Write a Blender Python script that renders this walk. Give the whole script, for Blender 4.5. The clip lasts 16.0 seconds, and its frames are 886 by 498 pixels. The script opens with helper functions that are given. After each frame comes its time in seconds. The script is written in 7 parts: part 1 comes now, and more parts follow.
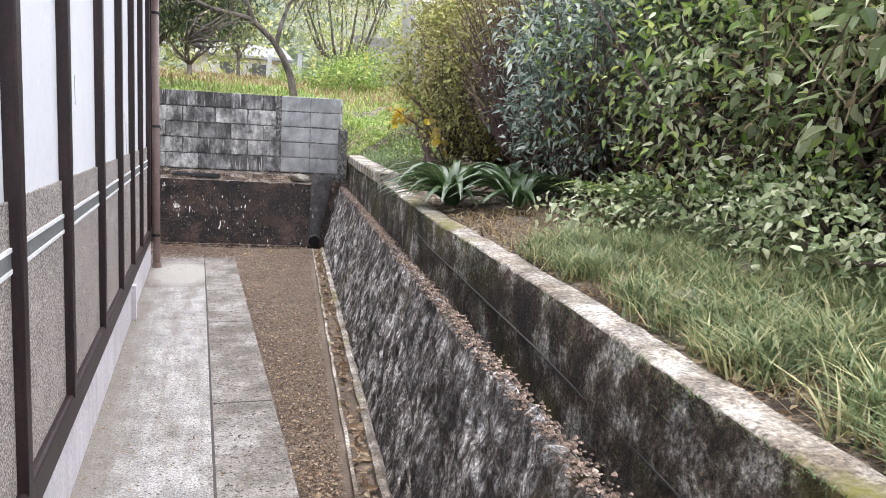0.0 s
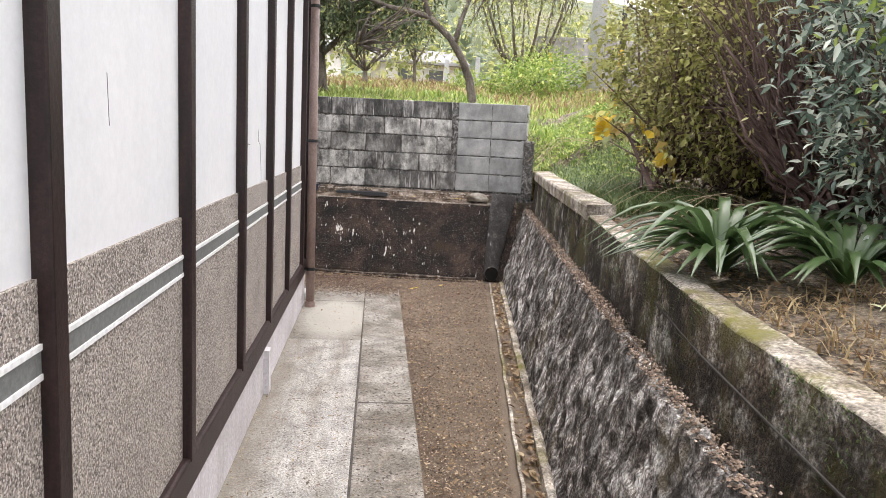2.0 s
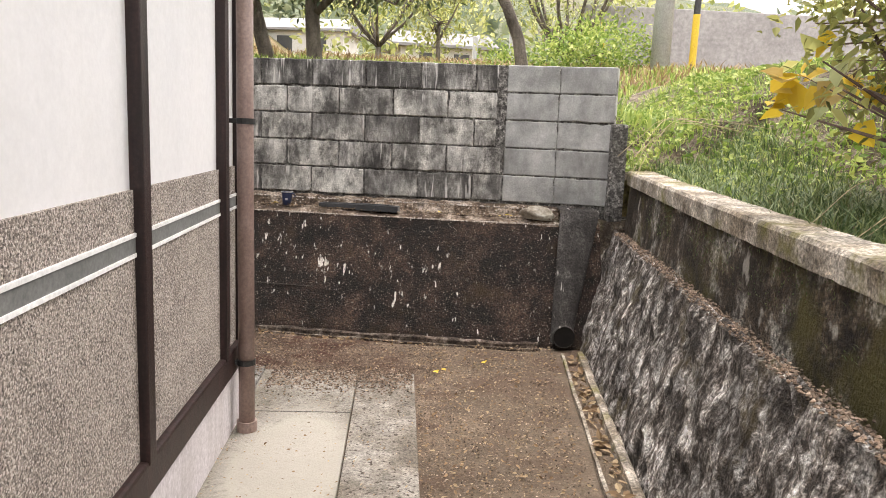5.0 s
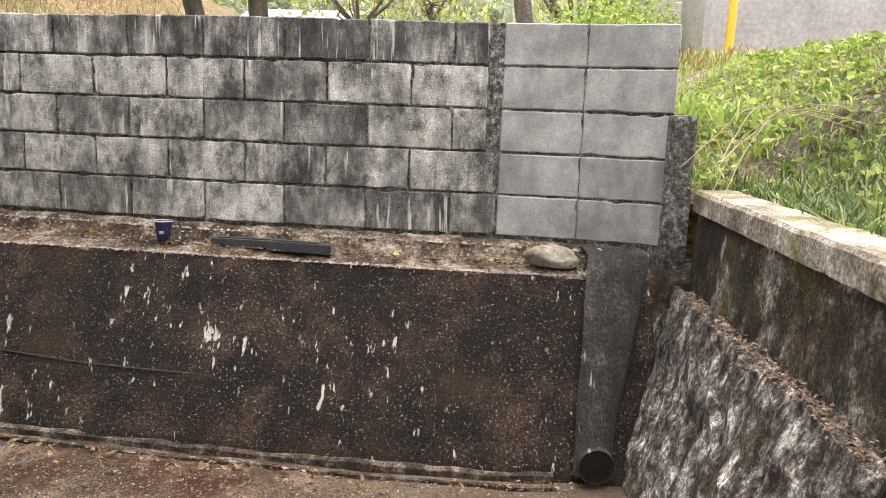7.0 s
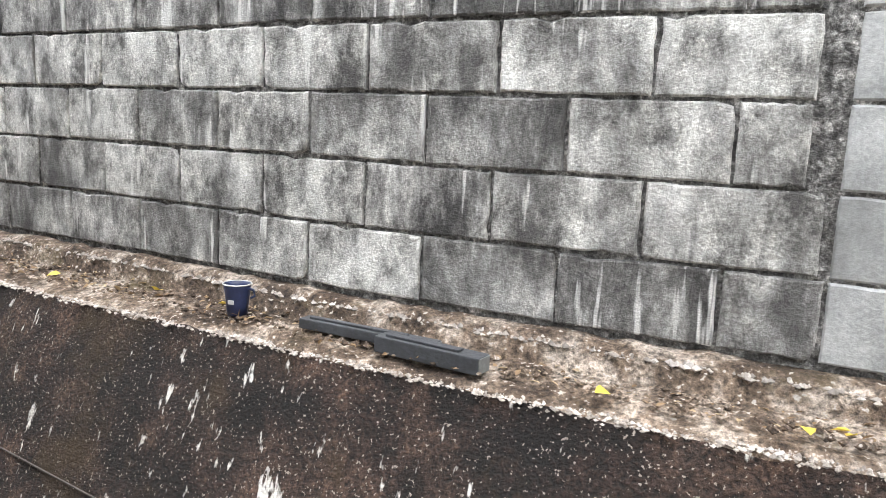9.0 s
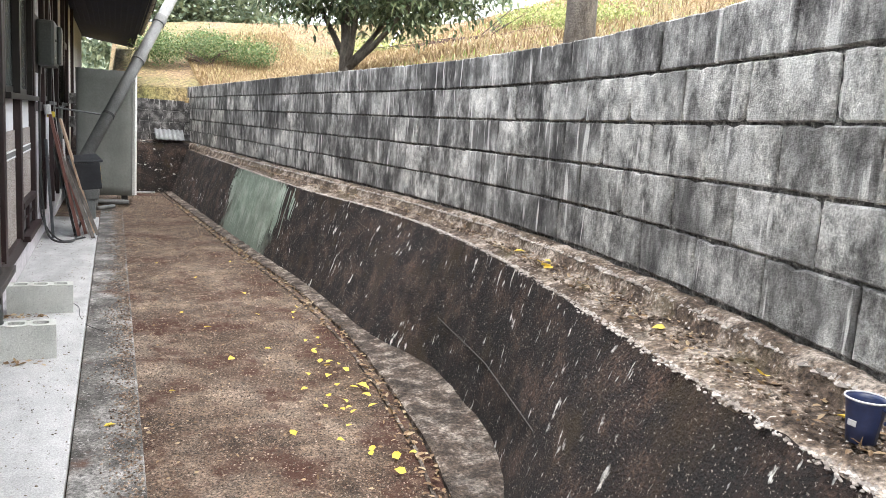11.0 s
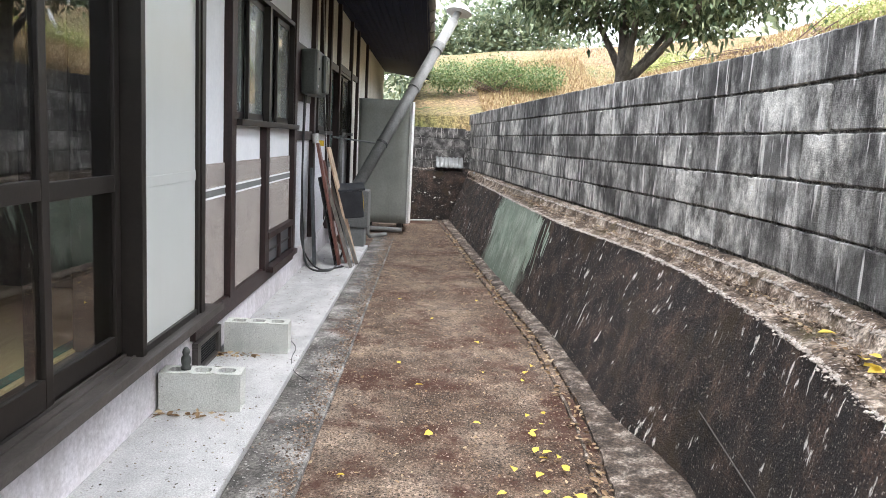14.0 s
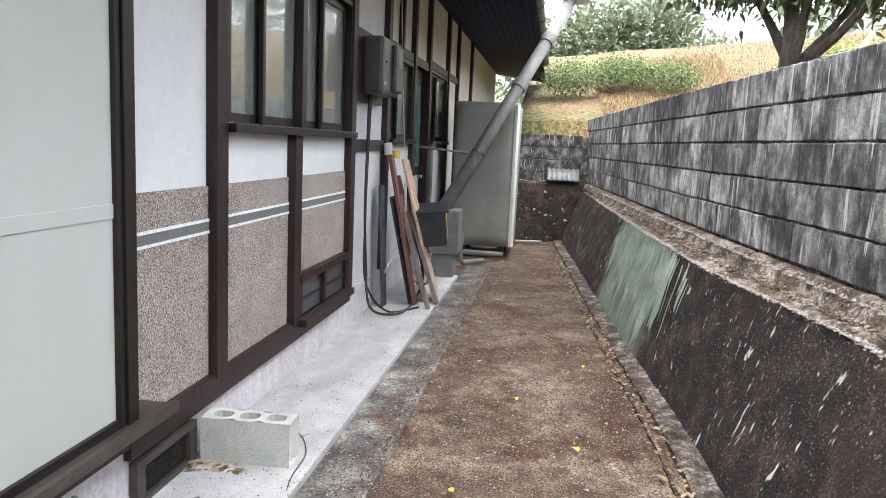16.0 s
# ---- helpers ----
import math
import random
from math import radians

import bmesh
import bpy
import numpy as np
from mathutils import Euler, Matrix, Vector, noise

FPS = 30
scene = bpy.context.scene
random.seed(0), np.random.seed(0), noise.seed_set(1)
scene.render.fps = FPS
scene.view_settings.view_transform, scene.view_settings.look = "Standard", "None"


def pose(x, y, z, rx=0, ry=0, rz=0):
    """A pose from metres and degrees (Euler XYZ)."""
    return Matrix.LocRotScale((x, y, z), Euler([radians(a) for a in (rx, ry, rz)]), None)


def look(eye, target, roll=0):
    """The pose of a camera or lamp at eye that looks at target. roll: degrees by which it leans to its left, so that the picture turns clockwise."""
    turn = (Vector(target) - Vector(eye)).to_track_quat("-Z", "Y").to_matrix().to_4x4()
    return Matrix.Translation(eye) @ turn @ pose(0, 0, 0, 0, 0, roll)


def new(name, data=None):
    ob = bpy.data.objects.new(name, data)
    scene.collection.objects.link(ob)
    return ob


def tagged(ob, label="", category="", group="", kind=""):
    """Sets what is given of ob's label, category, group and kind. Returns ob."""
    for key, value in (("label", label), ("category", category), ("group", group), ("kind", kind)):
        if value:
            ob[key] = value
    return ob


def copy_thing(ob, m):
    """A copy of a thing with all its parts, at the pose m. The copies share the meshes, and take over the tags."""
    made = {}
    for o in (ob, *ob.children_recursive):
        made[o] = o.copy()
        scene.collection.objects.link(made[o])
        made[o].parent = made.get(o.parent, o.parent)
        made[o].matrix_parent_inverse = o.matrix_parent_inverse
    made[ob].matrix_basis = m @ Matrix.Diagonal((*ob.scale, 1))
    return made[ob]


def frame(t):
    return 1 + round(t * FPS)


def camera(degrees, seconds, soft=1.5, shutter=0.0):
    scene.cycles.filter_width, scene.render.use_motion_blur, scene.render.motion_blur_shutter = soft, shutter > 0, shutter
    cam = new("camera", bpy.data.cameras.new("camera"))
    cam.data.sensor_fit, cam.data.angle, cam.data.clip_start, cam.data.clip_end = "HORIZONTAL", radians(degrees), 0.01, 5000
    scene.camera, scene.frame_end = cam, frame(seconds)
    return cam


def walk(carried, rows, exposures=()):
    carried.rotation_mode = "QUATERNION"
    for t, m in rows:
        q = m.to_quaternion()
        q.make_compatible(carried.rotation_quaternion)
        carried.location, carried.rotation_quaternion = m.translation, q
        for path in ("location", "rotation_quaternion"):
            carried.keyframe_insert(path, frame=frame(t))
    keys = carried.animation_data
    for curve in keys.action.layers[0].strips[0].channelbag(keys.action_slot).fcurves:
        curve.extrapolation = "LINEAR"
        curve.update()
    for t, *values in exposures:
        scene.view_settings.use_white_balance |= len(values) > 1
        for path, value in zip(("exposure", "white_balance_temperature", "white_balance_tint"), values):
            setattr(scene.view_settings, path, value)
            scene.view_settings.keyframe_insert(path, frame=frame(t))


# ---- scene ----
cam = camera(61.1, 16.0, 0.8)
PATH = [
    (0, (0.022, 0.106, 1.438), (0.642, 1.985, 1.150), 3.00),
    (0.5, (0.064, 0.414, 1.479), (0.518, 2.341, 1.188), 3.00),
    (1, (0.088, 0.788, 1.484), (0.416, 2.740, 1.193), 2.90),
    (1.5, (0.147, 1.238, 1.503), (0.386, 3.202, 1.210), 2.80),
    (2, (0.163, 1.731, 1.514), (0.344, 3.700, 1.216), 2.80),
    (2.5, (0.205, 2.240, 1.470), (0.357, 4.211, 1.166), 2.80),
    (3, (0.193, 2.737, 1.440), (0.331, 4.708, 1.131), 2.90),
    (3.5, (0.194, 3.217, 1.453), (0.333, 5.187, 1.140), 3.00),
    (4, (0.239, 3.732, 1.459), (0.378, 5.703, 1.145), 3.10),
    (4.2, (0.240, 3.945, 1.435), (0.375, 5.915, 1.120), 2.70),
    (6.5, (0.541, 6.256, 1.417), (0.650, 8.228, 1.096), 2.22),
    (7, (0.615, 6.760, 1.412), (0.721, 8.731, 1.089), 2.22),
    (7.5, (0.691, 7.237, 1.409), (0.772, 9.209, 1.084), 2.35),
    (8, (0.766, 7.689, 1.408), (0.795, 9.663, 1.084), 2.45),
    (8.5, (0.729, 8.109, 1.407), (0.580, 10.078, 1.093), 2.72),
    (9, (0.714, 8.462, 1.403), (0.129, 10.349, 1.087), 2.60),
    (9.5, (0.634, 8.712, 1.390), (-0.386, 10.408, 1.100), 2.69),
    (10, (0.517, 8.864, 1.398), (-0.860, 10.287, 1.114), 3.00),
    (10.2, (0.505, 8.885, 1.400), (-0.998, 10.167, 1.106), 3.40),
    (12.3, (0.391, 9.091, 1.418), (-1.555, 9.460, 1.138), 3.40),
    (12.5, (0.342, 9.129, 1.413), (-1.612, 9.452, 1.132), 3.30),
    (13, (0.140, 9.251, 1.433), (-1.828, 9.474, 1.149), 3.10),
    (13.5, (-0.126, 9.368, 1.412), (-2.101, 9.498, 1.127), 3.00),
    (14, (-0.453, 9.529, 1.392), (-2.432, 9.573, 1.107), 2.90),
    (14.5, (-0.823, 9.582, 1.373), (-2.802, 9.540, 1.088), 2.80),
    (15, (-1.248, 9.652, 1.374), (-3.224, 9.524, 1.091), 2.70),
    (15.5, (-1.692, 9.728, 1.404), (-3.660, 9.519, 1.122), 2.50),
    (16, (-2.106, 9.726, 1.417), (-4.067, 9.446, 1.138), 2.50),
]
walk(cam, [(t, look(eye, target, roll)) for t, eye, target, roll in PATH], [(0, 1.74, 6100, 17), (1.5, 1.72, 6450, 16), (3, 1.66, 6950, 15), (6.5, 1.85, 7150, 16), (7.5, 2.02, 6900, 14), (9, 2.5, 6400, 11), (10, 2.45, 6400, 11), (12.5, 2.4, 6250, 12), (16, 2.42, 6250, 12)])

# ---- light ----
world = bpy.data.worlds.new("sky")
scene.world = world
world.use_nodes = True
wn = world.node_tree.nodes
sky = wn.new("ShaderNodeTexSky")
sky.sky_type = "NISHITA"
sky.sun_disc = False
sky.sun_elevation = radians(74)
sky.sun_rotation = radians(45)
sky.dust_density = 5.0
sky.ozone_density = 0.6
sky_grey = wn.new("ShaderNodeHueSaturation")
sky_grey.inputs["Saturation"].default_value = 0.25
world.node_tree.links.new(sky.outputs[0], sky_grey.inputs["Color"])
cloud = wn.new("ShaderNodeMix")
cloud.data_type = "RGBA"
cloud.inputs[0].default_value = 0.7
cloud.inputs[7].default_value = (6.6, 6.9, 7.3, 1)
world.node_tree.links.new(sky_grey.outputs[0], cloud.inputs[6])
world.node_tree.links.new(cloud.outputs[2], wn["Background"].inputs["Color"])
wn["Background"].inputs["Strength"].default_value = 0.15
sun = new("sun", bpy.data.lights.new("sun", "SUN"))
sun.data.energy = 0.85
sun.data.angle = radians(60)
sun.data.color = (1.0, 0.95, 0.88)
sun.matrix_world = look((2.4, 2.4, 12), (0, 0, 0))

# ---- materials ----


def material(name, colors, scale=8.0, rough=0.85, bump=0.3, bump_scale=60.0, metal=0.0, detail=6.0, streak=0.0, streak_color=(0.05, 0.045, 0.04),
             speck=None, speck_amount=0.0, speck_scale=90.0, stretch=(1, 1, 1), rand=0.0, spec=0.5, island=0.0, moss=None, moss_amount=0.0, rel=0.01, coat=0.0, drip=None, drip_amount=0.0, grain=0.12, runs=(14, 14), blotch=0.0, dirt=0.0, limits=(0.88, 1.18), drip_z=5.0, drip_zone=False, spread=0.36, run_z=0.9, patch=None, patch_color=(0.4, 0.38, 0.335), crumb=0.6):
    """A weathered surface: a ramp of colours over noise, vertical streaks, specks, moss, random per piece, and bump."""
    m = bpy.data.materials.new(name)
    m.use_nodes = True
    n, l = m.node_tree.nodes, m.node_tree.links
    b = n["Principled BSDF"]
    geo = n.new("ShaderNodeNewGeometry")
    mapping = n.new("ShaderNodeMapping")
    mapping.inputs["Scale"].default_value = stretch
    l.new(geo.outputs["Position"], mapping.inputs["Vector"])

    def tex(sc, det=6.0, vec=None, r=0.6):
        t = n.new("ShaderNodeTexNoise")
        t.inputs["Scale"].default_value, t.inputs["Detail"].default_value, t.inputs["Roughness"].default_value = sc, det, r
        l.new(vec or mapping.outputs[0], t.inputs["Vector"])
        return t.outputs["Fac"]

    def ramp(fac, stops):
        r = n.new("ShaderNodeValToRGB")
        while len(r.color_ramp.elements) < len(stops):
            r.color_ramp.elements.new(0.5)
        for e, (p, c) in zip(r.color_ramp.elements, stops):
            e.position, e.color = p, (*c, 1)
        l.new(fac, r.inputs["Fac"])
        return r.outputs["Color"]

    def mix(fac, a, c, blend="MIX"):
        x = n.new("ShaderNodeMix")
        x.data_type, x.blend_type = "RGBA", blend
        for sock, v in ((x.inputs[0], fac), (x.inputs[6], a), (x.inputs[7], c)):
            if isinstance(v, (int, float)):
                sock.default_value = v
            elif isinstance(v, tuple):
                sock.default_value = (*v, 1)
            else:
                l.new(v, sock)
        return x.outputs[2]

    k = len(colors)
    col = ramp(tex(scale, detail, None, crumb), [(0.5 - spread / 2 + spread * i / max(1, k - 1), c) for i, c in enumerate(colors)])
    fine = tex(bump_scale, 4.0, geo.outputs["Position"], 0.7)
    col = mix(min(0.5, 2.5 * grain), col, ramp(fine, [(0.3, (0.35, 0.35, 0.35)), (0.7, (0.75, 0.75, 0.75))]), "OVERLAY")
    if grain:
        f = n.new("ShaderNodeMapRange")
        f.inputs["From Min"].default_value, f.inputs["From Max"].default_value = 0.33, 0.67
        f.inputs["To Min"].default_value, f.inputs["To Max"].default_value = 1 - grain, 1 + grain
        l.new(fine, f.inputs["Value"])
        h = n.new("ShaderNodeHueSaturation")
        l.new(f.outputs[0], h.inputs["Value"])
        l.new(col, h.inputs["Color"])
        col = h.outputs[0]
    if blotch:
        s = tex(6.5, 5.0, geo.outputs["Position"], 0.62)
        f = n.new("ShaderNodeMapRange")
        f.inputs["From Min"].default_value, f.inputs["From Max"].default_value = 0.38, 0.62
        f.inputs["To Min"].default_value, f.inputs["To Max"].default_value = 1 - blotch, 1 + blotch
        l.new(s, f.inputs["Value"])
        h = n.new("ShaderNodeHueSaturation")
        l.new(f.outputs[0], h.inputs["Value"])
        l.new(col, h.inputs["Color"])
        col = h.outputs[0]
    if streak:
        sm = n.new("ShaderNodeMapping")
        sm.inputs["Scale"].default_value = (*runs, run_z)
        l.new(geo.outputs["Position"], sm.inputs["Vector"])
        s = tex(1.0, 5.0, sm.outputs[0], 0.65)
        big = tex(1.3, 3.0, geo.outputs["Position"])
        add = n.new("ShaderNodeMath")
        add.operation = "ADD"
        l.new(s, add.inputs[0]), l.new(big, add.inputs[1])
        f = n.new("ShaderNodeMapRange")
        f.inputs["From Min"].default_value, f.inputs["From Max"].default_value, f.inputs["To Max"].default_value = *limits, streak
        total = add.outputs[0]
        if dirt:
            one = n.new("ShaderNodeMath")
            one.operation = "MULTIPLY_ADD"
            one.inputs[1].default_value = dirt
            l.new(n.new("ShaderNodeObjectInfo").outputs["Random"], one.inputs[0]), l.new(total, one.inputs[2])
            total = one.outputs[0]
        l.new(total, f.inputs["Value"])
        col = mix(f.outputs[0], col, streak_color)
    if speck:
        s = tex(speck_scale, 2.0, geo.outputs["Position"], 0.5)
        f = n.new("ShaderNodeMapRange")
        f.inputs["From Min"].default_value, f.inputs["From Max"].default_value = 0.72 - speck_amount, 0.78 - speck_amount
        l.new(s, f.inputs["Value"])
        col = mix(f.outputs[0], col, speck)
    if drip:
        dm = n.new("ShaderNodeMapping")
        dm.inputs["Scale"].default_value = (runs[0] * 1.9, runs[1] * 1.9, drip_z)
        l.new(geo.outputs["Position"], dm.inputs["Vector"])
        s = tex(1.0, 3.0, dm.outputs[0], 0.55)
        f = n.new("ShaderNodeMapRange")
        f.inputs["From Min"].default_value, f.inputs["From Max"].default_value, f.inputs["To Max"].default_value = 0.74 - drip_amount, 0.8 - drip_amount, 0.85
        if drip_zone:
            zone = n.new("ShaderNodeMath")
            zone.operation = "MULTIPLY_ADD"
            zone.inputs[1].default_value = 0.3
            l.new(tex(1.7, 3.0, geo.outputs["Position"]), zone.inputs[0]), l.new(s, zone.inputs[2])
            shift = n.new("ShaderNodeMath")
            shift.operation = "SUBTRACT"
            shift.inputs[1].default_value = 0.15
            l.new(zone.outputs[0], shift.inputs[0])
            s = shift.outputs[0]
        l.new(s, f.inputs["Value"])
        col = mix(f.outputs[0], col, drip)
    if moss:
        s = tex(2.2, 8.0, geo.outputs["Position"], 0.7)
        f = n.new("ShaderNodeMapRange")
        f.inputs["From Min"].default_value, f.inputs["From Max"].default_value = 0.7 - moss_amount, 0.82 - moss_amount
        l.new(s, f.inputs["Value"])
        col = mix(f.outputs[0], col, moss)
    if patch:
        cx, cy, rx, ry, hard = patch
        pm = n.new("ShaderNodeMapping")
        pm.inputs["Location"].default_value = (-cx / rx, -cy / ry, 0)
        pm.inputs["Scale"].default_value = (1 / rx, 1 / ry, 0)
        l.new(geo.outputs["Position"], pm.inputs["Vector"])
        far = n.new("ShaderNodeVectorMath")
        far.operation = "LENGTH"
        l.new(pm.outputs[0], far.inputs[0])
        ragged = n.new("ShaderNodeMath")
        ragged.operation = "MULTIPLY_ADD"
        ragged.inputs[1].default_value = 0.9
        l.new(tex(4.0, 8.0, geo.outputs["Position"], 0.7), ragged.inputs[0]), l.new(far.outputs["Value"], ragged.inputs[2])
        f = n.new("ShaderNodeMapRange")
        f.inputs["From Min"].default_value, f.inputs["From Max"].default_value = 1.45 + hard, 1.45 - hard
        f.inputs["To Max"].default_value = 0.8
        l.new(ragged.outputs[0], f.inputs["Value"])
        col = mix(f.outputs[0], col, patch_color)
    if rand or island:
        src = n.new("ShaderNodeObjectInfo").outputs["Random"] if rand else geo.outputs["Random Per Island"]
        f = n.new("ShaderNodeMapRange")
        a = rand or island
        f.inputs["To Min"].default_value, f.inputs["To Max"].default_value = 1 - a, 1 + a
        l.new(src, f.inputs["Value"])
        h = n.new("ShaderNodeHueSaturation")
        l.new(f.outputs[0], h.inputs["Value"])
        l.new(col, h.inputs["Color"])
        col = h.outputs[0]
    l.new(col, b.inputs["Base Color"])
    b.inputs["Roughness"].default_value, b.inputs["Metallic"].default_value = rough, metal
    b.inputs["Specular IOR Level"].default_value = spec
    b.inputs["Coat Weight"].default_value = coat
    if bump:
        bp = n.new("ShaderNodeBump")
        bp.inputs["Strength"].default_value, bp.inputs["Distance"].default_value = bump, rel
        l.new(fine, bp.inputs["Height"])
        l.new(bp.outputs[0], b.inputs["Normal"])
    return m


WHITE = material("white_plaster", [(0.68, 0.69, 0.71), (0.755, 0.755, 0.765)], 1.5, 0.8, 0.08, 40, grain=0.03, streak=0.12, streak_color=(0.55, 0.54, 0.52), runs=(7, 7))
PEBBLE = material("pebble_dash", [(0.2, 0.17, 0.15), (0.3, 0.26, 0.23)], 5, 0.85, 0.9, 130, speck=(0.62, 0.57, 0.53), speck_amount=0.17, speck_scale=150, rel=0.006, grain=0.85)
STRIPE = material("grey_stripe", [(0.13, 0.135, 0.13), (0.17, 0.175, 0.17)], 8, 0.7, 0.1)
WHITELINE = material("white_line", [(0.75, 0.76, 0.76), (0.85, 0.85, 0.85)], 8, 0.6, 0.05)
POSTWOOD = material("dark_brown_timber", [(0.01, 0.0055, 0.005), (0.02, 0.0095, 0.009), (0.034, 0.0155, 0.0145)], 6, 0.5, 0.2, 80, stretch=(6, 6, 0.6), grain=0.25, spec=0.4)
FOUND = material("painted_foundation", [(0.5, 0.48, 0.49), (0.6, 0.57, 0.59), (0.64, 0.61, 0.64)], 3, 0.85, 0.3, 50, streak=0.35, streak_color=(0.33, 0.3, 0.29))
SLAB = material("pale_concrete", [(0.24, 0.22, 0.19), (0.33, 0.315, 0.29), (0.43, 0.42, 0.4)], 3.5, 0.9, 0.6, 110, detail=9, speck=(0.1, 0.08, 0.062), speck_amount=0.1, speck_scale=62, grain=0.45, blotch=0.2, stretch=(3.0, 0.35, 1), patch=(-0.5, 3.0, 0.2, 8.0, 0.5), patch_color=(0.2, 0.175, 0.14))
SLAB_CORNER = material("patched_concrete", [(0.15, 0.135, 0.11), (0.21, 0.195, 0.168), (0.29, 0.275, 0.245)], 4, 0.9, 0.6, 100, detail=9, speck=(0.07, 0.055, 0.042), speck_amount=0.1, speck_scale=50, grain=0.35, blotch=0.12, patch=(-0.14, 7.75, 0.26, 0.62, 0.22), patch_color=(0.44, 0.42, 0.37))
SLAB_OLD = material("stained_concrete", [(0.13, 0.112, 0.09), (0.2, 0.182, 0.156), (0.3, 0.282, 0.255)], 2.2, 0.9, 0.6, 90, detail=10, speck=(0.06, 0.048, 0.038), speck_amount=0.12, speck_scale=50, grain=0.4, blotch=0.2, spread=0.26)
SLAB_WHITE = material("light_concrete", [(0.33, 0.327, 0.32), (0.4, 0.398, 0.392), (0.46, 0.458, 0.452)], 2.2, 0.9, 0.5, 140, detail=9, speck=(0.22, 0.2, 0.185), speck_amount=0.06, speck_scale=60, grain=0.15, blotch=0.08, stretch=(0.7, 1.4, 1))
SLAB_STRIP = material("grey_weathered_concrete", [(0.06, 0.056, 0.05), (0.11, 0.103, 0.095), (0.22, 0.21, 0.198)], 3.0, 0.9, 0.8, 80, detail=10, speck=(0.3, 0.29, 0.27), speck_amount=0.1, speck_scale=60, grain=0.6, blotch=0.4, spread=0.22, moss=(0.09, 0.042, 0.024), moss_amount=0.12)
# patch: paler gravel by the path, the lit corner's brightness put in too
GRAVEL = material("brown_gravel", [(0.062, 0.038, 0.024), (0.118, 0.082, 0.057), (0.2, 0.152, 0.115)], 1.6, 0.95, 1.0, 85, detail=10, speck=(0.27, 0.215, 0.17), speck_amount=0.11, speck_scale=120, moss=(0.06, 0.022, 0.012), moss_amount=0.22, rel=0.014, grain=0.95, blotch=0.4, spread=0.24, patch=(1.1, 4.6, 0.85, 5.2, 0.7), patch_color=(0.2, 0.158, 0.115))
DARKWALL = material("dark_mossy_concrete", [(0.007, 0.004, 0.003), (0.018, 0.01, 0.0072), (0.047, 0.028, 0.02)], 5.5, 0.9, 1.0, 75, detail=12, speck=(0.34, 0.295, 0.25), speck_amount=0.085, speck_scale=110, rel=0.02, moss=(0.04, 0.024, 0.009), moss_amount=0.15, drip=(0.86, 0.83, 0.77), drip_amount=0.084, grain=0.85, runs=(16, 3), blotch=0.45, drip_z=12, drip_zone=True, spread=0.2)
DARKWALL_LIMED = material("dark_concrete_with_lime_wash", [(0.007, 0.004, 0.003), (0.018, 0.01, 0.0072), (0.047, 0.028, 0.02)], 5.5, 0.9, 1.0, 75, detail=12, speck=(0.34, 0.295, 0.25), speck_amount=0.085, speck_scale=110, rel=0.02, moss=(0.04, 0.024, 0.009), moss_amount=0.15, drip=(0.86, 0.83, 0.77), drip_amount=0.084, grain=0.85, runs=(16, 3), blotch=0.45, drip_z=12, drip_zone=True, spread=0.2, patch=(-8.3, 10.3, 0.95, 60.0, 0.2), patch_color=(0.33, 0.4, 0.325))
LEDGE = material("earthy_ledge", [(0.06, 0.04, 0.027), (0.15, 0.109, 0.078), (0.36, 0.3, 0.247)], 7, 0.95, 0.9, 60, detail=10, speck=(0.5, 0.45, 0.4), speck_amount=0.09, speck_scale=60, moss=(0.09, 0.07, 0.03), moss_amount=0.14, rel=0.02, grain=0.7, spread=0.22, blotch=0.2)
STONEWALL = material("streaked_stone", [(0.024, 0.019, 0.015), (0.11, 0.093, 0.08), (0.36, 0.335, 0.31), (0.76, 0.74, 0.71)], 15, 0.9, 1.0, 65, detail=14, stretch=(0.75, 1, 0.62), streak=0.55, streak_color=(0.028, 0.021, 0.016), rel=0.04, moss=(0.11, 0.085, 0.034), moss_amount=0.15, grain=0.8, runs=(2, 8), run_z=1.4, blotch=0.55, spread=0.22, crumb=0.72)
UPWALL = material("mossy_concrete", [(0.016, 0.01, 0.006), (0.045, 0.03, 0.018), (0.12, 0.096, 0.07), (0.42, 0.395, 0.35)], 3.6, 0.9, 1.0, 60, detail=13, streak=0.72, streak_color=(0.024, 0.015, 0.008), moss=(0.085, 0.072, 0.016), moss_amount=0.18, rel=0.025, grain=0.8, runs=(3, 5), run_z=3.0, blotch=0.55, drip=(0.45, 0.42, 0.37), drip_amount=0.075, drip_z=6, drip_zone=True, spread=0.2, crumb=0.74)
CAP = material("pale_cap_concrete", [(0.16, 0.13, 0.095), (0.28, 0.245, 0.2), (0.44, 0.4, 0.345)], 5, 0.9, 0.8, 70, detail=10, moss=(0.15, 0.14, 0.03), moss_amount=0.17, grain=0.6, blotch=0.35, spread=0.22)
BLOCK = material("weathered_block", [(0.12, 0.115, 0.108), (0.36, 0.35, 0.325), (0.62, 0.605, 0.565), (0.76, 0.745, 0.7)], 7, 0.93, 1.0, 110, detail=14, stretch=(1, 1, 0.7), streak=0.84, streak_color=(0.075, 0.071, 0.069), rel=0.012, drip=(0.84, 0.825, 0.785), drip_amount=0.115, grain=0.22, runs=(10, 10), run_z=4.0, dirt=0.26, limits=(1.04, 1.34), drip_z=2.6, spread=0.22, blotch=0.3, drip_zone=True, crumb=0.76)
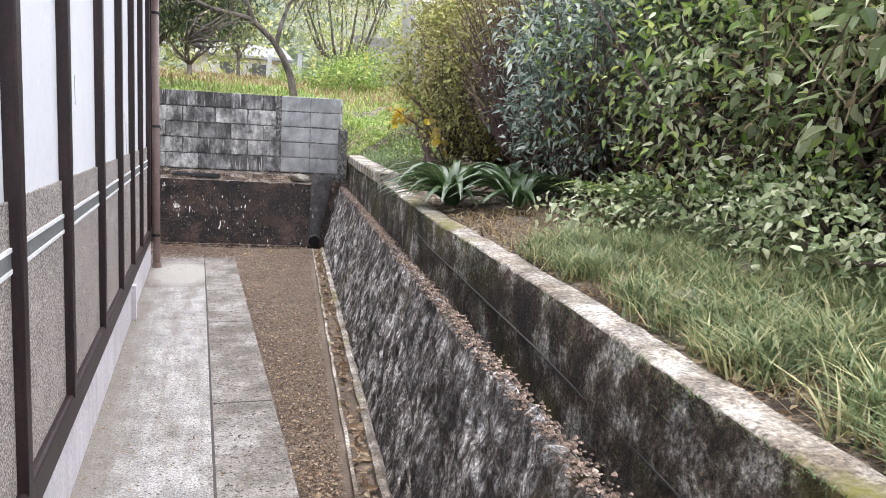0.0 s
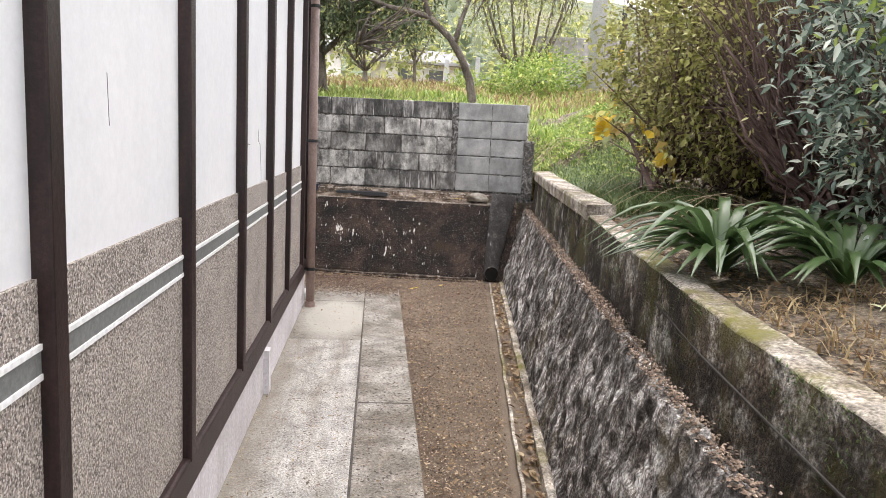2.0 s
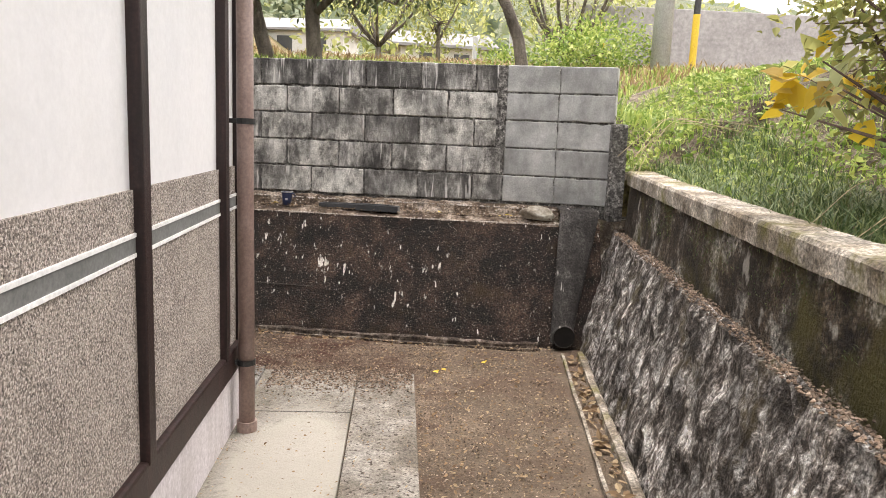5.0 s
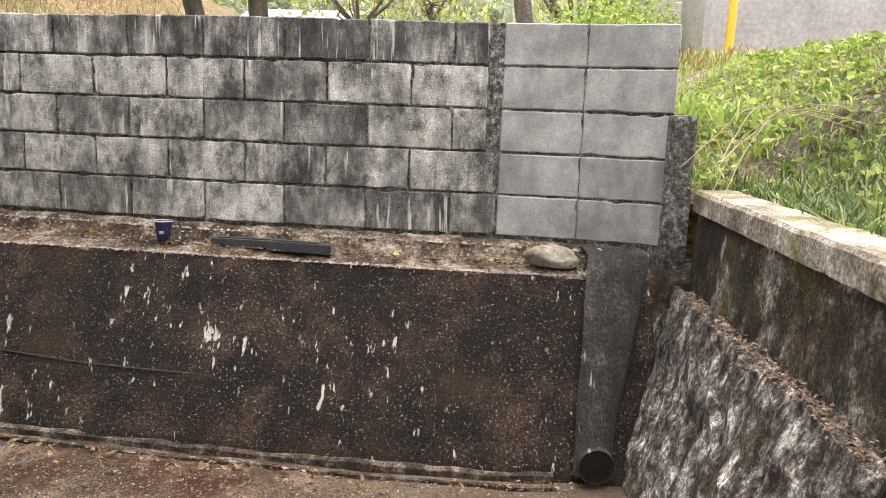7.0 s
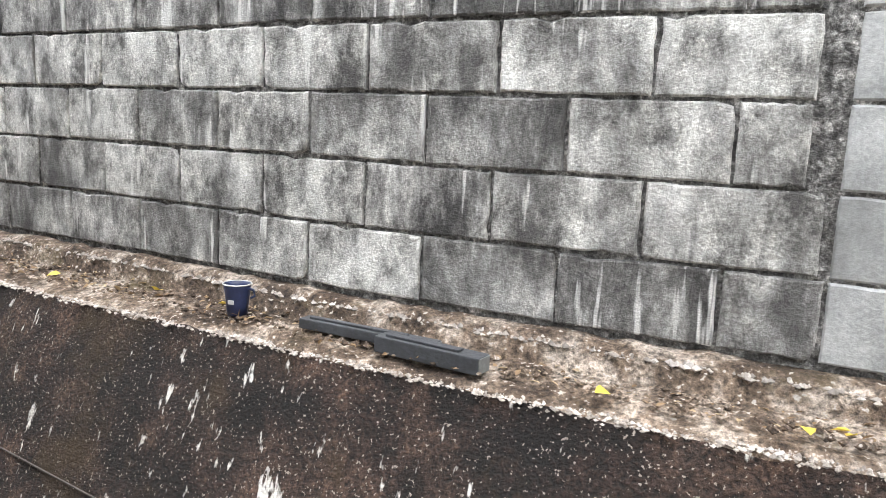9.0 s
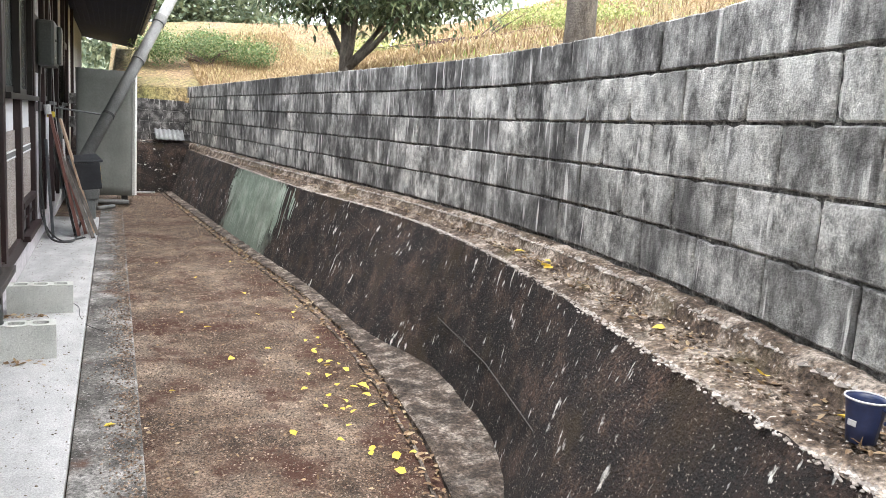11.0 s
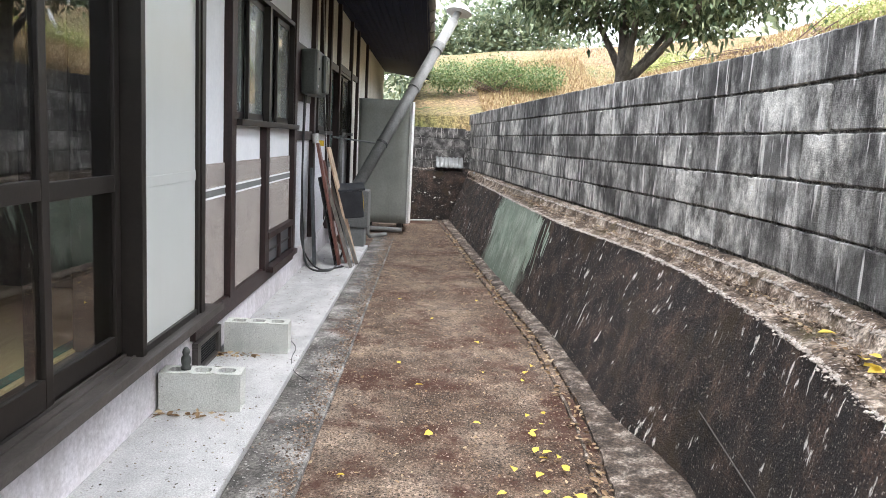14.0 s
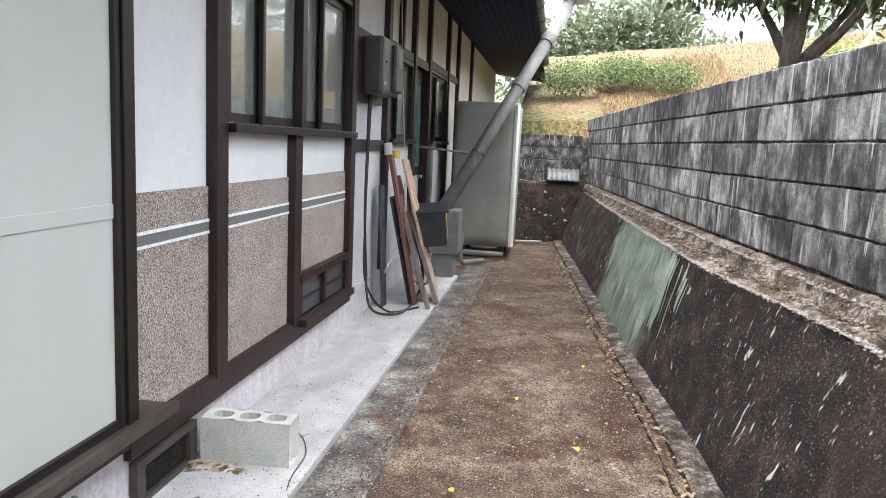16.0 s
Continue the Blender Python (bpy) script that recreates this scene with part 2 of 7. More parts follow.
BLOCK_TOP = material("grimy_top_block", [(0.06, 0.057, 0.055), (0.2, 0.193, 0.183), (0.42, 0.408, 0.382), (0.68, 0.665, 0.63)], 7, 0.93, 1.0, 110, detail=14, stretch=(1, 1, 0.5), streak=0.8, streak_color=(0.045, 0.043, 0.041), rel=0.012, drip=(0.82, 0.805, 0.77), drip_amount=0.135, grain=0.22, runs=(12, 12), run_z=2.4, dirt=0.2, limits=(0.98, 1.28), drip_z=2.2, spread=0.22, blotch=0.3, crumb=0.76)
BLOCK_NEW = material("grey_block", [(0.25, 0.252, 0.246), (0.38, 0.383, 0.373), (0.47, 0.473, 0.463)], 3.5, 0.9, 0.5, 110, detail=12, streak=0.75, streak_color=(0.17, 0.168, 0.165), grain=0.1, blotch=0.12, runs=(8, 8), run_z=3.0, dirt=0.3, limits=(1.06, 1.42), rel=0.005, spread=0.28, crumb=0.72)
MORTAR = material("old_mortar", [(0.07, 0.067, 0.063), (0.17, 0.163, 0.154), (0.44, 0.425, 0.4)], 26, 0.95, 1.0, 60, rel=0.03, grain=0.7, streak=0.4, streak_color=(0.06, 0.057, 0.055), spread=0.2, detail=12, crumb=0.75)
PILASTER = material("slate_grey_concrete", [(0.016, 0.014, 0.013), (0.038, 0.035, 0.033), (0.085, 0.08, 0.076)], 5, 0.9, 0.8, 80, detail=12, grain=0.6, blotch=0.4, streak=0.5, streak_color=(0.014, 0.011, 0.009), runs=(14, 3), drip=(0.42, 0.4, 0.37), drip_amount=0.09, crumb=0.72)
SOIL = material("bank_soil", [(0.065, 0.048, 0.033), (0.13, 0.1, 0.072), (0.24, 0.2, 0.15)], 5, 0.95, 1.0, 45, speck=(0.34, 0.29, 0.225), speck_amount=0.1, speck_scale=60, moss=(0.075, 0.09, 0.027), moss_amount=0.08, rel=0.03, grain=0.6, spread=0.24)
FIELD = material("field_grass", [(0.1, 0.1, 0.032), (0.16, 0.13, 0.05), (0.22, 0.15, 0.075), (0.19, 0.12, 0.075)], 0.45, 0.95, 1.0, 14, rel=0.1, speck=(0.09, 0.11, 0.03), speck_amount=0.04, speck_scale=2.2, grain=0.6)


# ---- building blocks ----


def part(name, bm, mat, parent=None, label="", smooth=False):
    """Links a bmesh as one mesh object under its thing."""
    me = bpy.data.meshes.new(name)
    bm.normal_update()
    bm.to_mesh(me)
    bm.free()
    me.materials.append(mat)
    if smooth:
        me.polygons.foreach_set("use_smooth", [True] * len(me.polygons))
    ob = new(name, me)
    if parent:
        ob.parent = parent
    if label:
        ob["label"] = label
    return ob


def structure(name, bm, mat, label, category, smooth=False):
    return tagged(part(name, bm, mat, None, "", smooth), label, category, "", "structure")


def thing(name, label, category, m=None, group=""):
    ob = new(name)
    ob.empty_display_size = 0.1
    if m is not None:
        ob.matrix_world = m
    return tagged(ob, label, category, group)


def box(bm, a, b, bevel=0.0, m=None):
    """An upright box between two corners, with bevelled edges."""
    v = [bm.verts.new((x, y, z)) for x in (a[0], b[0]) for y in (a[1], b[1]) for z in (a[2], b[2])]
    f = [bm.faces.new([v[i] for i in q]) for q in ((0, 1, 3, 2), (4, 6, 7, 5), (0, 4, 5, 1), (2, 3, 7, 6), (0, 2, 6, 4), (1, 5, 7, 3))]
    bmesh.ops.recalc_face_normals(bm, faces=f)
    if bevel:
        edges = list({e for q in f for e in q.edges})
        r = bmesh.ops.bevel(bm, geom=edges, offset=bevel, segments=2, affect="EDGES", profile=0.6)
        v = list({w for q in r["faces"] for w in q.verts} | {w for w in v if w.is_valid})
    if m is not None:
        bmesh.ops.transform(bm, matrix=m, verts=v)
    return bm


def boxed(a, b, bevel=0.004, m=None):
    return box(bmesh.new(), a, b, bevel, m)


def tube(bm, pts, radius, sides=12, cap=True):
    """A pipe through points; radius may be one number or one for each point."""
    pts = [Vector(p) for p in pts]
    rad = radius if isinstance(radius, (list, tuple)) else [radius] * len(pts)
    rings = []
    up = Vector((0.13, 0.21, 0.97)).normalized()
    for i, p in enumerate(pts):
        d = (pts[min(i + 1, len(pts) - 1)] - pts[max(i - 1, 0)]).normalized()
        a = d.cross(up)
        a = a.normalized() if a.length > 1e-3 else d.cross(Vector((1, 0, 0))).normalized()
        c = a.cross(d).normalized()
        rings.append([bm.verts.new(p + (a * math.cos(2 * math.pi * k / sides) + c * math.sin(2 * math.pi * k / sides)) * rad[i]) for k in range(sides)])
    for r, q in zip(rings, rings[1:]):
        for k in range(sides):
            bm.faces.new((r[k], r[(k + 1) % sides], q[(k + 1) % sides], q[k]))
    if cap:
        bm.faces.new(rings[0][::-1]), bm.faces.new(rings[-1])
    return bm


def tubed(pts, radius, sides=12):
    return tube(bmesh.new(), pts, radius, sides)


def curve_pts(ctrl, step=0.1):
    """A smooth line through control points (Catmull-Rom), at about even steps."""
    c = [Vector((*p, 0)) if len(p) == 2 else Vector(p) for p in ctrl]
    c = [c[0] * 2 - c[1]] + c + [c[-1] * 2 - c[-2]]
    out = []
    for i in range(1, len(c) - 2):
        a, b, d, e = c[i - 1:i + 3]
        n = max(1, int((d - b).length / step))
        for k in range(n):
            t = k / n
            out.append(0.5 * (2 * b + (d - a) * t + (2 * a - 5 * b + 4 * d - e) * t * t + (3 * b - a - 3 * d + e) * t ** 3))
    out.append(c[-2])
    return out


def sweep(profile_rows, closed=False):
    """A sheet from rows of points, one row for each station."""
    bm = bmesh.new()
    rows = [[bm.verts.new(p) for p in row] for row in profile_rows]
    for r, q in zip(rows, rows[1:]):
        n = len(r)
        for k in range(n if closed else n - 1):
            bm.faces.new((r[k], r[(k + 1) % n], q[(k + 1) % n], q[k]))
    if closed:
        bm.faces.new(rows[0][::-1]), bm.faces.new(rows[-1])
    bmesh.ops.recalc_face_normals(bm, faces=bm.faces)
    return bm


def rough(p, amount, scale=6.0):
    """A point moved by smooth noise."""
    v = Vector(p)
    return v + noise.noise_vector(v * scale) * amount


def smooth01(t):
    t = min(1, max(0, t))
    return t * t * (3 - 2 * t)


# ---- plan ----
FX = -0.45          # face of the gable-side wall
FY = 8.25           # face of the garden-side wall
WALL_LINE = curve_pts([(1.80, 10.10), (1.42, 10.24), (1.05, 10.33), (0.45, 10.42), (-0.32, 10.55), (-1.0, 10.72), (-2.0, 10.93), (-3.0, 11.05), (-4.0, 11.08),
                       (-5.0, 11.03), (-6.5, 10.88), (-8.5, 10.70), (-12.0, 10.42), (-14.6, 10.22)], 0.05)
LOW_TOP = curve_pts([(1.75, 9.98), (1.3, 10.02), (0.4, 10.14), (-0.5, 10.31), (-1.2, 10.45), (-2.0, 10.62), (-3.0, 10.80), (-4.0, 10.88), (-5.0, 10.84), (-6.5, 10.62), (-8.5, 10.48),
                     (-12.3, 10.27), (-14.9, 10.1)], 0.1)
LOW_FOOT = curve_pts([(1.45, 9.62), (0.84, 9.68), (-0.1, 9.84), (-0.88, 10.0), (-1.8, 10.22), (-2.6, 10.38), (-4.0, 10.5), (-5.1, 10.5), (-6.0, 10.46), (-7.5, 10.33), (-9.35, 10.19),
                      (-12.4, 9.97), (-14.9, 9.8)], 0.1)
DRAIN_LINE = LOW_FOOT
LEDGE_Z, BLOCK_Z, COURSE, PITCH = 0.77, 0.90, 0.2, 0.41


def along(line, x):
    """y of a line at x (lines run towards smaller x)."""
    for a, b in zip(line, line[1:]):
        if b.x <= x <= a.x:
            t = (a.x - x) / max(1e-6, a.x - b.x)
            return a.y + (b.y - a.y) * t
    return line[0].y if x > line[0].x else line[-1].y


def table(pairs, v):
    """A value read off a short table, with straight lines between."""
    return float(np.interp(v, [p[0] for p in pairs], [p[1] for p in pairs]))


def right_foot(y):
    return 0.77 + 0.115 * (y - 2.87)


def right_top(y):
    return 0.76 + 0.12 * (y - 1.34)


def right_wall(y):
    return table([(-4, 0.42), (1, 1.02), (2.5, 1.15), (4.15, 1.25), (5, 1.35), (6.7, 1.55), (8, 1.68), (9, 1.8), (10.2, 1.95), (14, 2.4)], y)


def right_z(y):
    return table([(-4, 0.8), (1, 0.9), (4.15, 1.0), (6.4, 1.05), (10.2, 1.1), (15, 1.15)], y)


# past the corner the wall stands steeper, with a rubble lip between it and the drain
LOW_FOOT = [Vector((p.x, p.y + 0.5 * smooth01((-1.4 - p.x) / 1.0) * smooth01((p.x + 4.4) / 1.2) * max(0, along(LOW_TOP, p.x) - p.y), 0)) for p in DRAIN_LINE]

# yard
bm = bmesh.new()
gx = np.linspace(-16.5, 2.6, 190)
gy = np.linspace(-4.0, 11.3, 150)
grid = [[bm.verts.new((x, y, 0.012 * noise.noise(Vector((x * 2.2, y * 2.2, 0))) + 0.006 * noise.noise(Vector((x * 9, y * 9, 3))) - 0.02)) for y in gy] for x in gx]
for i in range(len(gx) - 1):
    for j in range(len(gy) - 1):
        bm.faces.new((grid[i][j], grid[i + 1][j], grid[i + 1][j + 1], grid[i][j + 1]))
structure("yard_ground", bm, GRAVEL, "brown gravelly earth yard strewn with fine stones", "ground", True)


# lower retaining wall with its ledge
rows_ = []
for x in np.arange(1.72, -14.9, -0.06):
    top, foot, back = along(LOW_TOP, x), along(LOW_FOOT, x), along(WALL_LINE, x)
    row = [(x, foot, -0.3)] + [rough((x, foot + (top - foot) * (k / 11), LEDGE_Z * k / 11), 0.012, 5) for k in range(12)]
    e = row[-1]
    row += [rough((x, top + 0.03, LEDGE_Z + 0.015), 0.015, 9)]
    row[-2] = rough(e, 0.012, 12)
    for k in range(1, 5):
        row.append(rough((x, top + 0.03 + (back - top - 0.12) * k / 4, LEDGE_Z + 0.02 + 0.02 * k / 4), 0.012, 11))
    row += [rough((x, back - 0.075, LEDGE_Z + 0.085), 0.016, 14), rough((x, back - 0.03, BLOCK_Z - 0.015), 0.016, 14), (x, back + 0.12, BLOCK_Z - 0.01), (x, back + 0.14, -0.3)]
    rows_.append(row)
lower = sweep(rows_)
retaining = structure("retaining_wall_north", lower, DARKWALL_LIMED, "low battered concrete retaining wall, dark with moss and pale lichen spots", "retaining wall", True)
retaining.data.materials.append(LEDGE)
for p in retaining.data.polygons:
    if p.center.z > LEDGE_Z + 0.012 or (p.normal.z > 0.55 and p.center.z > 0.6):
        p.material_index = 1

# sloped stone facing on the bank side
rows_ = []
for y in np.arange(-3.0, 9.95, 0.045):
    f, t = right_foot(y), right_top(y)
    zt = 0.75
    row = [(f, y, -0.3)]
    for k in range(23):
        p = rough((f + (t - f) * k / 22, y, zt * k / 22), 0.02, 6)
        row.append(rough(p, 0.02, 24))
    row += [rough((t + 0.03, y, zt + 0.012), 0.02, 14), rough((t + 0.065, y, zt - 0.02), 0.015, 12), (t + 0.075, y, 0.42), (right_wall(y) + 0.02, y, 0.4), (right_wall(y) + 0.1, y, -0.3)]
    rows_.append(row)
structure("bank_facing", sweep(rows_), STONEWALL, "rough battered stone facing streaked white and black", "retaining wall", False)

# upright concrete wall above it
rows_ = []
for y in np.arange(-3.0, 10.1, 0.08):
    x, z = right_wall(y), right_z(y)
    row = [(x - 0.03, y, 0.35)] + [rough((x - 0.03 * (1 - k / 6), y, 0.42 + (z - 0.42) * k / 6), 0.008, 6) for k in range(7)]
    row += [rough((x + 0.012, y, z + 0.01), 0.006, 12), rough((x + 0.11, y, z + 0.012), 0.008, 9), (x + 0.13, y, z - 0.02), (x + 0.13, y, 0.3), (x, y, 0.3)]
    rows_.append(row)
upper = structure("bank_wall", sweep(rows_, True), UPWALL, "upright mossy concrete wall with a pale worn top", "retaining wall", True)
upper.data.materials.append(CAP)
for p in upper.data.polygons:
    if p.normal.z > 0.5 and p.center.z > 0.7:
        p.material_index = 1

rows_ = []
for y in np.arange(6.4, 10.12, 0.06):
    x, z = right_wall(y), right_z(y)
    rows_.append([rough((x + a, y, z + c), 0.005, 11) for a, c in ((-0.02, -0.02), (-0.022, 0.06), (-0.012, 0.075), (0.16, 0.078), (0.175, 0.06), (0.175, -0.02))])
structure("wall_cap", sweep(rows_, True), CAP, "pale worn concrete cap on the bank wall", "wall cap")


def bank_edge(y):
    return right_wall(y) + 0.12 if y < 10.1 else table([(10.1, right_wall(10.1) + 0.12), (10.3, 1.78), (15, 1.7)], y)


def land(x, y):
    base = 1.76 + 0.09 * min(max(0, y - 10.5), 12) + 0.015 * max(0, y - 22.5) + 0.05 * noise.noise(Vector((x * 0.5, y * 0.5, 0)))
    back = y - along(WALL_LINE, max(-14.6, min(1.8, x)))
    base -= 0.3 * smooth01((x - 1.85) / 0.4) * (1 - smooth01((y - 13) / 5))
    hill = smooth01((-x - 2.0) / 6.0)
    d = max(0, back - 0.4)
    if x < -15:
        d = max(d, (-15 - x))
    slope = 0.25 * min(d, 12) + 0.3 * noise.noise(Vector((x * 0.18, y * 0.18, 5))) * min(1, d / 5)
    east = 0.2 * smooth01((x - 3.0) / 2.5) * smooth01((y - 9) / 3) * (1 - smooth01((y - 14) / 8))
    return min(base, 3.4) + hill * slope + east * 1.0


# earth bank behind the concrete wall
rows_ = []
for y in np.arange(-4.0, 14.5, 0.12):
    row = []
    for u in [0, 0.1, 0.25, 0.45, 0.7, 1.0, 1.4, 1.9, 2.5, 3.2, 4, 5, 6.5, 8.5, 11]:
        x = bank_edge(y) + u
        z = right_z(y) - 0.02 + 0.12 * min(u, 1.2) + 0.42 * max(0, u - 1.2) - 0.16 * max(0, u - 4)
        far = smooth01((y - 8.2) / 2)
        z = z * (1 - far) + (right_z(y) + 0.05 * smooth01(u * 5) + 0.6 * max(0, min(u, 1.7) - 0.25) - 0.05 * max(0, u - 2)) * far
        z = z + smooth01((y - 10.4) / 1.5) * max(0, land(x, y) - z)
        row.append((x, y, z + 0.03 * noise.noise(Vector((x * 3, y * 3, 0))) * min(1, u * 4)))
    rows_.append(row)
structure("bank_ground", sweep(rows_), SOIL, "earth bank with leaf litter and grass", "ground", True)


# ---- field, hill and distance: one sheet to the horizon ----
xs = np.concatenate([-np.geomspace(2500, 24, 16), np.arange(-22, 9, 0.33), np.geomspace(9.5, 2500, 18)])
ys = np.concatenate([-np.geomspace(2500, 8, 10), np.arange(-6, 9.0, 0.8), np.arange(9.0, 14, 0.25), np.arange(14, 40, 0.6), np.geomspace(42, 2500, 16)])
bm = bmesh.new()
cells = []
for x in xs:
    col = []
    for y in ys:
        inside = -15.2 < x < right_wall(min(10, y)) + 0.35 and y < along(WALL_LINE, max(-14.6, min(1.8, x))) + 0.22
        house = x < -0.4 and y < 8.5
        side = (x >= right_wall(min(10, y)) + 0.3 or (x > 1.5 and y > 10)) and y < 13 and x < 11
        z = -0.6 if inside or house else (0.2 if side else land(x, y))
        col.append(bm.verts.new((x, y, z)))
    cells.append(col)
for i in range(len(xs) - 1):
    for j in range(len(ys) - 1):
        bm.faces.new((cells[i][j], cells[i + 1][j], cells[i + 1][j + 1], cells[i][j + 1]))
structure("ground", bm, FIELD, "rough grassy field and hillside running to the horizon", "ground", True)

# ---- house ----
def facade1():
    y0, y1 = -4.0, FY
    w = structure("wall_gable", boxed((FX - 0.2, y0, 0.2), (FX - 0.012, y1 - 0.012, 3.6), 0), WHITE, "white plaster house wall between dark timber posts", "wall")
    structure("foundation_gable", boxed((FX - 0.22, y0, -0.1), (FX + 0.012, y1 - 0.0, 0.285), 0.006), FOUND, "pale painted concrete house footing", "foundation")
    structure("sill_beam_gable", boxed((FX - 0.05, y0, 0.285), (FX + 0.024, y1 + 0.03, 0.405), 0.012), POSTWOOD, "dark brown timber ground beam", "beam")
    structure("dado_gable", boxed((FX - 0.1, y0, 0.39), (FX - 0.002, y1 - 0.02, 1.218), 0), PEBBLE, "grey-brown pebble-dashed dado", "dado")
    structure("stripe_gable", boxed((FX - 0.05, y0, 1.036), (FX + 0.001, y1 - 0.02, 1.084), 0), STRIPE, "flat grey band with white edges", "trim")
    for z in (1.026, 1.084):
        structure("stripe_edge_gable", boxed((FX - 0.05, y0, z), (FX + 0.004, y1 - 0.02, z + 0.012), 0), WHITELINE, "thin white line along the band", "trim")
    for y in (-3.3, -2.4, -1.5, -0.55, 0.4, 1.4, 2.3, 3.12, 4.15, 5.12, 6.02, 6.9, 7.9, FY - 0.045):
        structure("post_gable", boxed((FX - 0.06, y + 0.022, 0.39), (FX + 0.028, y + 0.085, 3.3), 0.005), POSTWOOD, "dark brown timber post on the plaster wall", "post")


facade1()


# slabs
structure("path_slab", boxed((FX, -4, -0.12), (0.09, 7.05, 0.02), 0.008), SLAB, "pale brushed concrete path with grit", "path")
structure("path_strip", boxed((0.09, -4, -0.12), (0.41, 8.98, 0.005), 0.008), SLAB_OLD, "weathered concrete strip along the path", "path")
structure("corner_slab", boxed((FX, 7.06, -0.12), (0.085, 8.98, 0.012), 0.008), SLAB_CORNER, "stained concrete slab at the house corner", "path")
structure("garden_slab", boxed((-9.95, FY, -0.12), (-0.46, 8.78, 0.03), 0.008), SLAB_WHITE, "light grey concrete apron along the house", "path")
structure("garden_strip", boxed((-11.0, 8.785, -0.12), (-0.46, 9.06, 0.006), 0.008), SLAB_STRIP, "dark weathered concrete strip beside the apron", "path")


# ---- more materials ----


def glass_material(name="window_glass", tint=(0.9, 0.93, 0.92), rough_=0.0, clear=1.0):
    m = bpy.data.materials.new(name)
    m.use_nodes = True
    b = m.node_tree.nodes["Principled BSDF"]
    b.inputs["Base Color"].default_value = (*tint, 1)
    b.inputs["Transmission Weight"].default_value = clear
    b.inputs["Roughness"].default_value = rough_
    b.inputs["Coat Weight"].default_value = 1.0 if rough_ else 0.0
    b.inputs["IOR"].default_value = 1.5
    return m


def leaf_material(name, c1, c2, c3=None, gloss=0.5, through_light=0.25):
    """Leaves that vary from one to the next and let some light through."""
    m = bpy.data.materials.new(name)
    m.use_nodes = True
    n, l = m.node_tree.nodes, m.node_tree.links
    b, out = n["Principled BSDF"], n["Material Output"]
    geo = n.new("ShaderNodeNewGeometry")
    r = n.new("ShaderNodeValToRGB")
    cols = [c1, c2] + ([c3] if c3 else [])
    while len(r.color_ramp.elements) < len(cols):
        r.color_ramp.elements.new(0.5)
    for i, (e, c) in enumerate(zip(r.color_ramp.elements, cols)):
        e.position, e.color = i / (len(cols) - 1), (*c, 1)
    l.new(geo.outputs["Random Per Island"], r.inputs["Fac"])
    l.new(r.outputs[0], b.inputs["Base Color"])
    b.inputs["Roughness"].default_value = gloss
    t = n.new("ShaderNodeBsdfTranslucent")
    l.new(r.outputs[0], t.inputs["Color"])
    x = n.new("ShaderNodeMixShader")
    x.inputs[0].default_value = through_light
    l.new(b.outputs[0], x.inputs[1]), l.new(t.outputs[0], x.inputs[2]), l.new(x.outputs[0], out.inputs["Surface"])
    return m


GLASS = glass_material()
FROSTED = glass_material("frosted_glass", (0.36, 0.4, 0.375), 0.25, 0.5)
FROST = material("pale_panel", [(0.5, 0.515, 0.49), (0.545, 0.56, 0.535)], 0.6, 0.3, 0, 30, spec=0.4, grain=0, streak=0.15, streak_color=(0.42, 0.42, 0.39), runs=(4, 4))
ALU = material("bronze_aluminium", [(0.018, 0.015, 0.013), (0.028, 0.023, 0.02)], 5, 0.42, 0.05, 60, metal=0.2, spec=0.35, grain=0.05)
ALU_SILL = material("weathered_bronze_sill", [(0.04, 0.034, 0.03), (0.08, 0.07, 0.063)], 5, 0.5, 0.1, 60, metal=0.2)
GREYWALL = material("grey_white_plaster", [(0.5, 0.5, 0.52), (0.6, 0.6, 0.62)], 2, 0.85, 0.1, 50)
CREAM = material("cream_plaster", [(0.5, 0.48, 0.42), (0.6, 0.58, 0.52)], 2, 0.85, 0.1, 50)
PVC = material("grey_pipe", [(0.12, 0.122, 0.117), (0.165, 0.167, 0.161), (0.22, 0.22, 0.213)], 3, 0.55, 0.1, 60, streak=0.3, streak_color=(0.07, 0.066, 0.06), spec=0.3)
COVER = material("grey_green_cover", [(0.2, 0.207, 0.188), (0.27, 0.278, 0.252)], 2, 0.7, 0.1, 40, grain=0.06, streak=0.3, streak_color=(0.15, 0.15, 0.13), runs=(5, 5))
METER = material("dark_green_box", [(0.045, 0.05, 0.045), (0.07, 0.075, 0.068)], 3, 0.45, 0.08, 60)
BROWNPIPE = material("brown_downpipe", [(0.16, 0.1, 0.085), (0.27, 0.19, 0.165), (0.34, 0.25, 0.22)], 3, 0.45, 0.08, 60, streak=0.3, streak_color=(0.12, 0.07, 0.06))
HOLLOW = material("pale_hollow_block", [(0.42, 0.43, 0.395), (0.5, 0.505, 0.47), (0.54, 0.55, 0.51)], 6, 0.92, 0.35, 140, speck=(0.28, 0.27, 0.255), speck_amount=0.05, speck_scale=90)
DARKMETAL = material("dark_metal", [(0.03, 0.03, 0.03), (0.06, 0.06, 0.06)], 9, 0.5, 0.1, 60, metal=0.6)
NAVY = material("navy_plastic", [(0.012, 0.02, 0.06), (0.02, 0.03, 0.08)], 5, 0.35, 0.05, 60)
BLACKP = material("black_plastic", [(0.012, 0.014, 0.018), (0.028, 0.03, 0.036)], 5, 0.45, 0.1, 60)
CABLE = material("black_cable", [(0.012, 0.012, 0.012), (0.025, 0.025, 0.025)], 5, 0.5, 0)
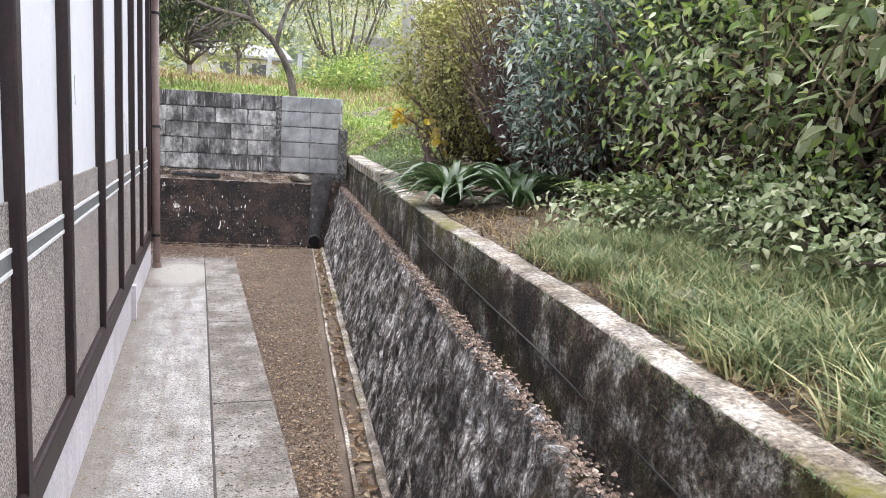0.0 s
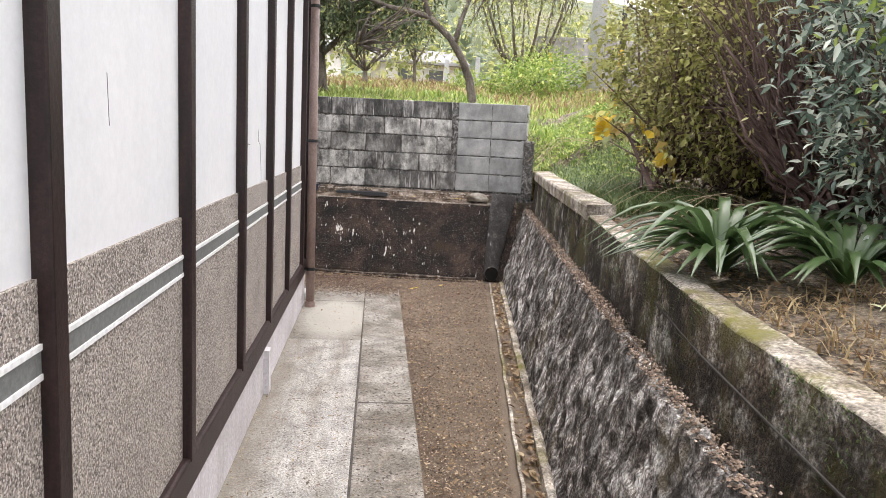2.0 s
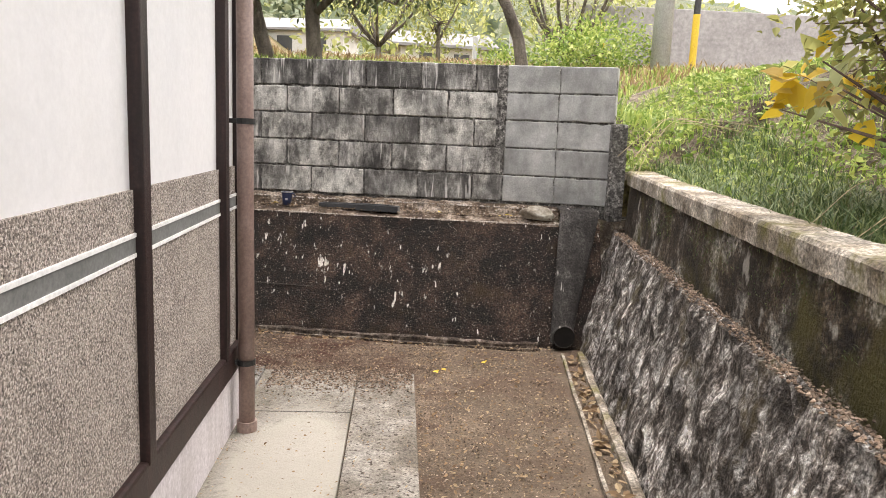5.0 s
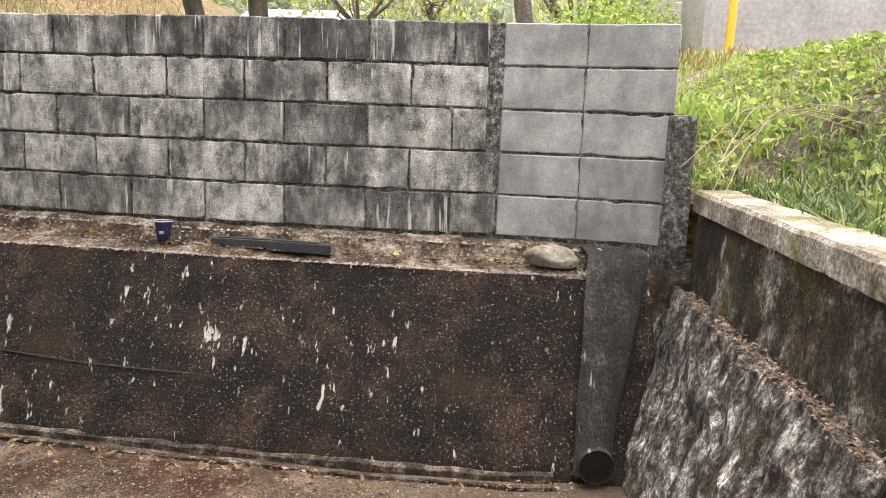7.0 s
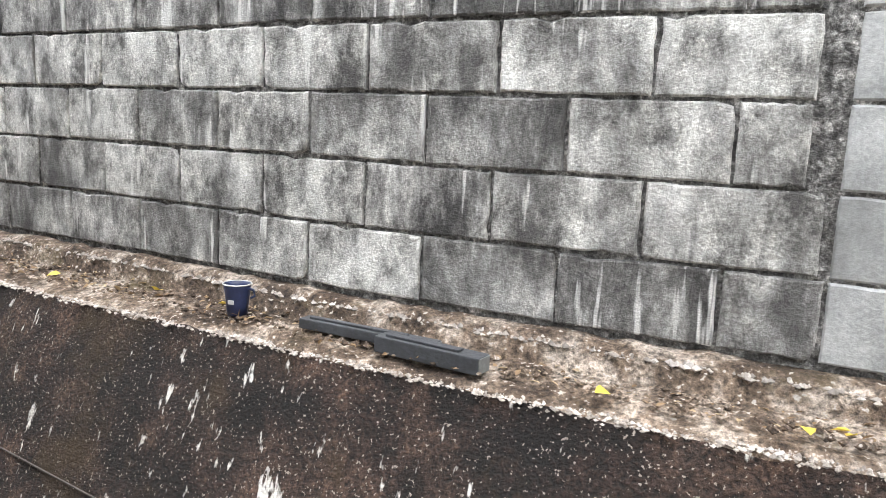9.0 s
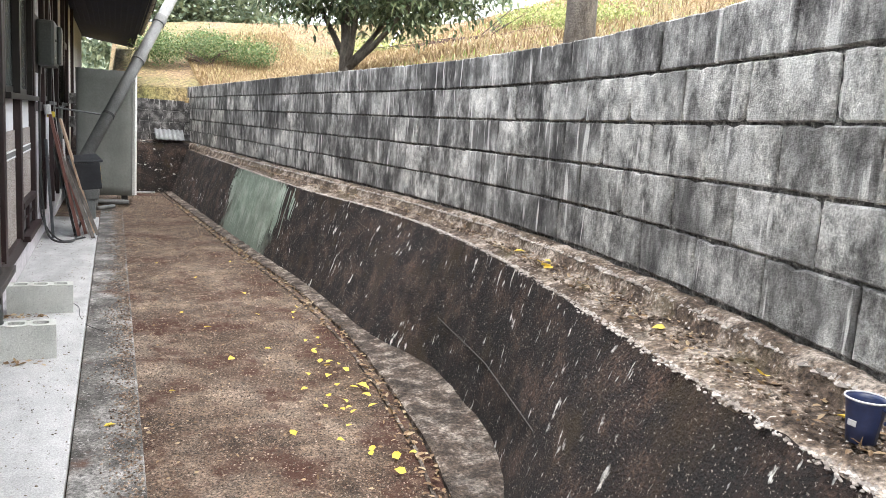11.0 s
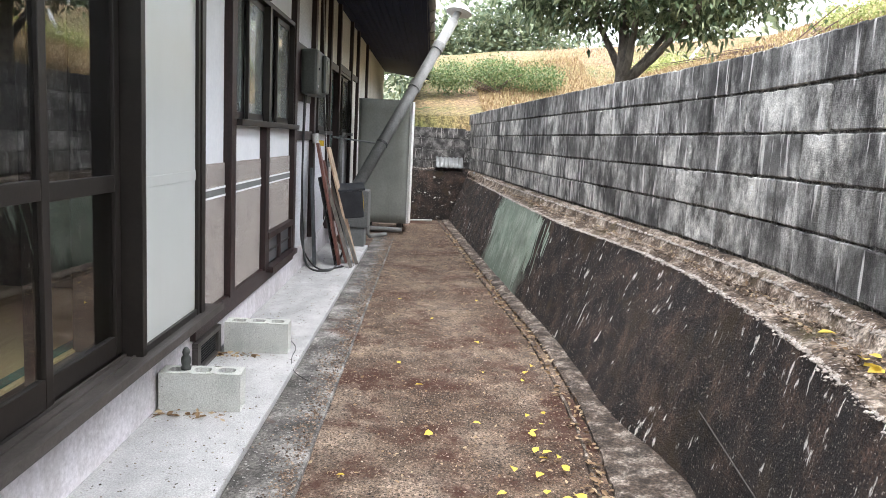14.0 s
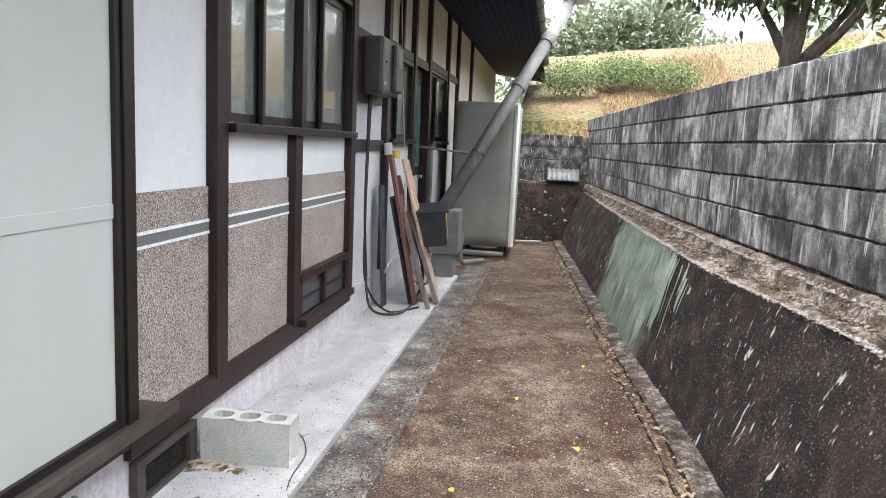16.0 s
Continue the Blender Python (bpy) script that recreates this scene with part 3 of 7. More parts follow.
HOSE = material("pale_hose", [(0.42, 0.41, 0.4), (0.55, 0.54, 0.52)], 5, 0.5, 0)
BOARD = material("bare_board", [(0.3, 0.19, 0.12), (0.46, 0.33, 0.23), (0.55, 0.42, 0.3)], 4, 0.75, 0.3, 80, stretch=(8, 8, 0.8))
REDBOARD = material("red_brown_board", [(0.1, 0.04, 0.03), (0.18, 0.075, 0.055)], 4, 0.6, 0.2, 80, stretch=(8, 8, 0.8))
OLDWOOD = material("grey_old_timber", [(0.1, 0.09, 0.08), (0.2, 0.18, 0.16)], 4, 0.85, 0.4, 80, stretch=(8, 8, 0.8))
BLACKTIMBER = material("black_square_timber", [(0.028, 0.03, 0.034), (0.06, 0.064, 0.07)], 4, 0.7, 0.4, 70)
BOULDER = material("pale_boulder", [(0.16, 0.13, 0.095), (0.33, 0.3, 0.25), (0.52, 0.5, 0.455)], 9, 0.9, 0.7, 50, rel=0.02)
SOFFIT = material("dark_soffit", [(0.004, 0.007, 0.026), (0.008, 0.013, 0.045)], 5, 0.75, 0.1, 50, spec=0.2)
GUTTER = material("brown_gutter", [(0.05, 0.042, 0.036), (0.12, 0.105, 0.09)], 4, 0.5, 0.1, 60)
ROOFTILE = material("grey_roof_tile", [(0.09, 0.1, 0.11), (0.16, 0.17, 0.18)], 5, 0.5, 0.3, 40)
TATAMI = material("tatami", [(0.42, 0.36, 0.18), (0.54, 0.47, 0.25)], 6, 0.8, 0.2, 120, stretch=(1, 12, 1))
# dimness of the unlit rooms is put into this colour
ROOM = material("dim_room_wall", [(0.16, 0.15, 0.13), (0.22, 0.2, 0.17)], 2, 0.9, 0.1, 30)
GREENTAPE = material("green_tatami_edge", [(0.02, 0.12, 0.09), (0.03, 0.16, 0.12)], 30, 0.7, 0)
TEAL = material("teal_door_panel", [(0.05, 0.1, 0.095), (0.075, 0.13, 0.12)], 3, 0.25, 0.03, 40)
LIME = material("lime_wash_stain", [(0.2, 0.265, 0.205), (0.36, 0.44, 0.355), (0.52, 0.58, 0.5)], 5, 0.92, 0.6, 60, streak=0.35, streak_color=(0.14, 0.14, 0.11))
ZINC = material("corrugated_zinc", [(0.15, 0.155, 0.155), (0.26, 0.27, 0.27)], 4, 0.55, 0.1, 50, metal=0.4)
BARK = material("grey_bark", [(0.06, 0.05, 0.04), (0.13, 0.11, 0.09), (0.22, 0.19, 0.16)], 12, 0.95, 0.9, 40, stretch=(1, 1, 0.3), rel=0.03)
TWIG = material("brown_twig", [(0.07, 0.042, 0.036), (0.17, 0.115, 0.1)], 9, 0.9, 0.2)
DRYSTEM = material("dry_stem", [(0.3, 0.23, 0.14), (0.48, 0.4, 0.27)], 9, 0.9, 0.1)
POLE = material("concrete_pole", [(0.4, 0.41, 0.42), (0.5, 0.51, 0.52)], 2, 0.85, 0.2, 40)
YELLOW = material("yellow_sleeve", [(0.55, 0.36, 0.02), (0.65, 0.44, 0.03)], 2, 0.5, 0.05)
FARCON = material("far_grey_concrete", [(0.26, 0.25, 0.25), (0.36, 0.35, 0.35)], 1.5, 0.9, 0.2, 10)
FARWHITE = material("far_white_wall", [(0.6, 0.59, 0.56), (0.7, 0.69, 0.66)], 1.0, 0.85, 0.05)
FARROOF = material("far_roof", [(0.2, 0.2, 0.21), (0.3, 0.3, 0.31)], 1.0, 0.8, 0.1)
FARDARK = material("far_window", [(0.05, 0.055, 0.06), (0.08, 0.085, 0.09)], 1.0, 0.3, 0)
WOODHILL = material("wooded_hill", [(0.09, 0.12, 0.075), (0.15, 0.17, 0.1), (0.2, 0.19, 0.12)], 0.08, 0.95, 1.0, 0.6, rel=2.0)

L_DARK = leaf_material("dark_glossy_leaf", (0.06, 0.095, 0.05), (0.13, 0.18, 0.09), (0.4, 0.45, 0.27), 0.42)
# the near-white leaf tone also carries the thicket's glints and sky light
L_MID = leaf_material("mid_green_leaf", (0.13, 0.19, 0.08), (0.42, 0.5, 0.26), (0.9, 0.9, 0.66), 0.3, 0.42)
L_BLUE = leaf_material("blue_green_leaf", (0.07, 0.105, 0.085), (0.2, 0.27, 0.21), (0.68, 0.73, 0.63), 0.28, 0.35)
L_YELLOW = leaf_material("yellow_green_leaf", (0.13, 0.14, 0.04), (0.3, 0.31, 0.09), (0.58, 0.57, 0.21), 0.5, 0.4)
L_BROWN = leaf_material("browning_leaf", (0.17, 0.11, 0.085), (0.34, 0.32, 0.14), (0.68, 0.66, 0.3), 0.5, 0.42)
L_BANK = leaf_material("bank_grass_blade", (0.1, 0.15, 0.065), (0.22, 0.29, 0.13), (0.58, 0.53, 0.28), 0.45, 0.35)
L_GOLD = leaf_material("yellow_fallen_leaf", (0.62, 0.42, 0.03), (0.75, 0.55, 0.06), (0.6, 0.45, 0.2), 0.6)
L_DRY = leaf_material("dry_leaf", (0.16, 0.1, 0.055), (0.3, 0.2, 0.11), (0.48, 0.38, 0.24), 0.7)
L_GRASS = leaf_material("grass_blade", (0.05, 0.1, 0.03), (0.11, 0.17, 0.055), (0.24, 0.28, 0.11), 0.5)
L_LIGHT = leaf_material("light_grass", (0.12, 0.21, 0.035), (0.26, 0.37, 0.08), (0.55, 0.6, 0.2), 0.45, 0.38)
L_STRAW = leaf_material("straw_grass", (0.19, 0.115, 0.06), (0.3, 0.21, 0.105), (0.46, 0.37, 0.2), 0.7)
L_STRAP = leaf_material("strap_leaf", (0.045, 0.085, 0.03), (0.08, 0.135, 0.048), (0.17, 0.235, 0.1), 0.3)
L_LIME = leaf_material("far_tree_leaf", (0.15, 0.19, 0.05), (0.3, 0.34, 0.11), (0.6, 0.6, 0.27), 0.5, 0.4)
# distance haze is mixed into this leaf colour
L_FAR = leaf_material("far_hazy_leaf", (0.1, 0.135, 0.09), (0.19, 0.24, 0.15), (0.3, 0.33, 0.2), 0.7)


# ---- garden-side wall ----
def bar(name, a, b, mat, parent, bevel=0.003, label=""):
    return part(name, boxed(a, b, bevel), mat, parent, label)


DX0, DX1 = -1.1, -4.44   # the sliding-door opening
structure("wall_garden_corner", boxed((DX0, FY - 0.2, 0.345), (FX - 0.02, FY - 0.01, 3.2), 0), WHITE, "white plaster beside the sliding doors", "wall")
structure("wall_garden_over_doors", boxed((DX1, FY - 0.2, 2.42), (DX0, FY - 0.01, 3.2), 0), WHITE, "white plaster above the sliding doors", "wall")
structure("foundation_garden", boxed((-16.0, FY - 0.22, -0.1), (FX - 0.22, FY, 0.285), 0.006), FOUND, "pale painted concrete house footing", "foundation")
structure("sill_beam_doors", boxed((-4.5, FY - 0.05, 0.278), (FX - 0.05, FY + 0.03, 0.385), 0.006), POSTWOOD, "dark brown timber ground beam under the sliding doors", "beam")
structure("sill_beam_garden", boxed((-7.45, FY - 0.05, 0.225), (-4.5, FY + 0.03, 0.345), 0.006), POSTWOOD, "dark brown timber ground beam", "beam")

# wall with the big window: the opening goes through
WX0, WX1, WZ0, WZ1 = -5.32, -7.36, 1.47, 2.36
structure("wall_garden_low", boxed((-7.45, FY - 0.2, 0.34), (DX1, FY - 0.012, WZ0), 0), WHITE, "white plaster panels under the window", "wall")
structure("wall_garden_left", boxed((WX0, FY - 0.2, WZ0), (DX1, FY - 0.012, 3.2), 0), WHITE, "white plaster panel beside the window", "wall")
structure("wall_garden_top", boxed((-7.45, FY - 0.2, WZ1), (WX0, FY - 0.012, 3.2), 0), WHITE, "white plaster above the window", "wall")
structure("dado_garden", boxed((-7.38, FY - 0.1, 0.34), (DX1, FY - 0.002, 1.19), 0), PEBBLE, "grey-brown pebble-dashed dado", "dado")
structure("stripe_garden", boxed((-7.38, FY - 0.05, 0.995), (DX1, FY + 0.001, 1.036), 0), STRIPE, "flat dark band with white edges", "trim")
for z in (0.984, 1.036):
    structure("stripe_edge_garden", boxed((-7.38, FY - 0.05, z), (DX1, FY + 0.004, z + 0.012), 0), WHITELINE, "thin white line along the band", "trim")
for x, w, z0, z1 in ((-5.24, 0.058, 0.33, 3.2), (-6.24, 0.06, 0.33, 1.45), (-7.40, 0.06, 0.33, 3.2), (-6.24, 0.05, 2.36, 3.2), (-8.52, 0.06, 0.3, 3.2), (-9.72, 0.05, 0.25, 3.2), (-10.62, 0.05, 0.25, 3.2),
                     (-12.1, 0.05, 0.25, 3.2), (-13.1, 0.05, 0.3, 3.2), (-14.8, 0.05, 0.3, 3.2), (-9.1, 0.03, 2.2, 3.2)):
    structure("post_garden", boxed((x - w, FY - 0.06, z0), (x + w, FY + 0.04, z1), 0.005), POSTWOOD, "dark brown timber post on the plaster wall", "post")
for x0, x1, z in ((-8.46, -7.46, 1.33), (-9.67, -8.58, 2.2), (-12.05, -10.67, 2.26), (-13.05, -12.15, 2.26), (-10.57, -9.77, 2.2)):
    structure("rail_garden", boxed((x0, FY - 0.05, z), (x1, FY + 0.02, z + 0.09), 0.004), POSTWOOD, "dark brown horizontal timber rail", "beam")
# further walls
structure("wall_garden_plain", boxed((-8.6, FY - 0.2, 0.2), (-7.45, FY - 0.01, 3.2), 0), GREYWALL, "plain grey-white plaster wall", "wall")
structure("wall_garden_kitchen_low", boxed((-9.7, FY - 0.2, 0.2), (-8.6, FY - 0.01, 1.42), 0), GREYWALL, "plain grey-white plaster wall under a window", "wall")
structure("wall_garden_kitchen_top", boxed((-12.1, FY - 0.2, 2.2), (-8.6, FY - 0.012, 3.2), 0), CREAM, "cream plaster panels between dark posts", "wall")
structure("wall_garden_back_low", boxed((-12.1, FY - 0.2, 0.2), (-10.6, FY - 0.01, 1.42), 0), GREYWALL, "plain grey-white plaster wall under a window", "wall")
structure("wall_garden_end", boxed((-20.0, FY - 0.2, 0.2), (-12.1, FY - 0.01, 3.2), 0), CREAM, "cream plaster wall at the far end", "wall")
# plain dim box added behind the glass as the rooms' inside
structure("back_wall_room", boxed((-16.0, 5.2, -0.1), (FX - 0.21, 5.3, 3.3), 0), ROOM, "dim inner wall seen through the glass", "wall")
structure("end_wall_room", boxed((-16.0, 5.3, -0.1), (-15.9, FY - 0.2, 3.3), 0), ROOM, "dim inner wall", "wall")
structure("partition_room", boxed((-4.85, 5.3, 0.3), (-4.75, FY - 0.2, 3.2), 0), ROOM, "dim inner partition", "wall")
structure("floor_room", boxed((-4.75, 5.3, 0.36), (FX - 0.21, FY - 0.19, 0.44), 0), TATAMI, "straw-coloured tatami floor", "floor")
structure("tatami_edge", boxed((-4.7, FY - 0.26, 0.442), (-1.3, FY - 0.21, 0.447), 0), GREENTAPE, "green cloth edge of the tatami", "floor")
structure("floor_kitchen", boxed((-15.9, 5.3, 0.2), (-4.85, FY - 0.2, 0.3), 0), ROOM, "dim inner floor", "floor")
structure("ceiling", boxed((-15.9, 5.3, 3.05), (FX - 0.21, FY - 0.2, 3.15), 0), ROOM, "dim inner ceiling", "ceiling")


def glazed(name, label, x0, x1, z0, z1, y, fw, mid=None, mat=ALU, pane_mat=GLASS, bottom=None):
    """A framed leaf in the wall's plane between x1 and x0: stiles, rails and panes."""
    t = thing(name, label, "door" if z0 < 1 and z1 > 2 else "window", pose(0, 0, 0))
    t["kind"] = "structure"
    lo, hi = min(x0, x1), max(x0, x1)
    bot = bottom or fw
    for a, b in ((lo, lo + fw), (hi - fw, hi)):
        bar("stile", (a, y - 0.018, z0), (b, y + 0.018, z1), mat, t)
    levels = [(z0, z0 + bot), (z1 - fw, z1)] + ([(mid - 0.033, mid + 0.033)] if mid else [])
    for a, b in levels:
        bar("rail", (lo + fw, y - 0.016, a), (hi - fw, y + 0.016, b), mat, t)
    levels.sort()
    for (_, a), (b, _) in zip(levels, levels[1:]):
        p = bar("pane", (lo + fw, y - 0.003, a), (hi - fw, y + 0.003, b), pane_mat, t, 0)
        p.visible_shadow = False
    return t


# sliding doors: two glazed leaves between two pale storm panels, in a frame that stands proud of the wall
DY = FY + 0.08
glazed("door_1", "sliding glass door leaf in a dark bronze frame", -2.90, -2.20, 0.45, 2.40, DY - 0.045, 0.05, 1.172, bottom=0.1)
glazed("door_2", "sliding glass door leaf in a dark bronze frame", -3.555, -2.85, 0.44, 2.40, DY - 0.085, 0.05, 1.155, bottom=0.08)
for nm, a, b in (("door_3", -2.18, -1.1), ("door_4", -4.37, -3.6)):
    t = thing(nm, "pale grey-green storm panel in a dark bronze frame", "door")
    t["kind"] = "structure"
    bar("panel", (a + 0.03, DY - 0.035, 0.45), (b - 0.03, DY - 0.005, 2.38), FROST, t, 0.002)
    bar("fold", (a + 0.03, DY - 0.006, 1.13), (b - 0.03, DY - 0.001, 1.178), FROST, t, 0.002, "pale raised band across the panel")
    bar("stile", (a, DY - 0.04, 0.41), (a + 0.03, DY + 0.012, 2.42), ALU, t)
    bar("stile", (b - 0.03, DY - 0.04, 0.41), (b, DY + 0.012, 2.42), ALU, t)
    bar("rail", (a + 0.03, DY - 0.04, 0.41), (b - 0.03, DY + 0.01, 0.45), ALU, t)
    bar("rail", (a + 0.03, DY - 0.04, 2.38), (b - 0.03, DY + 0.01, 2.42), ALU, t)
t = thing("door_frame", "dark bronze frame and sill track of the sliding doors", "door frame")
t["kind"] = "structure"
for a, b in ((-3.6, -3.56), (-4.44, -4.375)):
    bar("jamb", (a, DY - 0.28, 0.41), (b, DY + 0.02, 2.42), ALU, t)
bar("sill", (-4.62, DY - 0.08, 0.385), (-0.6, DY + 0.06, 0.42), ALU_SILL, t, 0.004, "weathered bronze sill")
bar("sill_nose", (-4.62, DY + 0.05, 0.392), (-0.6, DY + 0.075, 0.432), ALU_SILL, t, 0.004)
for k, yy in enumerate((-0.14, -0.10, -0.06, -0.02)):
    bar("track", (-3.555, DY + yy, 0.42), (-1.1, DY + yy + 0.012, 0.446 - 0.006 * k), ALU_SILL, t, 0.002)
bar("track_bed", (-4.43, DY - 0.27, 0.36), (-1.1, DY - 0.085, 0.43), ALU, t, 0.002)
bar("head", (-4.44, DY - 0.28, 2.42), (-1.1, DY + 0.02, 2.47), ALU, t)


def sliding_window(name, label, x0, x1, z0, z1, leaves):
    """A window of sliding sashes with its own frame and sill."""
    t = thing(name, label, "window")
    t["kind"] = "structure"
    lo, hi = min(x0, x1), max(x0, x1)
    bar("frame_side", (lo, FY - 0.14, z0), (lo + 0.035, FY + 0.025, z1), ALU, t)
    bar("frame_side", (hi - 0.035, FY - 0.14, z0), (hi, FY + 0.025, z1), ALU, t)
    bar("frame_top", (lo + 0.035, FY - 0.14, z1 - 0.035), (hi - 0.035, FY + 0.025, z1), ALU, t)
    bar("window_sill", (lo - 0.02, FY - 0.14, z0 - 0.045), (hi + 0.02, FY + 0.075, z0 - 0.003), ALU, t, 0.004)
    n = len(leaves) - 1
    for k, (a, b) in enumerate(zip(leaves, leaves[1:])):
        y = FY - 0.03 - 0.04 * (k % 2)
        w, ov = 0.038, 0.02
        a2, b2 = a - ov * (k > 0), b + ov * (k < n - 1)
        sash = bar("sash", (a2, y - 0.012, z0), (a2 + w, y + 0.012, z1 - 0.035), ALU, t)
        bar("stile", (b2 - w, y - 0.012, z0), (b2, y + 0.012, z1 - 0.035), ALU, sash)
        bar("rail", (a2 + w, y - 0.011, z0), (b2 - w, y + 0.011, z0 + 0.05), ALU, sash)
        bar("rail", (a2 + w, y - 0.011, z1 - 0.08), (b2 - w, y + 0.011, z1 - 0.035), ALU, sash)
        p = bar("pane", (a2 + w, y - 0.003, z0 + 0.05), (b2 - w, y + 0.003, z1 - 0.08), FROSTED, sash, 0)
        p.visible_shadow = False
    return t


w1 = sliding_window("window_1", "four-leaf sliding window in a dark bronze frame", WX0, WX1, WZ0, WZ1, (-7.32, -6.83, -6.34, -5.85, -5.36))
bar("mullion", (-6.38, FY - 0.02, WZ0), (-6.30, FY + 0.03, WZ1 - 0.036), ALU, w1)
# curtains widened and kept pale to stand in for reflections in the panes
CURTAIN = material("pale_curtain", [(0.5, 0.52, 0.49), (0.66, 0.68, 0.65)], 3, 0.9, 0.1, 40, stretch=(9, 9, 0.2))
for x0, x1 in ((-7.31, -6.4), (-6.28, -5.4)):
    rows_ = [[(x, FY - 0.26 + 0.018 * math.sin(x * 55) + 0.01 * math.sin(x * 23), z) for z in (1.4, 1.9, 2.42)] for x in np.arange(x0, x1, 0.02)]
    tagged(part("curtain", sweep(rows_), CURTAIN, None, "", True), "pale grey-green curtain behind the glass, standing in for its reflections", "curtain", "curtains in the big window")
sliding_window("window_2", "sliding kitchen window in a dark bronze frame", -8.60, -9.66, 1.44, 2.19, (-9.62, -9.13, -8.64))
sliding_window("window_3", "narrow sliding window in a dark bronze frame", -10.70, -12.04, 1.44, 2.25, (-12.0, -11.4, -10.74))
# small floor-level window
sw = thing("window_4", "small floor-level vent window in a brown frame", "window")
sw["kind"] = "structure"
bar("window_frame", (-7.34, FY - 0.02, 0.56), (-6.30, FY + 0.045, 0.61), POSTWOOD, sw)
bar("window_sill", (-7.36, FY - 0.02, 0.30), (-6.28, FY + 0.085, 0.345), POSTWOOD, sw)
for a in (-7.34, -6.83, -6.35):
    bar("stile", (a, FY - 0.02, 0.345), (a + 0.05, FY + 0.035, 0.56), POSTWOOD, sw)
for a, b in ((-7.29, -6.83), (-6.78, -6.35)):
    bar("pane", (a, FY - 0.004, 0.345), (b, FY + 0.008, 0.56), FARDARK, sw, 0)
    bar("louvre", (a, FY + 0.008, 0.44), (b, FY + 0.02, 0.455), ALU, sw, 0.001)
# kitchen door
kd = thing("door_5", "dark-framed back door with a teal glazed upper part", "door")
kd["kind"] = "structure"
bar("leaf", (-10.56, FY - 0.08, 0.25), (-9.78, FY - 0.05, 2.19), ALU, kd)
bar("pane", (-10.48, FY - 0.05, 1.15), (-9.86, FY - 0.04, 2.1), TEAL, kd, 0)
bar("panel", (-10.48, FY - 0.05, 0.35), (-9.86, FY - 0.038, 1.05), FROST, kd)
bar("door_handle", (-10.52, FY - 0.05, 1.02), (-10.42, FY + 0.0, 1.05), ZINC, kd, 0.004, "bright metal handle")

# foundation vents
for a, b in (((-5.0, 0.02), (-4.53, 0.205)),):
    v = thing("floor_vent", "brown-framed floor vent with a dark metal mesh", "vent")
    bar("frame", (a[0], FY + 0.002, a[1]), (b[0], FY + 0.035, a[1] + 0.03), ALU_SILL, v)
    bar("frame", (a[0], FY + 0.002, b[1] - 0.03), (b[0], FY + 0.035, b[1]), ALU_SILL, v)
    bar("frame", (a[0], FY + 0.002, a[1] + 0.03), (a[0] + 0.06, FY + 0.035, b[1] - 0.03), ALU_SILL, v)
    bar("frame", (b[0] - 0.06, FY + 0.002, a[1] + 0.03), (b[0], FY + 0.035, b[1] - 0.03), ALU_SILL, v)
    # black sheet in place of the shade behind the mesh
    bar("backing", (a[0] + 0.06, FY + 0.002, a[1] + 0.03), (b[0] - 0.06, FY + 0.008, b[1] - 0.03), CABLE, v)
    bm = bmesh.new()
    for k in range(22):
        x = a[0] + 0.065 + k * 0.0155
        box(bm, (x, FY + 0.012, a[1] + 0.03), (x + 0.003, FY + 0.016, b[1] - 0.03))
    for k in range(8):
        z = a[1] + 0.035 + k * 0.0155
        box(bm, (a[0] + 0.06, FY + 0.016, z), (b[0] - 0.06, FY + 0.019, z + 0.003))
    part("mesh", bm, DARKMETAL, v)
v = thing("floor_vent", "foundation vent with a grey plate for its shaded opening and a raised pale jamb", "vent")
# no hole is cut: a grey plate stands for the shade inside
bar("opening", (FX - 0.005, 5.66, 0.025), (FX + 0.004, 5.86, 0.165), STRIPE, v)
bar("jamb", (FX + 0.0, 5.87, 0.02), (FX + 0.045, 5.95, 0.275), FOUND, v)

# roof: eave, slats, gutter
structure("roof_slab", sweep([[(x, 9.42, 3.02), (x, 7.0, 3.75), (x, 7.0, 3.9), (x, 9.44, 3.12)] for x in (-16.5, 0.2)], True), ROOFTILE, "grey tiled roof slope", "roof")
structure("soffit", sweep([[(x, 9.40, 2.93), (x, FY - 0.1, 3.1), (x, FY - 0.1, 3.14), (x, 9.40, 3.0)] for x in (-20.4, 0.1)], True), SOFFIT, "dark corrugated eave underside", "soffit")
bm = bmesh.new()
for k in range(13):
    y = FY + 0.08 + k * 0.09
    z = 3.1 - (y - FY) * 0.148 - 0.035
    box(bm, (-16.3, y, z), (0.1, y + 0.02, z + 0.03))
structure("soffit_ribs", bm, SOFFIT, "thin ribs under the dark eave", "soffit")
gut = thing("gutter", "brown half-round eave gutter with brackets", "gutter")
part("trough", sweep([[(x, 9.45 + 0.055 * math.cos(a), 2.97 + 0.055 * math.sin(a)) for a in np.linspace(math.pi, 2 * math.pi, 9)] + [(x, 9.45 + 0.05 * math.cos(a), 2.97 + 0.05 * math.sin(a)) for a in np.linspace(2 * math.pi, math.pi, 9)] for x in (-16.6, 0.2)], True), GUTTER, gut)
for x in np.arange(-16, 0, 0.9):
    part("bracket", tubed([(x, 9.4, 3.02), (x, 9.41, 2.93), (x, 9.45, 2.905), (x, 9.5, 2.93), (x, 9.51, 2.98)], 0.006, 6), GUTTER, gut)
part("outlet", tubed([(-20.4, 9.45, 2.95), (-20.4, 9.45, 2.8), (-20.4, 9.6, 2.7)], 0.035), GUTTER, gut)
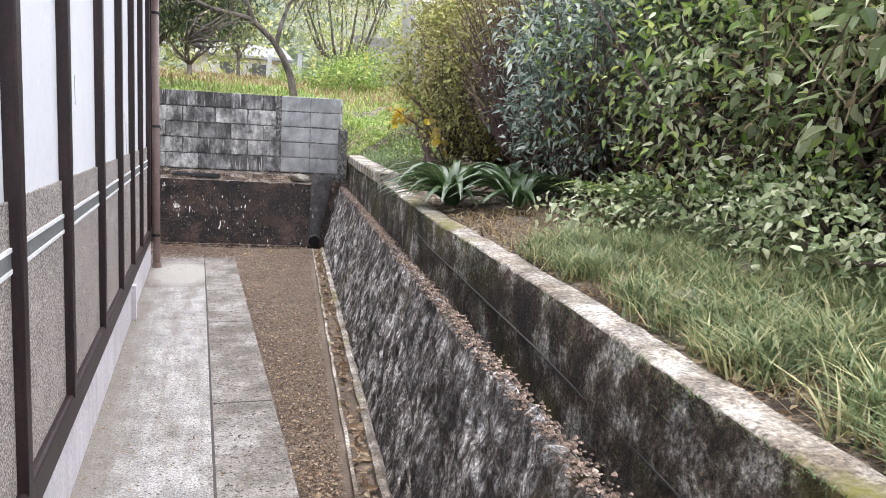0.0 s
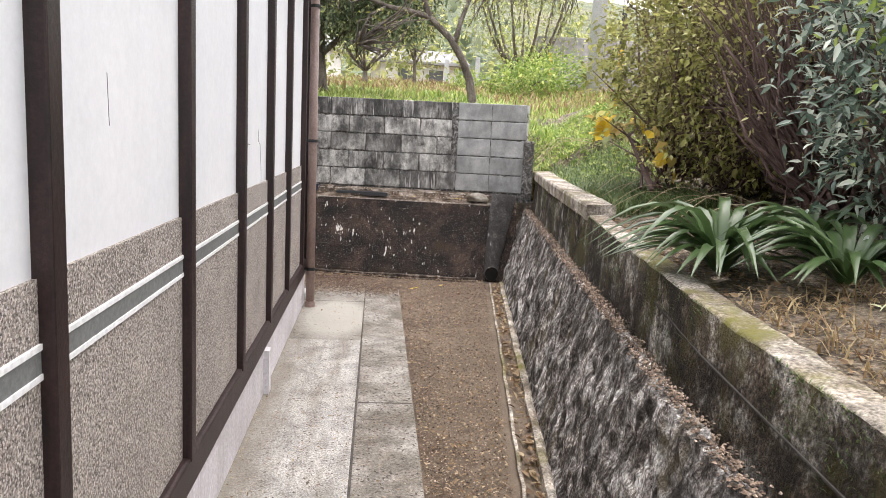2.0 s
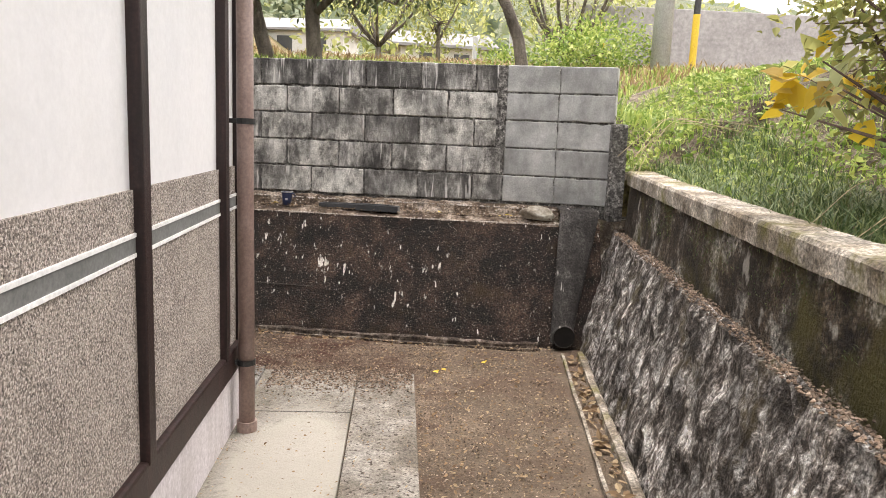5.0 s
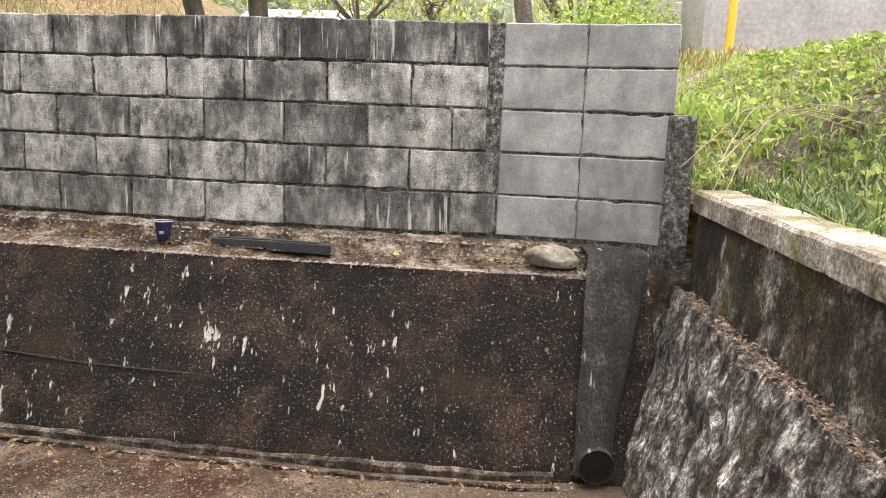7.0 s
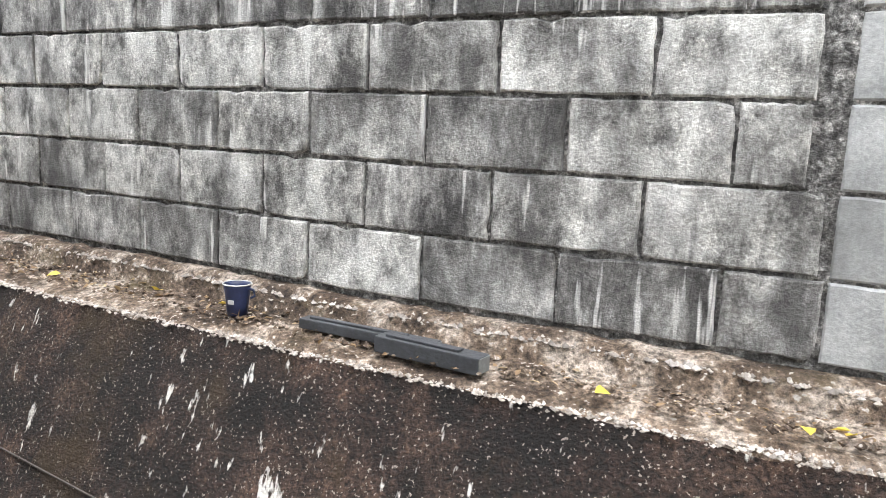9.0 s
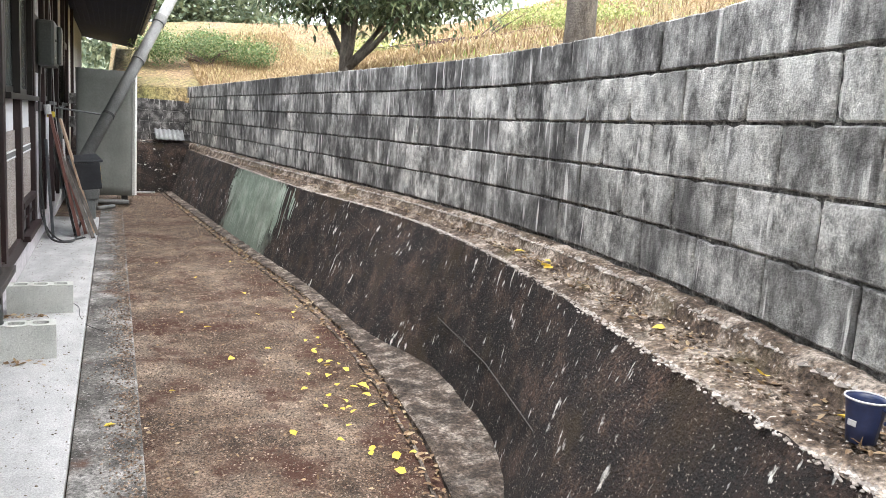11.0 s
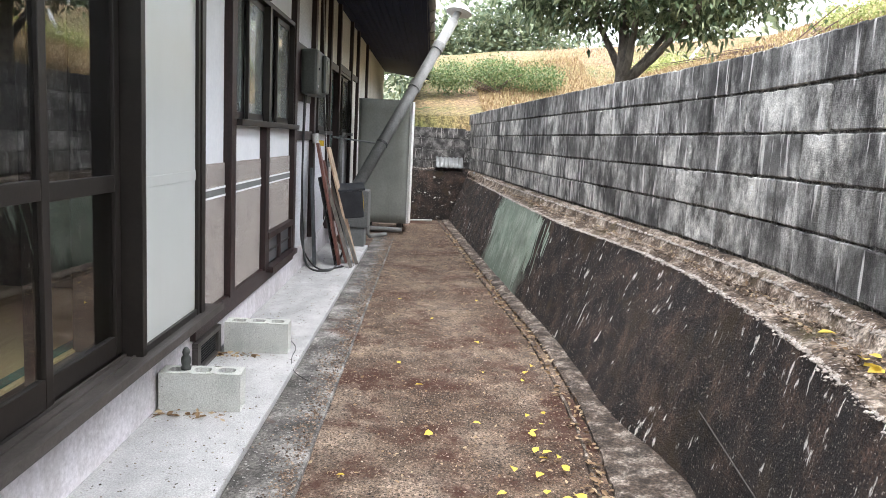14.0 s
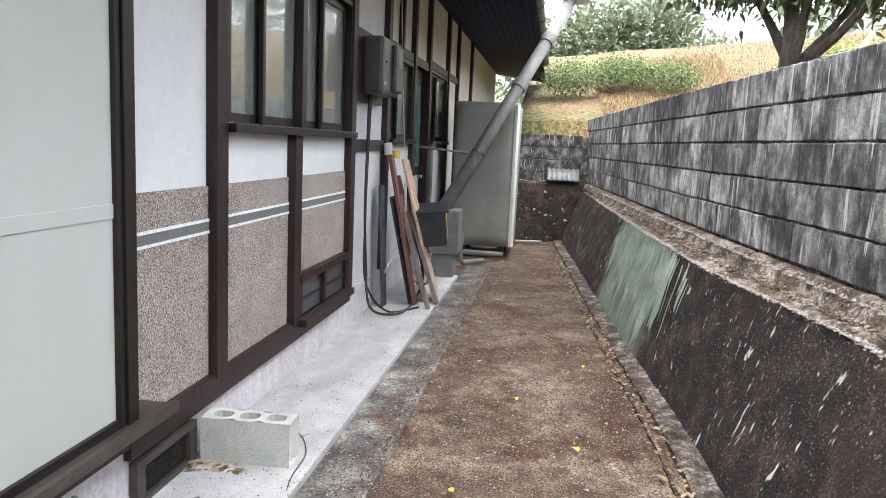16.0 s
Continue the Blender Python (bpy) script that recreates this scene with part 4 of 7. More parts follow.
part("cable", tubed([(-8.5, 9.39, 3.0), (-9.3, 9.44, 2.82), (-10.2, 9.46, 2.85), (-10.7, 9.42, 2.7)], 0.006, 6), CABLE, gut)
structure("wall_gable_far", boxed((FX - 0.2, -4, 3.2), (FX - 0.02, FY, 3.8), 0), WHITE, "white plaster gable", "wall")
structure("roof_side", sweep([[(FX + 0.55, y, 3.45), (FX - 1.2, y, 3.95), (FX - 1.2, y, 4.05), (FX + 0.56, y, 3.55)] for y in (-4, 8.6)], True), ROOFTILE, "grey tiled roof edge over the gable side", "roof")

# corner downpipe
dp = thing("downpipe", "weathered brown round downpipe strapped to the house corner", "downpipe")
part("pipe", tubed([(-0.375, 8.1, 0.02), (-0.38, 8.1, 1.2), (-0.385, 8.1, 3.4)], 0.036, 16), BROWNPIPE, dp, smooth=True)
part("shoe", tubed([(-0.375, 8.1, 0.0), (-0.375, 8.1, 0.06)], 0.046, 16), BROWNPIPE, dp)
for z in (0.34, 1.42, 2.5):
    part("strap", tubed([(-0.378, 8.1, z - 0.012), (-0.378, 8.1, z + 0.012)], 0.042, 16), DARKMETAL, dp)
    bar("clip", (FX, 8.08, z - 0.01), (-0.41, 8.1, z + 0.01), DARKMETAL, dp)

# plaster cracks
for pts in (((5.75, 1.5), (5.76, 1.44), (5.82, 1.42), (5.83, 1.36), (5.86, 1.28), (5.865, 1.2 + 0.02)), ((5.38, 1.435), (5.44, 1.43), (5.5, 1.425)), ((3.55, 1.62), (3.56, 1.5)), ((2.2, 1.6), (2.22, 1.45), (2.21, 1.38))):
    structure("plaster_crack", tubed([(FX - 0.0125, y, z) for y, z in pts], 0.0022, 4), STRIPE, "fine dark crack in the plaster", "crack")

# ---- ground details ----
FISSURE = material("dark_joint", [(0.05, 0.045, 0.04), (0.09, 0.08, 0.07)], 20, 0.95, 0.2)
structure("slab_joint", boxed((0.084, -4, 0.0), (0.096, 7.05, 0.0225), 0.001), FISSURE, "dirt-filled joint in the path", "joint")
for y in (0.6, 2.3, 4.05, 5.8):
    structure("slab_joint", boxed((0.1, y, 0.0), (0.405, y + 0.012, 0.0065), 0.001), FISSURE, "dirt-filled joint in the path", "joint")
structure("slab_joint", boxed((FX + 0.01, 8.33, 0.0), (0.084, 8.342, 0.0125), 0.001), FISSURE, "dirt-filled joint in the corner slab", "joint")


LIP = material("mottled_lip_concrete", [(0.035, 0.024, 0.017), (0.085, 0.064, 0.049), (0.26, 0.222, 0.187)], 9, 0.95, 1.0, 70, detail=12, grain=0.6, blotch=0.4, spread=0.2, crumb=0.75, rel=0.02)


def channel(name, line, label, prof, mat):
    """A small concrete drain: two lips and a sunk floor, along a line of points (left lip's outer edge)."""
    rows = []
    for i, p in enumerate(line):
        d = (line[min(i + 1, len(line) - 1)] - line[max(i - 1, 0)]).normalized()
        nrm = Vector((d.y, -d.x, 0))
        rows.append([rough(p + nrm * a + Vector((0, 0, b)), 0.01, 11) for a, b in prof])
    bm = sweep(rows)
    return structure(name, bm, mat, label, "drain", False)


channel("drain_bank", [Vector((0.60 + 0.115 * (y - 2.87), y, 0)) for y in np.arange(-3, 9.5, 0.15)], "narrow concrete drain at the foot of the bank wall, half full of leaves", ((0.02, -0.1), (0.02, 0.006), (0.036, 0.008), (0.04, -0.03), (0.12, -0.032), (0.125, 0.018), (0.15, 0.024), (0.17, 0.012), (0.2, -0.1)), CAP)
foot_line = [p - Vector((0, 0.06 + 0.09 * smooth01((-0.9 - p.x) / 1.2), 0)) for p in DRAIN_LINE if p.x < 1.3]
channel("drain_garden", foot_line[::-1], "narrow concrete drain along the retaining wall", ((0.035, -0.1), (0.03, -0.006), (0.016, -0.003), (0.01, -0.05), (-0.035, -0.052), (-0.04, 0.006), (-0.06, 0.014), (-0.1, 0.018), (-0.18, 0.02), (-0.27, 0.032), (-0.38, 0.05), (-0.42, -0.1)), LIP)

# end walls of the yard
rows_ = []
for y in np.arange(8.3, 10.35, 0.1):
    rows_.append([rough((-13.65 - 0.25 * k / 6, y, 0.86 * k / 6), 0.012, 5) for k in range(7)] + [(-14.25, y, 0.9), (-14.4, y, 0.9), (-14.4, y, -0.2)])
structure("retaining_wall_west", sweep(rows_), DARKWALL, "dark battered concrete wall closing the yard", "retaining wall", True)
west = structure("block_wall_west", boxed((-14.42, 8.3, 0.85), (-14.27, 10.25, 1.6), 0), MORTAR, "low wall of dark weathered blocks closing the yard", "wall")

# pilaster with a drain mouth
rows_ = []
for u in (0.0, 0.1, 0.5, 0.9, 1.0):
    d = 0.03 if u in (0.0, 1.0) else 0
    rows_.append([rough((1.33 + 0.15 * u + (0.11 + 0.13 * u) * k / 8, 9.585 + 0.4 * k / 8 + d, 0.03 + 0.85 * k / 8), 0.008, 9) for k in range(9)] + [(1.44 + 0.28 * u, 10.2, 0.89)])
structure("pilaster", sweep(rows_), PILASTER, "dark concrete pilaster in the wall corner", "pilaster", True)
HOLE_SHADE = material("drain_mouth_shade", [(0.006, 0.005, 0.004), (0.012, 0.01, 0.009)], 9, 0.95, 0)
structure("corner_fill", sweep([[rough((x, 9.74 + 0.3 * k / 8, -0.05 + 0.86 * k / 8), 0.015, 8) for k in range(9)] + [(x, 10.3, 0.82)] for x in np.linspace(1.4, 2.05, 9)]), UPWALL, "mossy concrete infill in the wall corner", "wall", True)
mouth = thing("drain_mouth", "round dark drain mouth under the pilaster", "drain")
part("ring", sweep([[(1.42 + r * math.cos(a), 9.572 + o, 0.075 + r * math.sin(a)) for r, o in ((0.078, 0.03), (0.074, 0), (0.07, 0.004), (0.07, 0.2))] for a in np.linspace(0, 2 * math.pi, 21)]), PILASTER, mouth)
# solid near-black plug: the shade inside the mouth, painted on
part("hollow", tubed([(1.42, 9.577, 0.075), (1.42, 9.7, 0.075)], 0.071, 20), HOLE_SHADE, mouth)
structure("rough_pier", boxed((1.78, 10.06, 0.8), (1.9, 10.25, 1.5), 0.02), MORTAR, "rough mortar stub at the wall's end", "wall")

# lime-washed stain on the retaining wall: thin uneven runs
LIME_RUNS = random.Random(4)
bm = bmesh.new()
for k in range(190):
    x = -9.5 + 2.4 * LIME_RUNS.random() + (0.7 * LIME_RUNS.random() if k % 5 == 0 else 0)
    w = LIME_RUNS.uniform(0.008, 0.035)
    hi = LIME_RUNS.uniform(0.8, 1.0)
    lo = LIME_RUNS.uniform(0.0, 0.5) if abs(x + 8.2) < 0.9 else LIME_RUNS.uniform(0.3, 0.75)
    cols = []
    for i in range(7):
        f = hi + (lo - hi) * i / 6
        ww = w * (0.7 + 0.5 * noise.noise(Vector((k, i * 0.6, 0)))) * (1 if i < 6 else 0.3)
        pair = []
        for sx in (-ww, ww):
            xx = x + sx
            top, foot = along(LOW_TOP, xx), along(LOW_FOOT, xx)
            p = rough((xx, foot + (top - foot) * f, LEDGE_Z * f), 0.012, 5)
            pair.append(bm.verts.new((p.x, p.y - 0.006 - 0.00003 * k, p.z)))
        cols.append(pair)
    for p, q in zip(cols, cols[1:]):
        bm.faces.new((p[0], p[1], q[1], q[0]))
structure("lime_stain", bm, LIME, "pale green lime wash run down the retaining wall", "stain")
structure("wall_fissure", tubed([rough((x, along(LOW_FOOT, x) + (along(LOW_TOP, x) - along(LOW_FOOT, x)) * f - 0.002, LEDGE_Z * f), 0.012, 5) for x, f in ((-0.3, 0.36), (-0.8, 0.37), (-1.3, 0.4), (-1.9, 0.38), (-2.7, 0.38), (-3.5, 0.4))], 0.003, 5), FISSURE, "fine crack across the retaining wall", "crack")
structure("wall_fissure", tubed([(right_wall(y) - 0.012, y, z + 0.012 * math.sin(y * 9)) for y, z in ((0.8, 0.62), (1.6, 0.68), (2.4, 0.74), (3.2, 0.8), (4.0, 0.86), (4.6, 0.9))], 0.004, 5), FISSURE, "pour joint running across the concrete wall", "crack")
CRUST = material("pale_crust", [(0.2, 0.17, 0.145), (0.33, 0.295, 0.26), (0.47, 0.435, 0.4)], 20, 0.95, 0.3, island=0.4)

# ---- loose things in the yard ----


def hollow_block(label):
    """A three-hole concrete block, long side along its y."""
    t = thing("hollow_block", label, "concrete block", None, "hollow blocks by the house")
    L, W, Hh = 0.39, 0.13, 0.19
    bm = bmesh.new()
    n = 14
    holes = []
    # the top plate is a grid with round-ended holes: built from rings round three oval holes
    for z, up in ((Hh, True), (0.0, False)):
        for c in (-0.118, 0.0, 0.118):
            ring_in = [bm.verts.new((0.036 * math.copysign(min(1, abs(math.cos(a)) * 1.15), math.cos(a)), c + 0.043 * math.copysign(min(1, abs(math.sin(a)) * 1.15), math.sin(a)), z)) for a in np.linspace(0, 2 * math.pi, n, endpoint=False)]
            y0, y1 = c - 0.059, c + 0.059
            if c < -0.1:
                y0 = -L / 2
            if c > 0.1:
                y1 = L / 2
            ring_out = []
            for a in np.linspace(0, 2 * math.pi, n, endpoint=False):
                dx, dy = math.cos(a), math.sin(a)
                hy = (y1 - c) if dy > 0 else (c - y0)
                k = min(W / 2 / abs(dx) if abs(dx) > 1e-6 else 9, hy / abs(dy) if abs(dy) > 1e-6 else 9)
                ring_out.append(bm.verts.new((dx * k, c + dy * k, z)))
            for k in range(n):
                q = (ring_in[k], ring_in[(k + 1) % n], ring_out[(k + 1) % n], ring_out[k])
                bm.faces.new(q if not up else q[::-1])
            holes.append(ring_in)
    for a, b in zip(holes[:3], holes[3:]):
        for k in range(n):
            bm.faces.new((a[k], a[(k + 1) % n], b[(k + 1) % n], b[k]))
    for x in (-W / 2, W / 2):
        q = [bm.verts.new((x, y, z)) for y, z in ((-L / 2, 0), (L / 2, 0), (L / 2, Hh), (-L / 2, Hh))]
        bm.faces.new(q)
    for y, g in ((-L / 2, 0.0), (L / 2, 0.022)):
        # end faces, the outer one with a groove
        xs_ = [-W / 2, -0.03, 0.0, 0.03, W / 2]
        col = [[bm.verts.new((x, y - (g if abs(x) < 0.02 else g * 0.6 if abs(x) < 0.04 else 0), z)) for z in (0, Hh)] for x in xs_]
        for p, r in zip(col, col[1:]):
            bm.faces.new((p[0], r[0], r[1], p[1]))
    bmesh.ops.remove_doubles(bm, verts=bm.verts, dist=0.0005)
    bmesh.ops.recalc_face_normals(bm, faces=bm.faces)
    part("body", bm, HOLLOW, t)
    return t


hb = hollow_block("pale three-hole concrete block standing on the apron")
hb.matrix_world = pose(-4.035, 8.46, 0.031, 0, 0, 3)
copy_thing(hb, pose(-5.055, 8.50, 0.031, 0, 0, 2))

# small dark figurine on the block
bm = bmesh.new()
prof = [(0.0, 0.0), (0.024, 0.0), (0.026, 0.012), (0.02, 0.02), (0.025, 0.04), (0.023, 0.06), (0.014, 0.072), (0.019, 0.085), (0.016, 0.1), (0.006, 0.112), (0.0, 0.114)]
rows_ = [[(r * math.cos(a), r * math.sin(a), z) for a in np.linspace(0, 2 * math.pi, 13)[:-1]] for r, z in [(max(r, 0.001), z) for r, z in prof]]
fig = part("figurine", sweep(rows_, True), METER, None, "", True)
tagged(fig, "small dark grey figurine standing on a concrete block", "figurine")
fig.matrix_world = pose(-4.03, 8.38, 0.222)

# cup on the ledge
cup = thing("cup", "navy blue plastic cup with a pale rim on the ledge", "cup", pose(-0.545, 10.42, 0.812) @ Matrix.Diagonal((0.76, 0.76, 0.86, 1)))
bm = bmesh.new()
prof = [(0.026, 0.0), (0.04, 0.0), (0.046, 0.05), (0.053, 0.10), (0.058, 0.112), (0.055, 0.113), (0.05, 0.10), (0.042, 0.05), (0.036, 0.008), (0.02, 0.006)]
part("body", sweep([[(r * math.cos(a), r * math.sin(a), z) for r, z in prof] for a in np.linspace(0, 2 * math.pi, 25)]), NAVY, cup, "", True)
part("bottom", tubed([(0, 0, 0.001), (0, 0, 0.007)], 0.038, 20), NAVY, cup)
part("rim", sweep([[((0.057 + 0.0025 * math.cos(b)) * math.cos(a), (0.057 + 0.0025 * math.cos(b)) * math.sin(a), 0.113 + 0.003 * math.sin(b)) for b in np.linspace(0, 2 * math.pi, 7)] for a in np.linspace(0, 2 * math.pi, 25)]), HOSE, cup, "worn pale rim", True)
part("handle", tubed([(0.05, 0.0, 0.1), (0.075, 0.0, 0.095), (0.08, 0.0, 0.075), (0.062, 0, 0.066)], 0.005, 8), NAVY, cup)
part("sticker", boxed((-0.012, -0.0505, 0.045), (0.014, -0.047, 0.06), 0.001), HOSE, cup, "small pale mark")


def timber(label, a, b, w, h):
    a, b = Vector(a), Vector(b)
    d = b - a
    m = Matrix.Translation(a) @ Matrix.Rotation(math.atan2(d.y, d.x), 4, "Z") @ Matrix.Rotation(-math.asin(d.z / d.length), 4, "Y")
    t = thing("square_timber", label, "timber", m, "timbers on the ledge")
    part("body", boxed((0, -w / 2, 0), (d.length, w / 2, h), 0.004), BLACKTIMBER, t)
    part("strip", boxed((0.03, -w / 2 + 0.012, h), (d.length * 0.8, w / 2 - 0.02, h + 0.007), 0.002), BLACKTIMBER, t)
    part("cut_end", boxed((d.length, -w / 2 + 0.003, 0.003), (d.length + 0.002, w / 2 - 0.003, h - 0.003), 0), STRIPE, t, "pale sawn end")
    return t


timber("black square timber length lying on the ledge", (-0.30, 10.39, 0.812), (0.14, 10.30, 0.815), 0.05, 0.03)
timber("thick black square timber length with a cut end on the ledge", (-0.02, 10.295, 0.805), (0.29, 10.215, 0.805), 0.06, 0.045)

# boulder on the ledge
bm = bmesh.new()
bmesh.ops.create_icosphere(bm, subdivisions=4, radius=1)
for v in bm.verts:
    p = v.co.copy()
    v.co = Vector((p.x * 0.13, p.y * 0.085, p.z * 0.055)) * (1 + 0.25 * noise.noise(p * 1.3) + 0.06 * noise.noise(p * 5))
    v.co.z = max(v.co.z, -0.04)
st = part("boulder", bm, BOULDER, None, "", True)
tagged(st, "flat pale boulder lying on the wall ledge", "stone")
st.matrix_world = pose(1.30, 10.11, 0.84, 0, 3, 10)

# meter box
mb = thing("meter_box", "dark green electricity meter box on a brown board", "meter box")
bar("board", (-8.28, FY, 1.70), (-7.50, FY + 0.03, 2.22), POSTWOOD, mb)
part("case", boxed((-8.18, FY + 0.03, 1.76), (-7.62, FY + 0.19, 2.18), 0.03), METER, mb)
part("cover", boxed((-8.15, FY + 0.185, 1.79), (-7.9, FY + 0.23, 2.15), 0.02), METER, mb)
part("window", boxed((-8.1, FY + 0.228, 1.98), (-7.95, FY + 0.234, 2.1), 0.002), FARDARK, mb, "dark dial window")
part("knob", tubed([(-7.7, FY + 0.19, 2.0), (-7.7, FY + 0.2, 2.0)], 0.012), BLACKP, mb)
part("label_plate", boxed((-7.72, FY + 0.188, 1.83), (-7.66, FY + 0.192, 1.85), 0), HOSE, mb)


def cable(name, label, pts, r, mat, cat="cable"):
    ob = part(name, tubed(curve_pts(pts, 0.03), r, 6), mat, None, "", True)
    return tagged(ob, label, cat)


cable("cable", "black cable hanging from the meter box to the ground", [(-7.78, FY + 0.05, 1.78), (-7.8, FY + 0.04, 1.4), (-7.74, FY + 0.05, 0.9), (-7.78, FY + 0.06, 0.45), (-7.72, FY + 0.12, 0.12), (-7.9, FY + 0.3, 0.045), (-8.4, FY + 0.34, 0.05), (-8.7, FY + 0.36, 0.25), (-8.66, FY + 0.24, 0.7)], 0.011, CABLE)
cable("cable", "black cable hanging beside another on the wall", [(-7.84, FY + 0.05, 1.78), (-7.85, FY + 0.035, 1.3), (-7.8, FY + 0.04, 0.8), (-7.83, FY + 0.05, 0.3), (-7.95, FY + 0.2, 0.05), (-8.2, FY + 0.42, 0.043)], 0.009, CABLE)
cable("wire", "pale wire running down the kitchen wall", [(-8.75, FY + 0.06, 3.0), (-8.8, FY + 0.08, 2.2), (-8.95, FY + 0.1, 1.4), (-8.9, FY + 0.14, 1.0), (-8.4, FY + 0.2, 0.6), (-8.0, FY + 0.16, 0.35)], 0.004, HOSE, "wire")
cable("hose", "pale garden hose looped over leaning boards", [(-8.55, FY + 0.2, 1.05), (-8.5, FY + 0.22, 0.75), (-8.42, FY + 0.26, 0.4), (-8.5, FY + 0.34, 0.2), (-8.75, FY + 0.4, 0.17), (-8.95, FY + 0.38, 0.4)], 0.014, HOSE, "hose")
cable("cable", "thin black wire lying on the apron", [(-5.3, 8.55, 0.036), (-5.35, 8.62, 0.036), (-5.15, 8.72, 0.036), (-4.9, 8.74, 0.034), (-4.7, 8.79, 0.02), (-4.55, 8.9, 0.012)], 0.0025, CABLE)
cable("cable", "short black wire scrap lying on the apron", [(-4.62, 8.42, 0.036), (-4.66, 8.46, 0.037), (-4.6, 8.5, 0.036)], 0.0025, CABLE)


def leaning(name, label, foot, top, w, t, mat, cat="board", group="boards leaning on the wall"):
    """A board that leans from foot to top; its broad face is w wide."""
    foot, top = Vector(foot), Vector(top)
    d = top - foot
    z = d.normalized()
    x = Vector((1, 0, 0))
    x = (x - z * x.dot(z)).normalized()
    y = z.cross(x)
    m = Matrix((x, y, z)).transposed().to_4x4()
    m.translation = foot
    ob = part(name, boxed((-w / 2, -t / 2, 0), (w / 2, t / 2, d.length), 0.003), mat)
    ob.matrix_world = m
    return tagged(ob, label, cat, group)


leaning("board", "red-brown timber board leaning on the wall", (-8.35, FY + 0.36, 0.035), (-8.42, FY + 0.09, 1.3), 0.1, 0.03, REDBOARD)
leaning("board", "pale bare plank leaning on the wall", (-8.62, FY + 0.5, 0.035), (-8.66, FY + 0.17, 1.26), 0.24, 0.02, BOARD)
leaning("board", "red-brown timber board leaning on the wall", (-8.5, FY + 0.42, 0.035), (-8.56, FY + 0.13, 1.12), 0.08, 0.03, REDBOARD)
leaning("pole", "old grey timber pole leaning on the wall", (-8.2, FY + 0.5, 0.035), (-8.5, FY + 0.16, 0.95), 0.035, 0.035, OLDWOOD, "pole")
leaning("pole", "old grey timber pole leaning on the wall", (-8.42, FY + 0.54, 0.035), (-8.62, FY + 0.2, 0.9), 0.035, 0.035, OLDWOOD, "pole")
leaning("board", "dark narrow board standing against the wall", (-8.2, FY + 0.12, 0.035), (-8.24, FY + 0.06, 1.05), 0.14, 0.02, BLACKTIMBER)
# paint pots on the boards' top end
bm = tubed([(-8.42, FY + 0.07, 1.3), (-8.42, FY + 0.06, 1.4)], 0.035, 14)
tagged(part("tin", bm, HOSE), "small white tin hung at the boards' top", "tin")
bm = tubed([(-8.66, FY + 0.08, 1.27), (-8.66, FY + 0.08, 1.33)], 0.04, 14)
tagged(part("tin", bm, YELLOW), "small yellow-lidded tin on the plank's top", "tin")
# wire rack
rack = thing("wire_rack", "rusty dark wire mesh panel leaning on the wall", "rack")
for k in range(9):
    x = -8.28 - 0.03 * k
    part("wire", tubed([(x, FY + 0.32, 0.04), (x - 0.02, FY + 0.12, 0.95)], 0.005, 5), DARKMETAL, rack)
for k in range(14):
    f = k / 13
    part("wire", tubed([(-8.28 - 0.02 * f, FY + 0.32 - 0.2 * f, 0.06 + 0.88 * f), (-8.52 - 0.02 * f, FY + 0.32 - 0.2 * f, 0.06 + 0.88 * f)], 0.004, 5), DARKMETAL, rack)
# crate
cr = thing("crate", "dark plastic crate with a yellow label hung among the boards", "crate", pose(-8.82, FY + 0.4, 0.68, 6, 4, 8))
part("body", boxed((-0.24, -0.12, -0.16), (0.24, 0.14, 0.14), 0.02), BLACKP, cr)
part("lid", boxed((-0.26, -0.14, 0.14), (0.26, 0.17, 0.165), 0.008), BLACKP, cr)
part("label_plate", boxed((0.02, 0.141, -0.1), (0.18, 0.146, 0.09), 0), YELLOW, cr, "yellow printed label")
for k in range(4):
    part("mark", boxed((0.04, 0.147, -0.07 + 0.04 * k), (0.15, 0.149, -0.055 + 0.04 * k), 0), BLACKP, cr)

# slanting flue pipe with its box
fl = thing("slanting_pipe", "thick grey pipe slanting from a floor box up past the gutter", "pipe")
a, b = Vector((-9.95, 8.60, 0.74)), Vector((-11.75, 9.76, 3.12))
part("pipe", tubed([a, a.lerp(b, 0.5), b], 0.075, 18), PVC, fl, smooth=True)
d = (b - a).normalized()
part("collar", tubed([a.lerp(b, 0.56), a.lerp(b, 0.60)], 0.088, 18), PVC, fl)
part("collar", tubed([a.lerp(b, 0.80), a.lerp(b, 0.84)], 0.088, 18), PVC, fl)
part("strap", tubed([a.lerp(b, 0.235), a.lerp(b, 0.245)], 0.08, 18), DARKMETAL, fl)
part("cap_stem", tubed([b, b + d * 0.25], 0.05, 12), PVC, fl)
part("cap", tubed([b + d * 0.22 + Vector((0, 0, -0.02)), b + d * 0.26 + Vector((0, 0, 0.05)), b + d * 0.27 + Vector((0, 0, 0.1))], [0.2, 0.12, 0.01], 14), FARWHITE, fl, "pale cone cap")
part("upper_box", boxed((-10.15, 8.44, 0.27), (-9.75, 8.78, 0.73), 0.02), PVC, fl)
part("lower_box", boxed((-10.12, 8.45, 0.02), (-9.78, 8.74, 0.27), 0.01), STRIPE, fl)
part("stay", tubed([(-10.3, FY, 1.37), a.lerp(b, 0.24)], 0.012, 8), ZINC, fl)
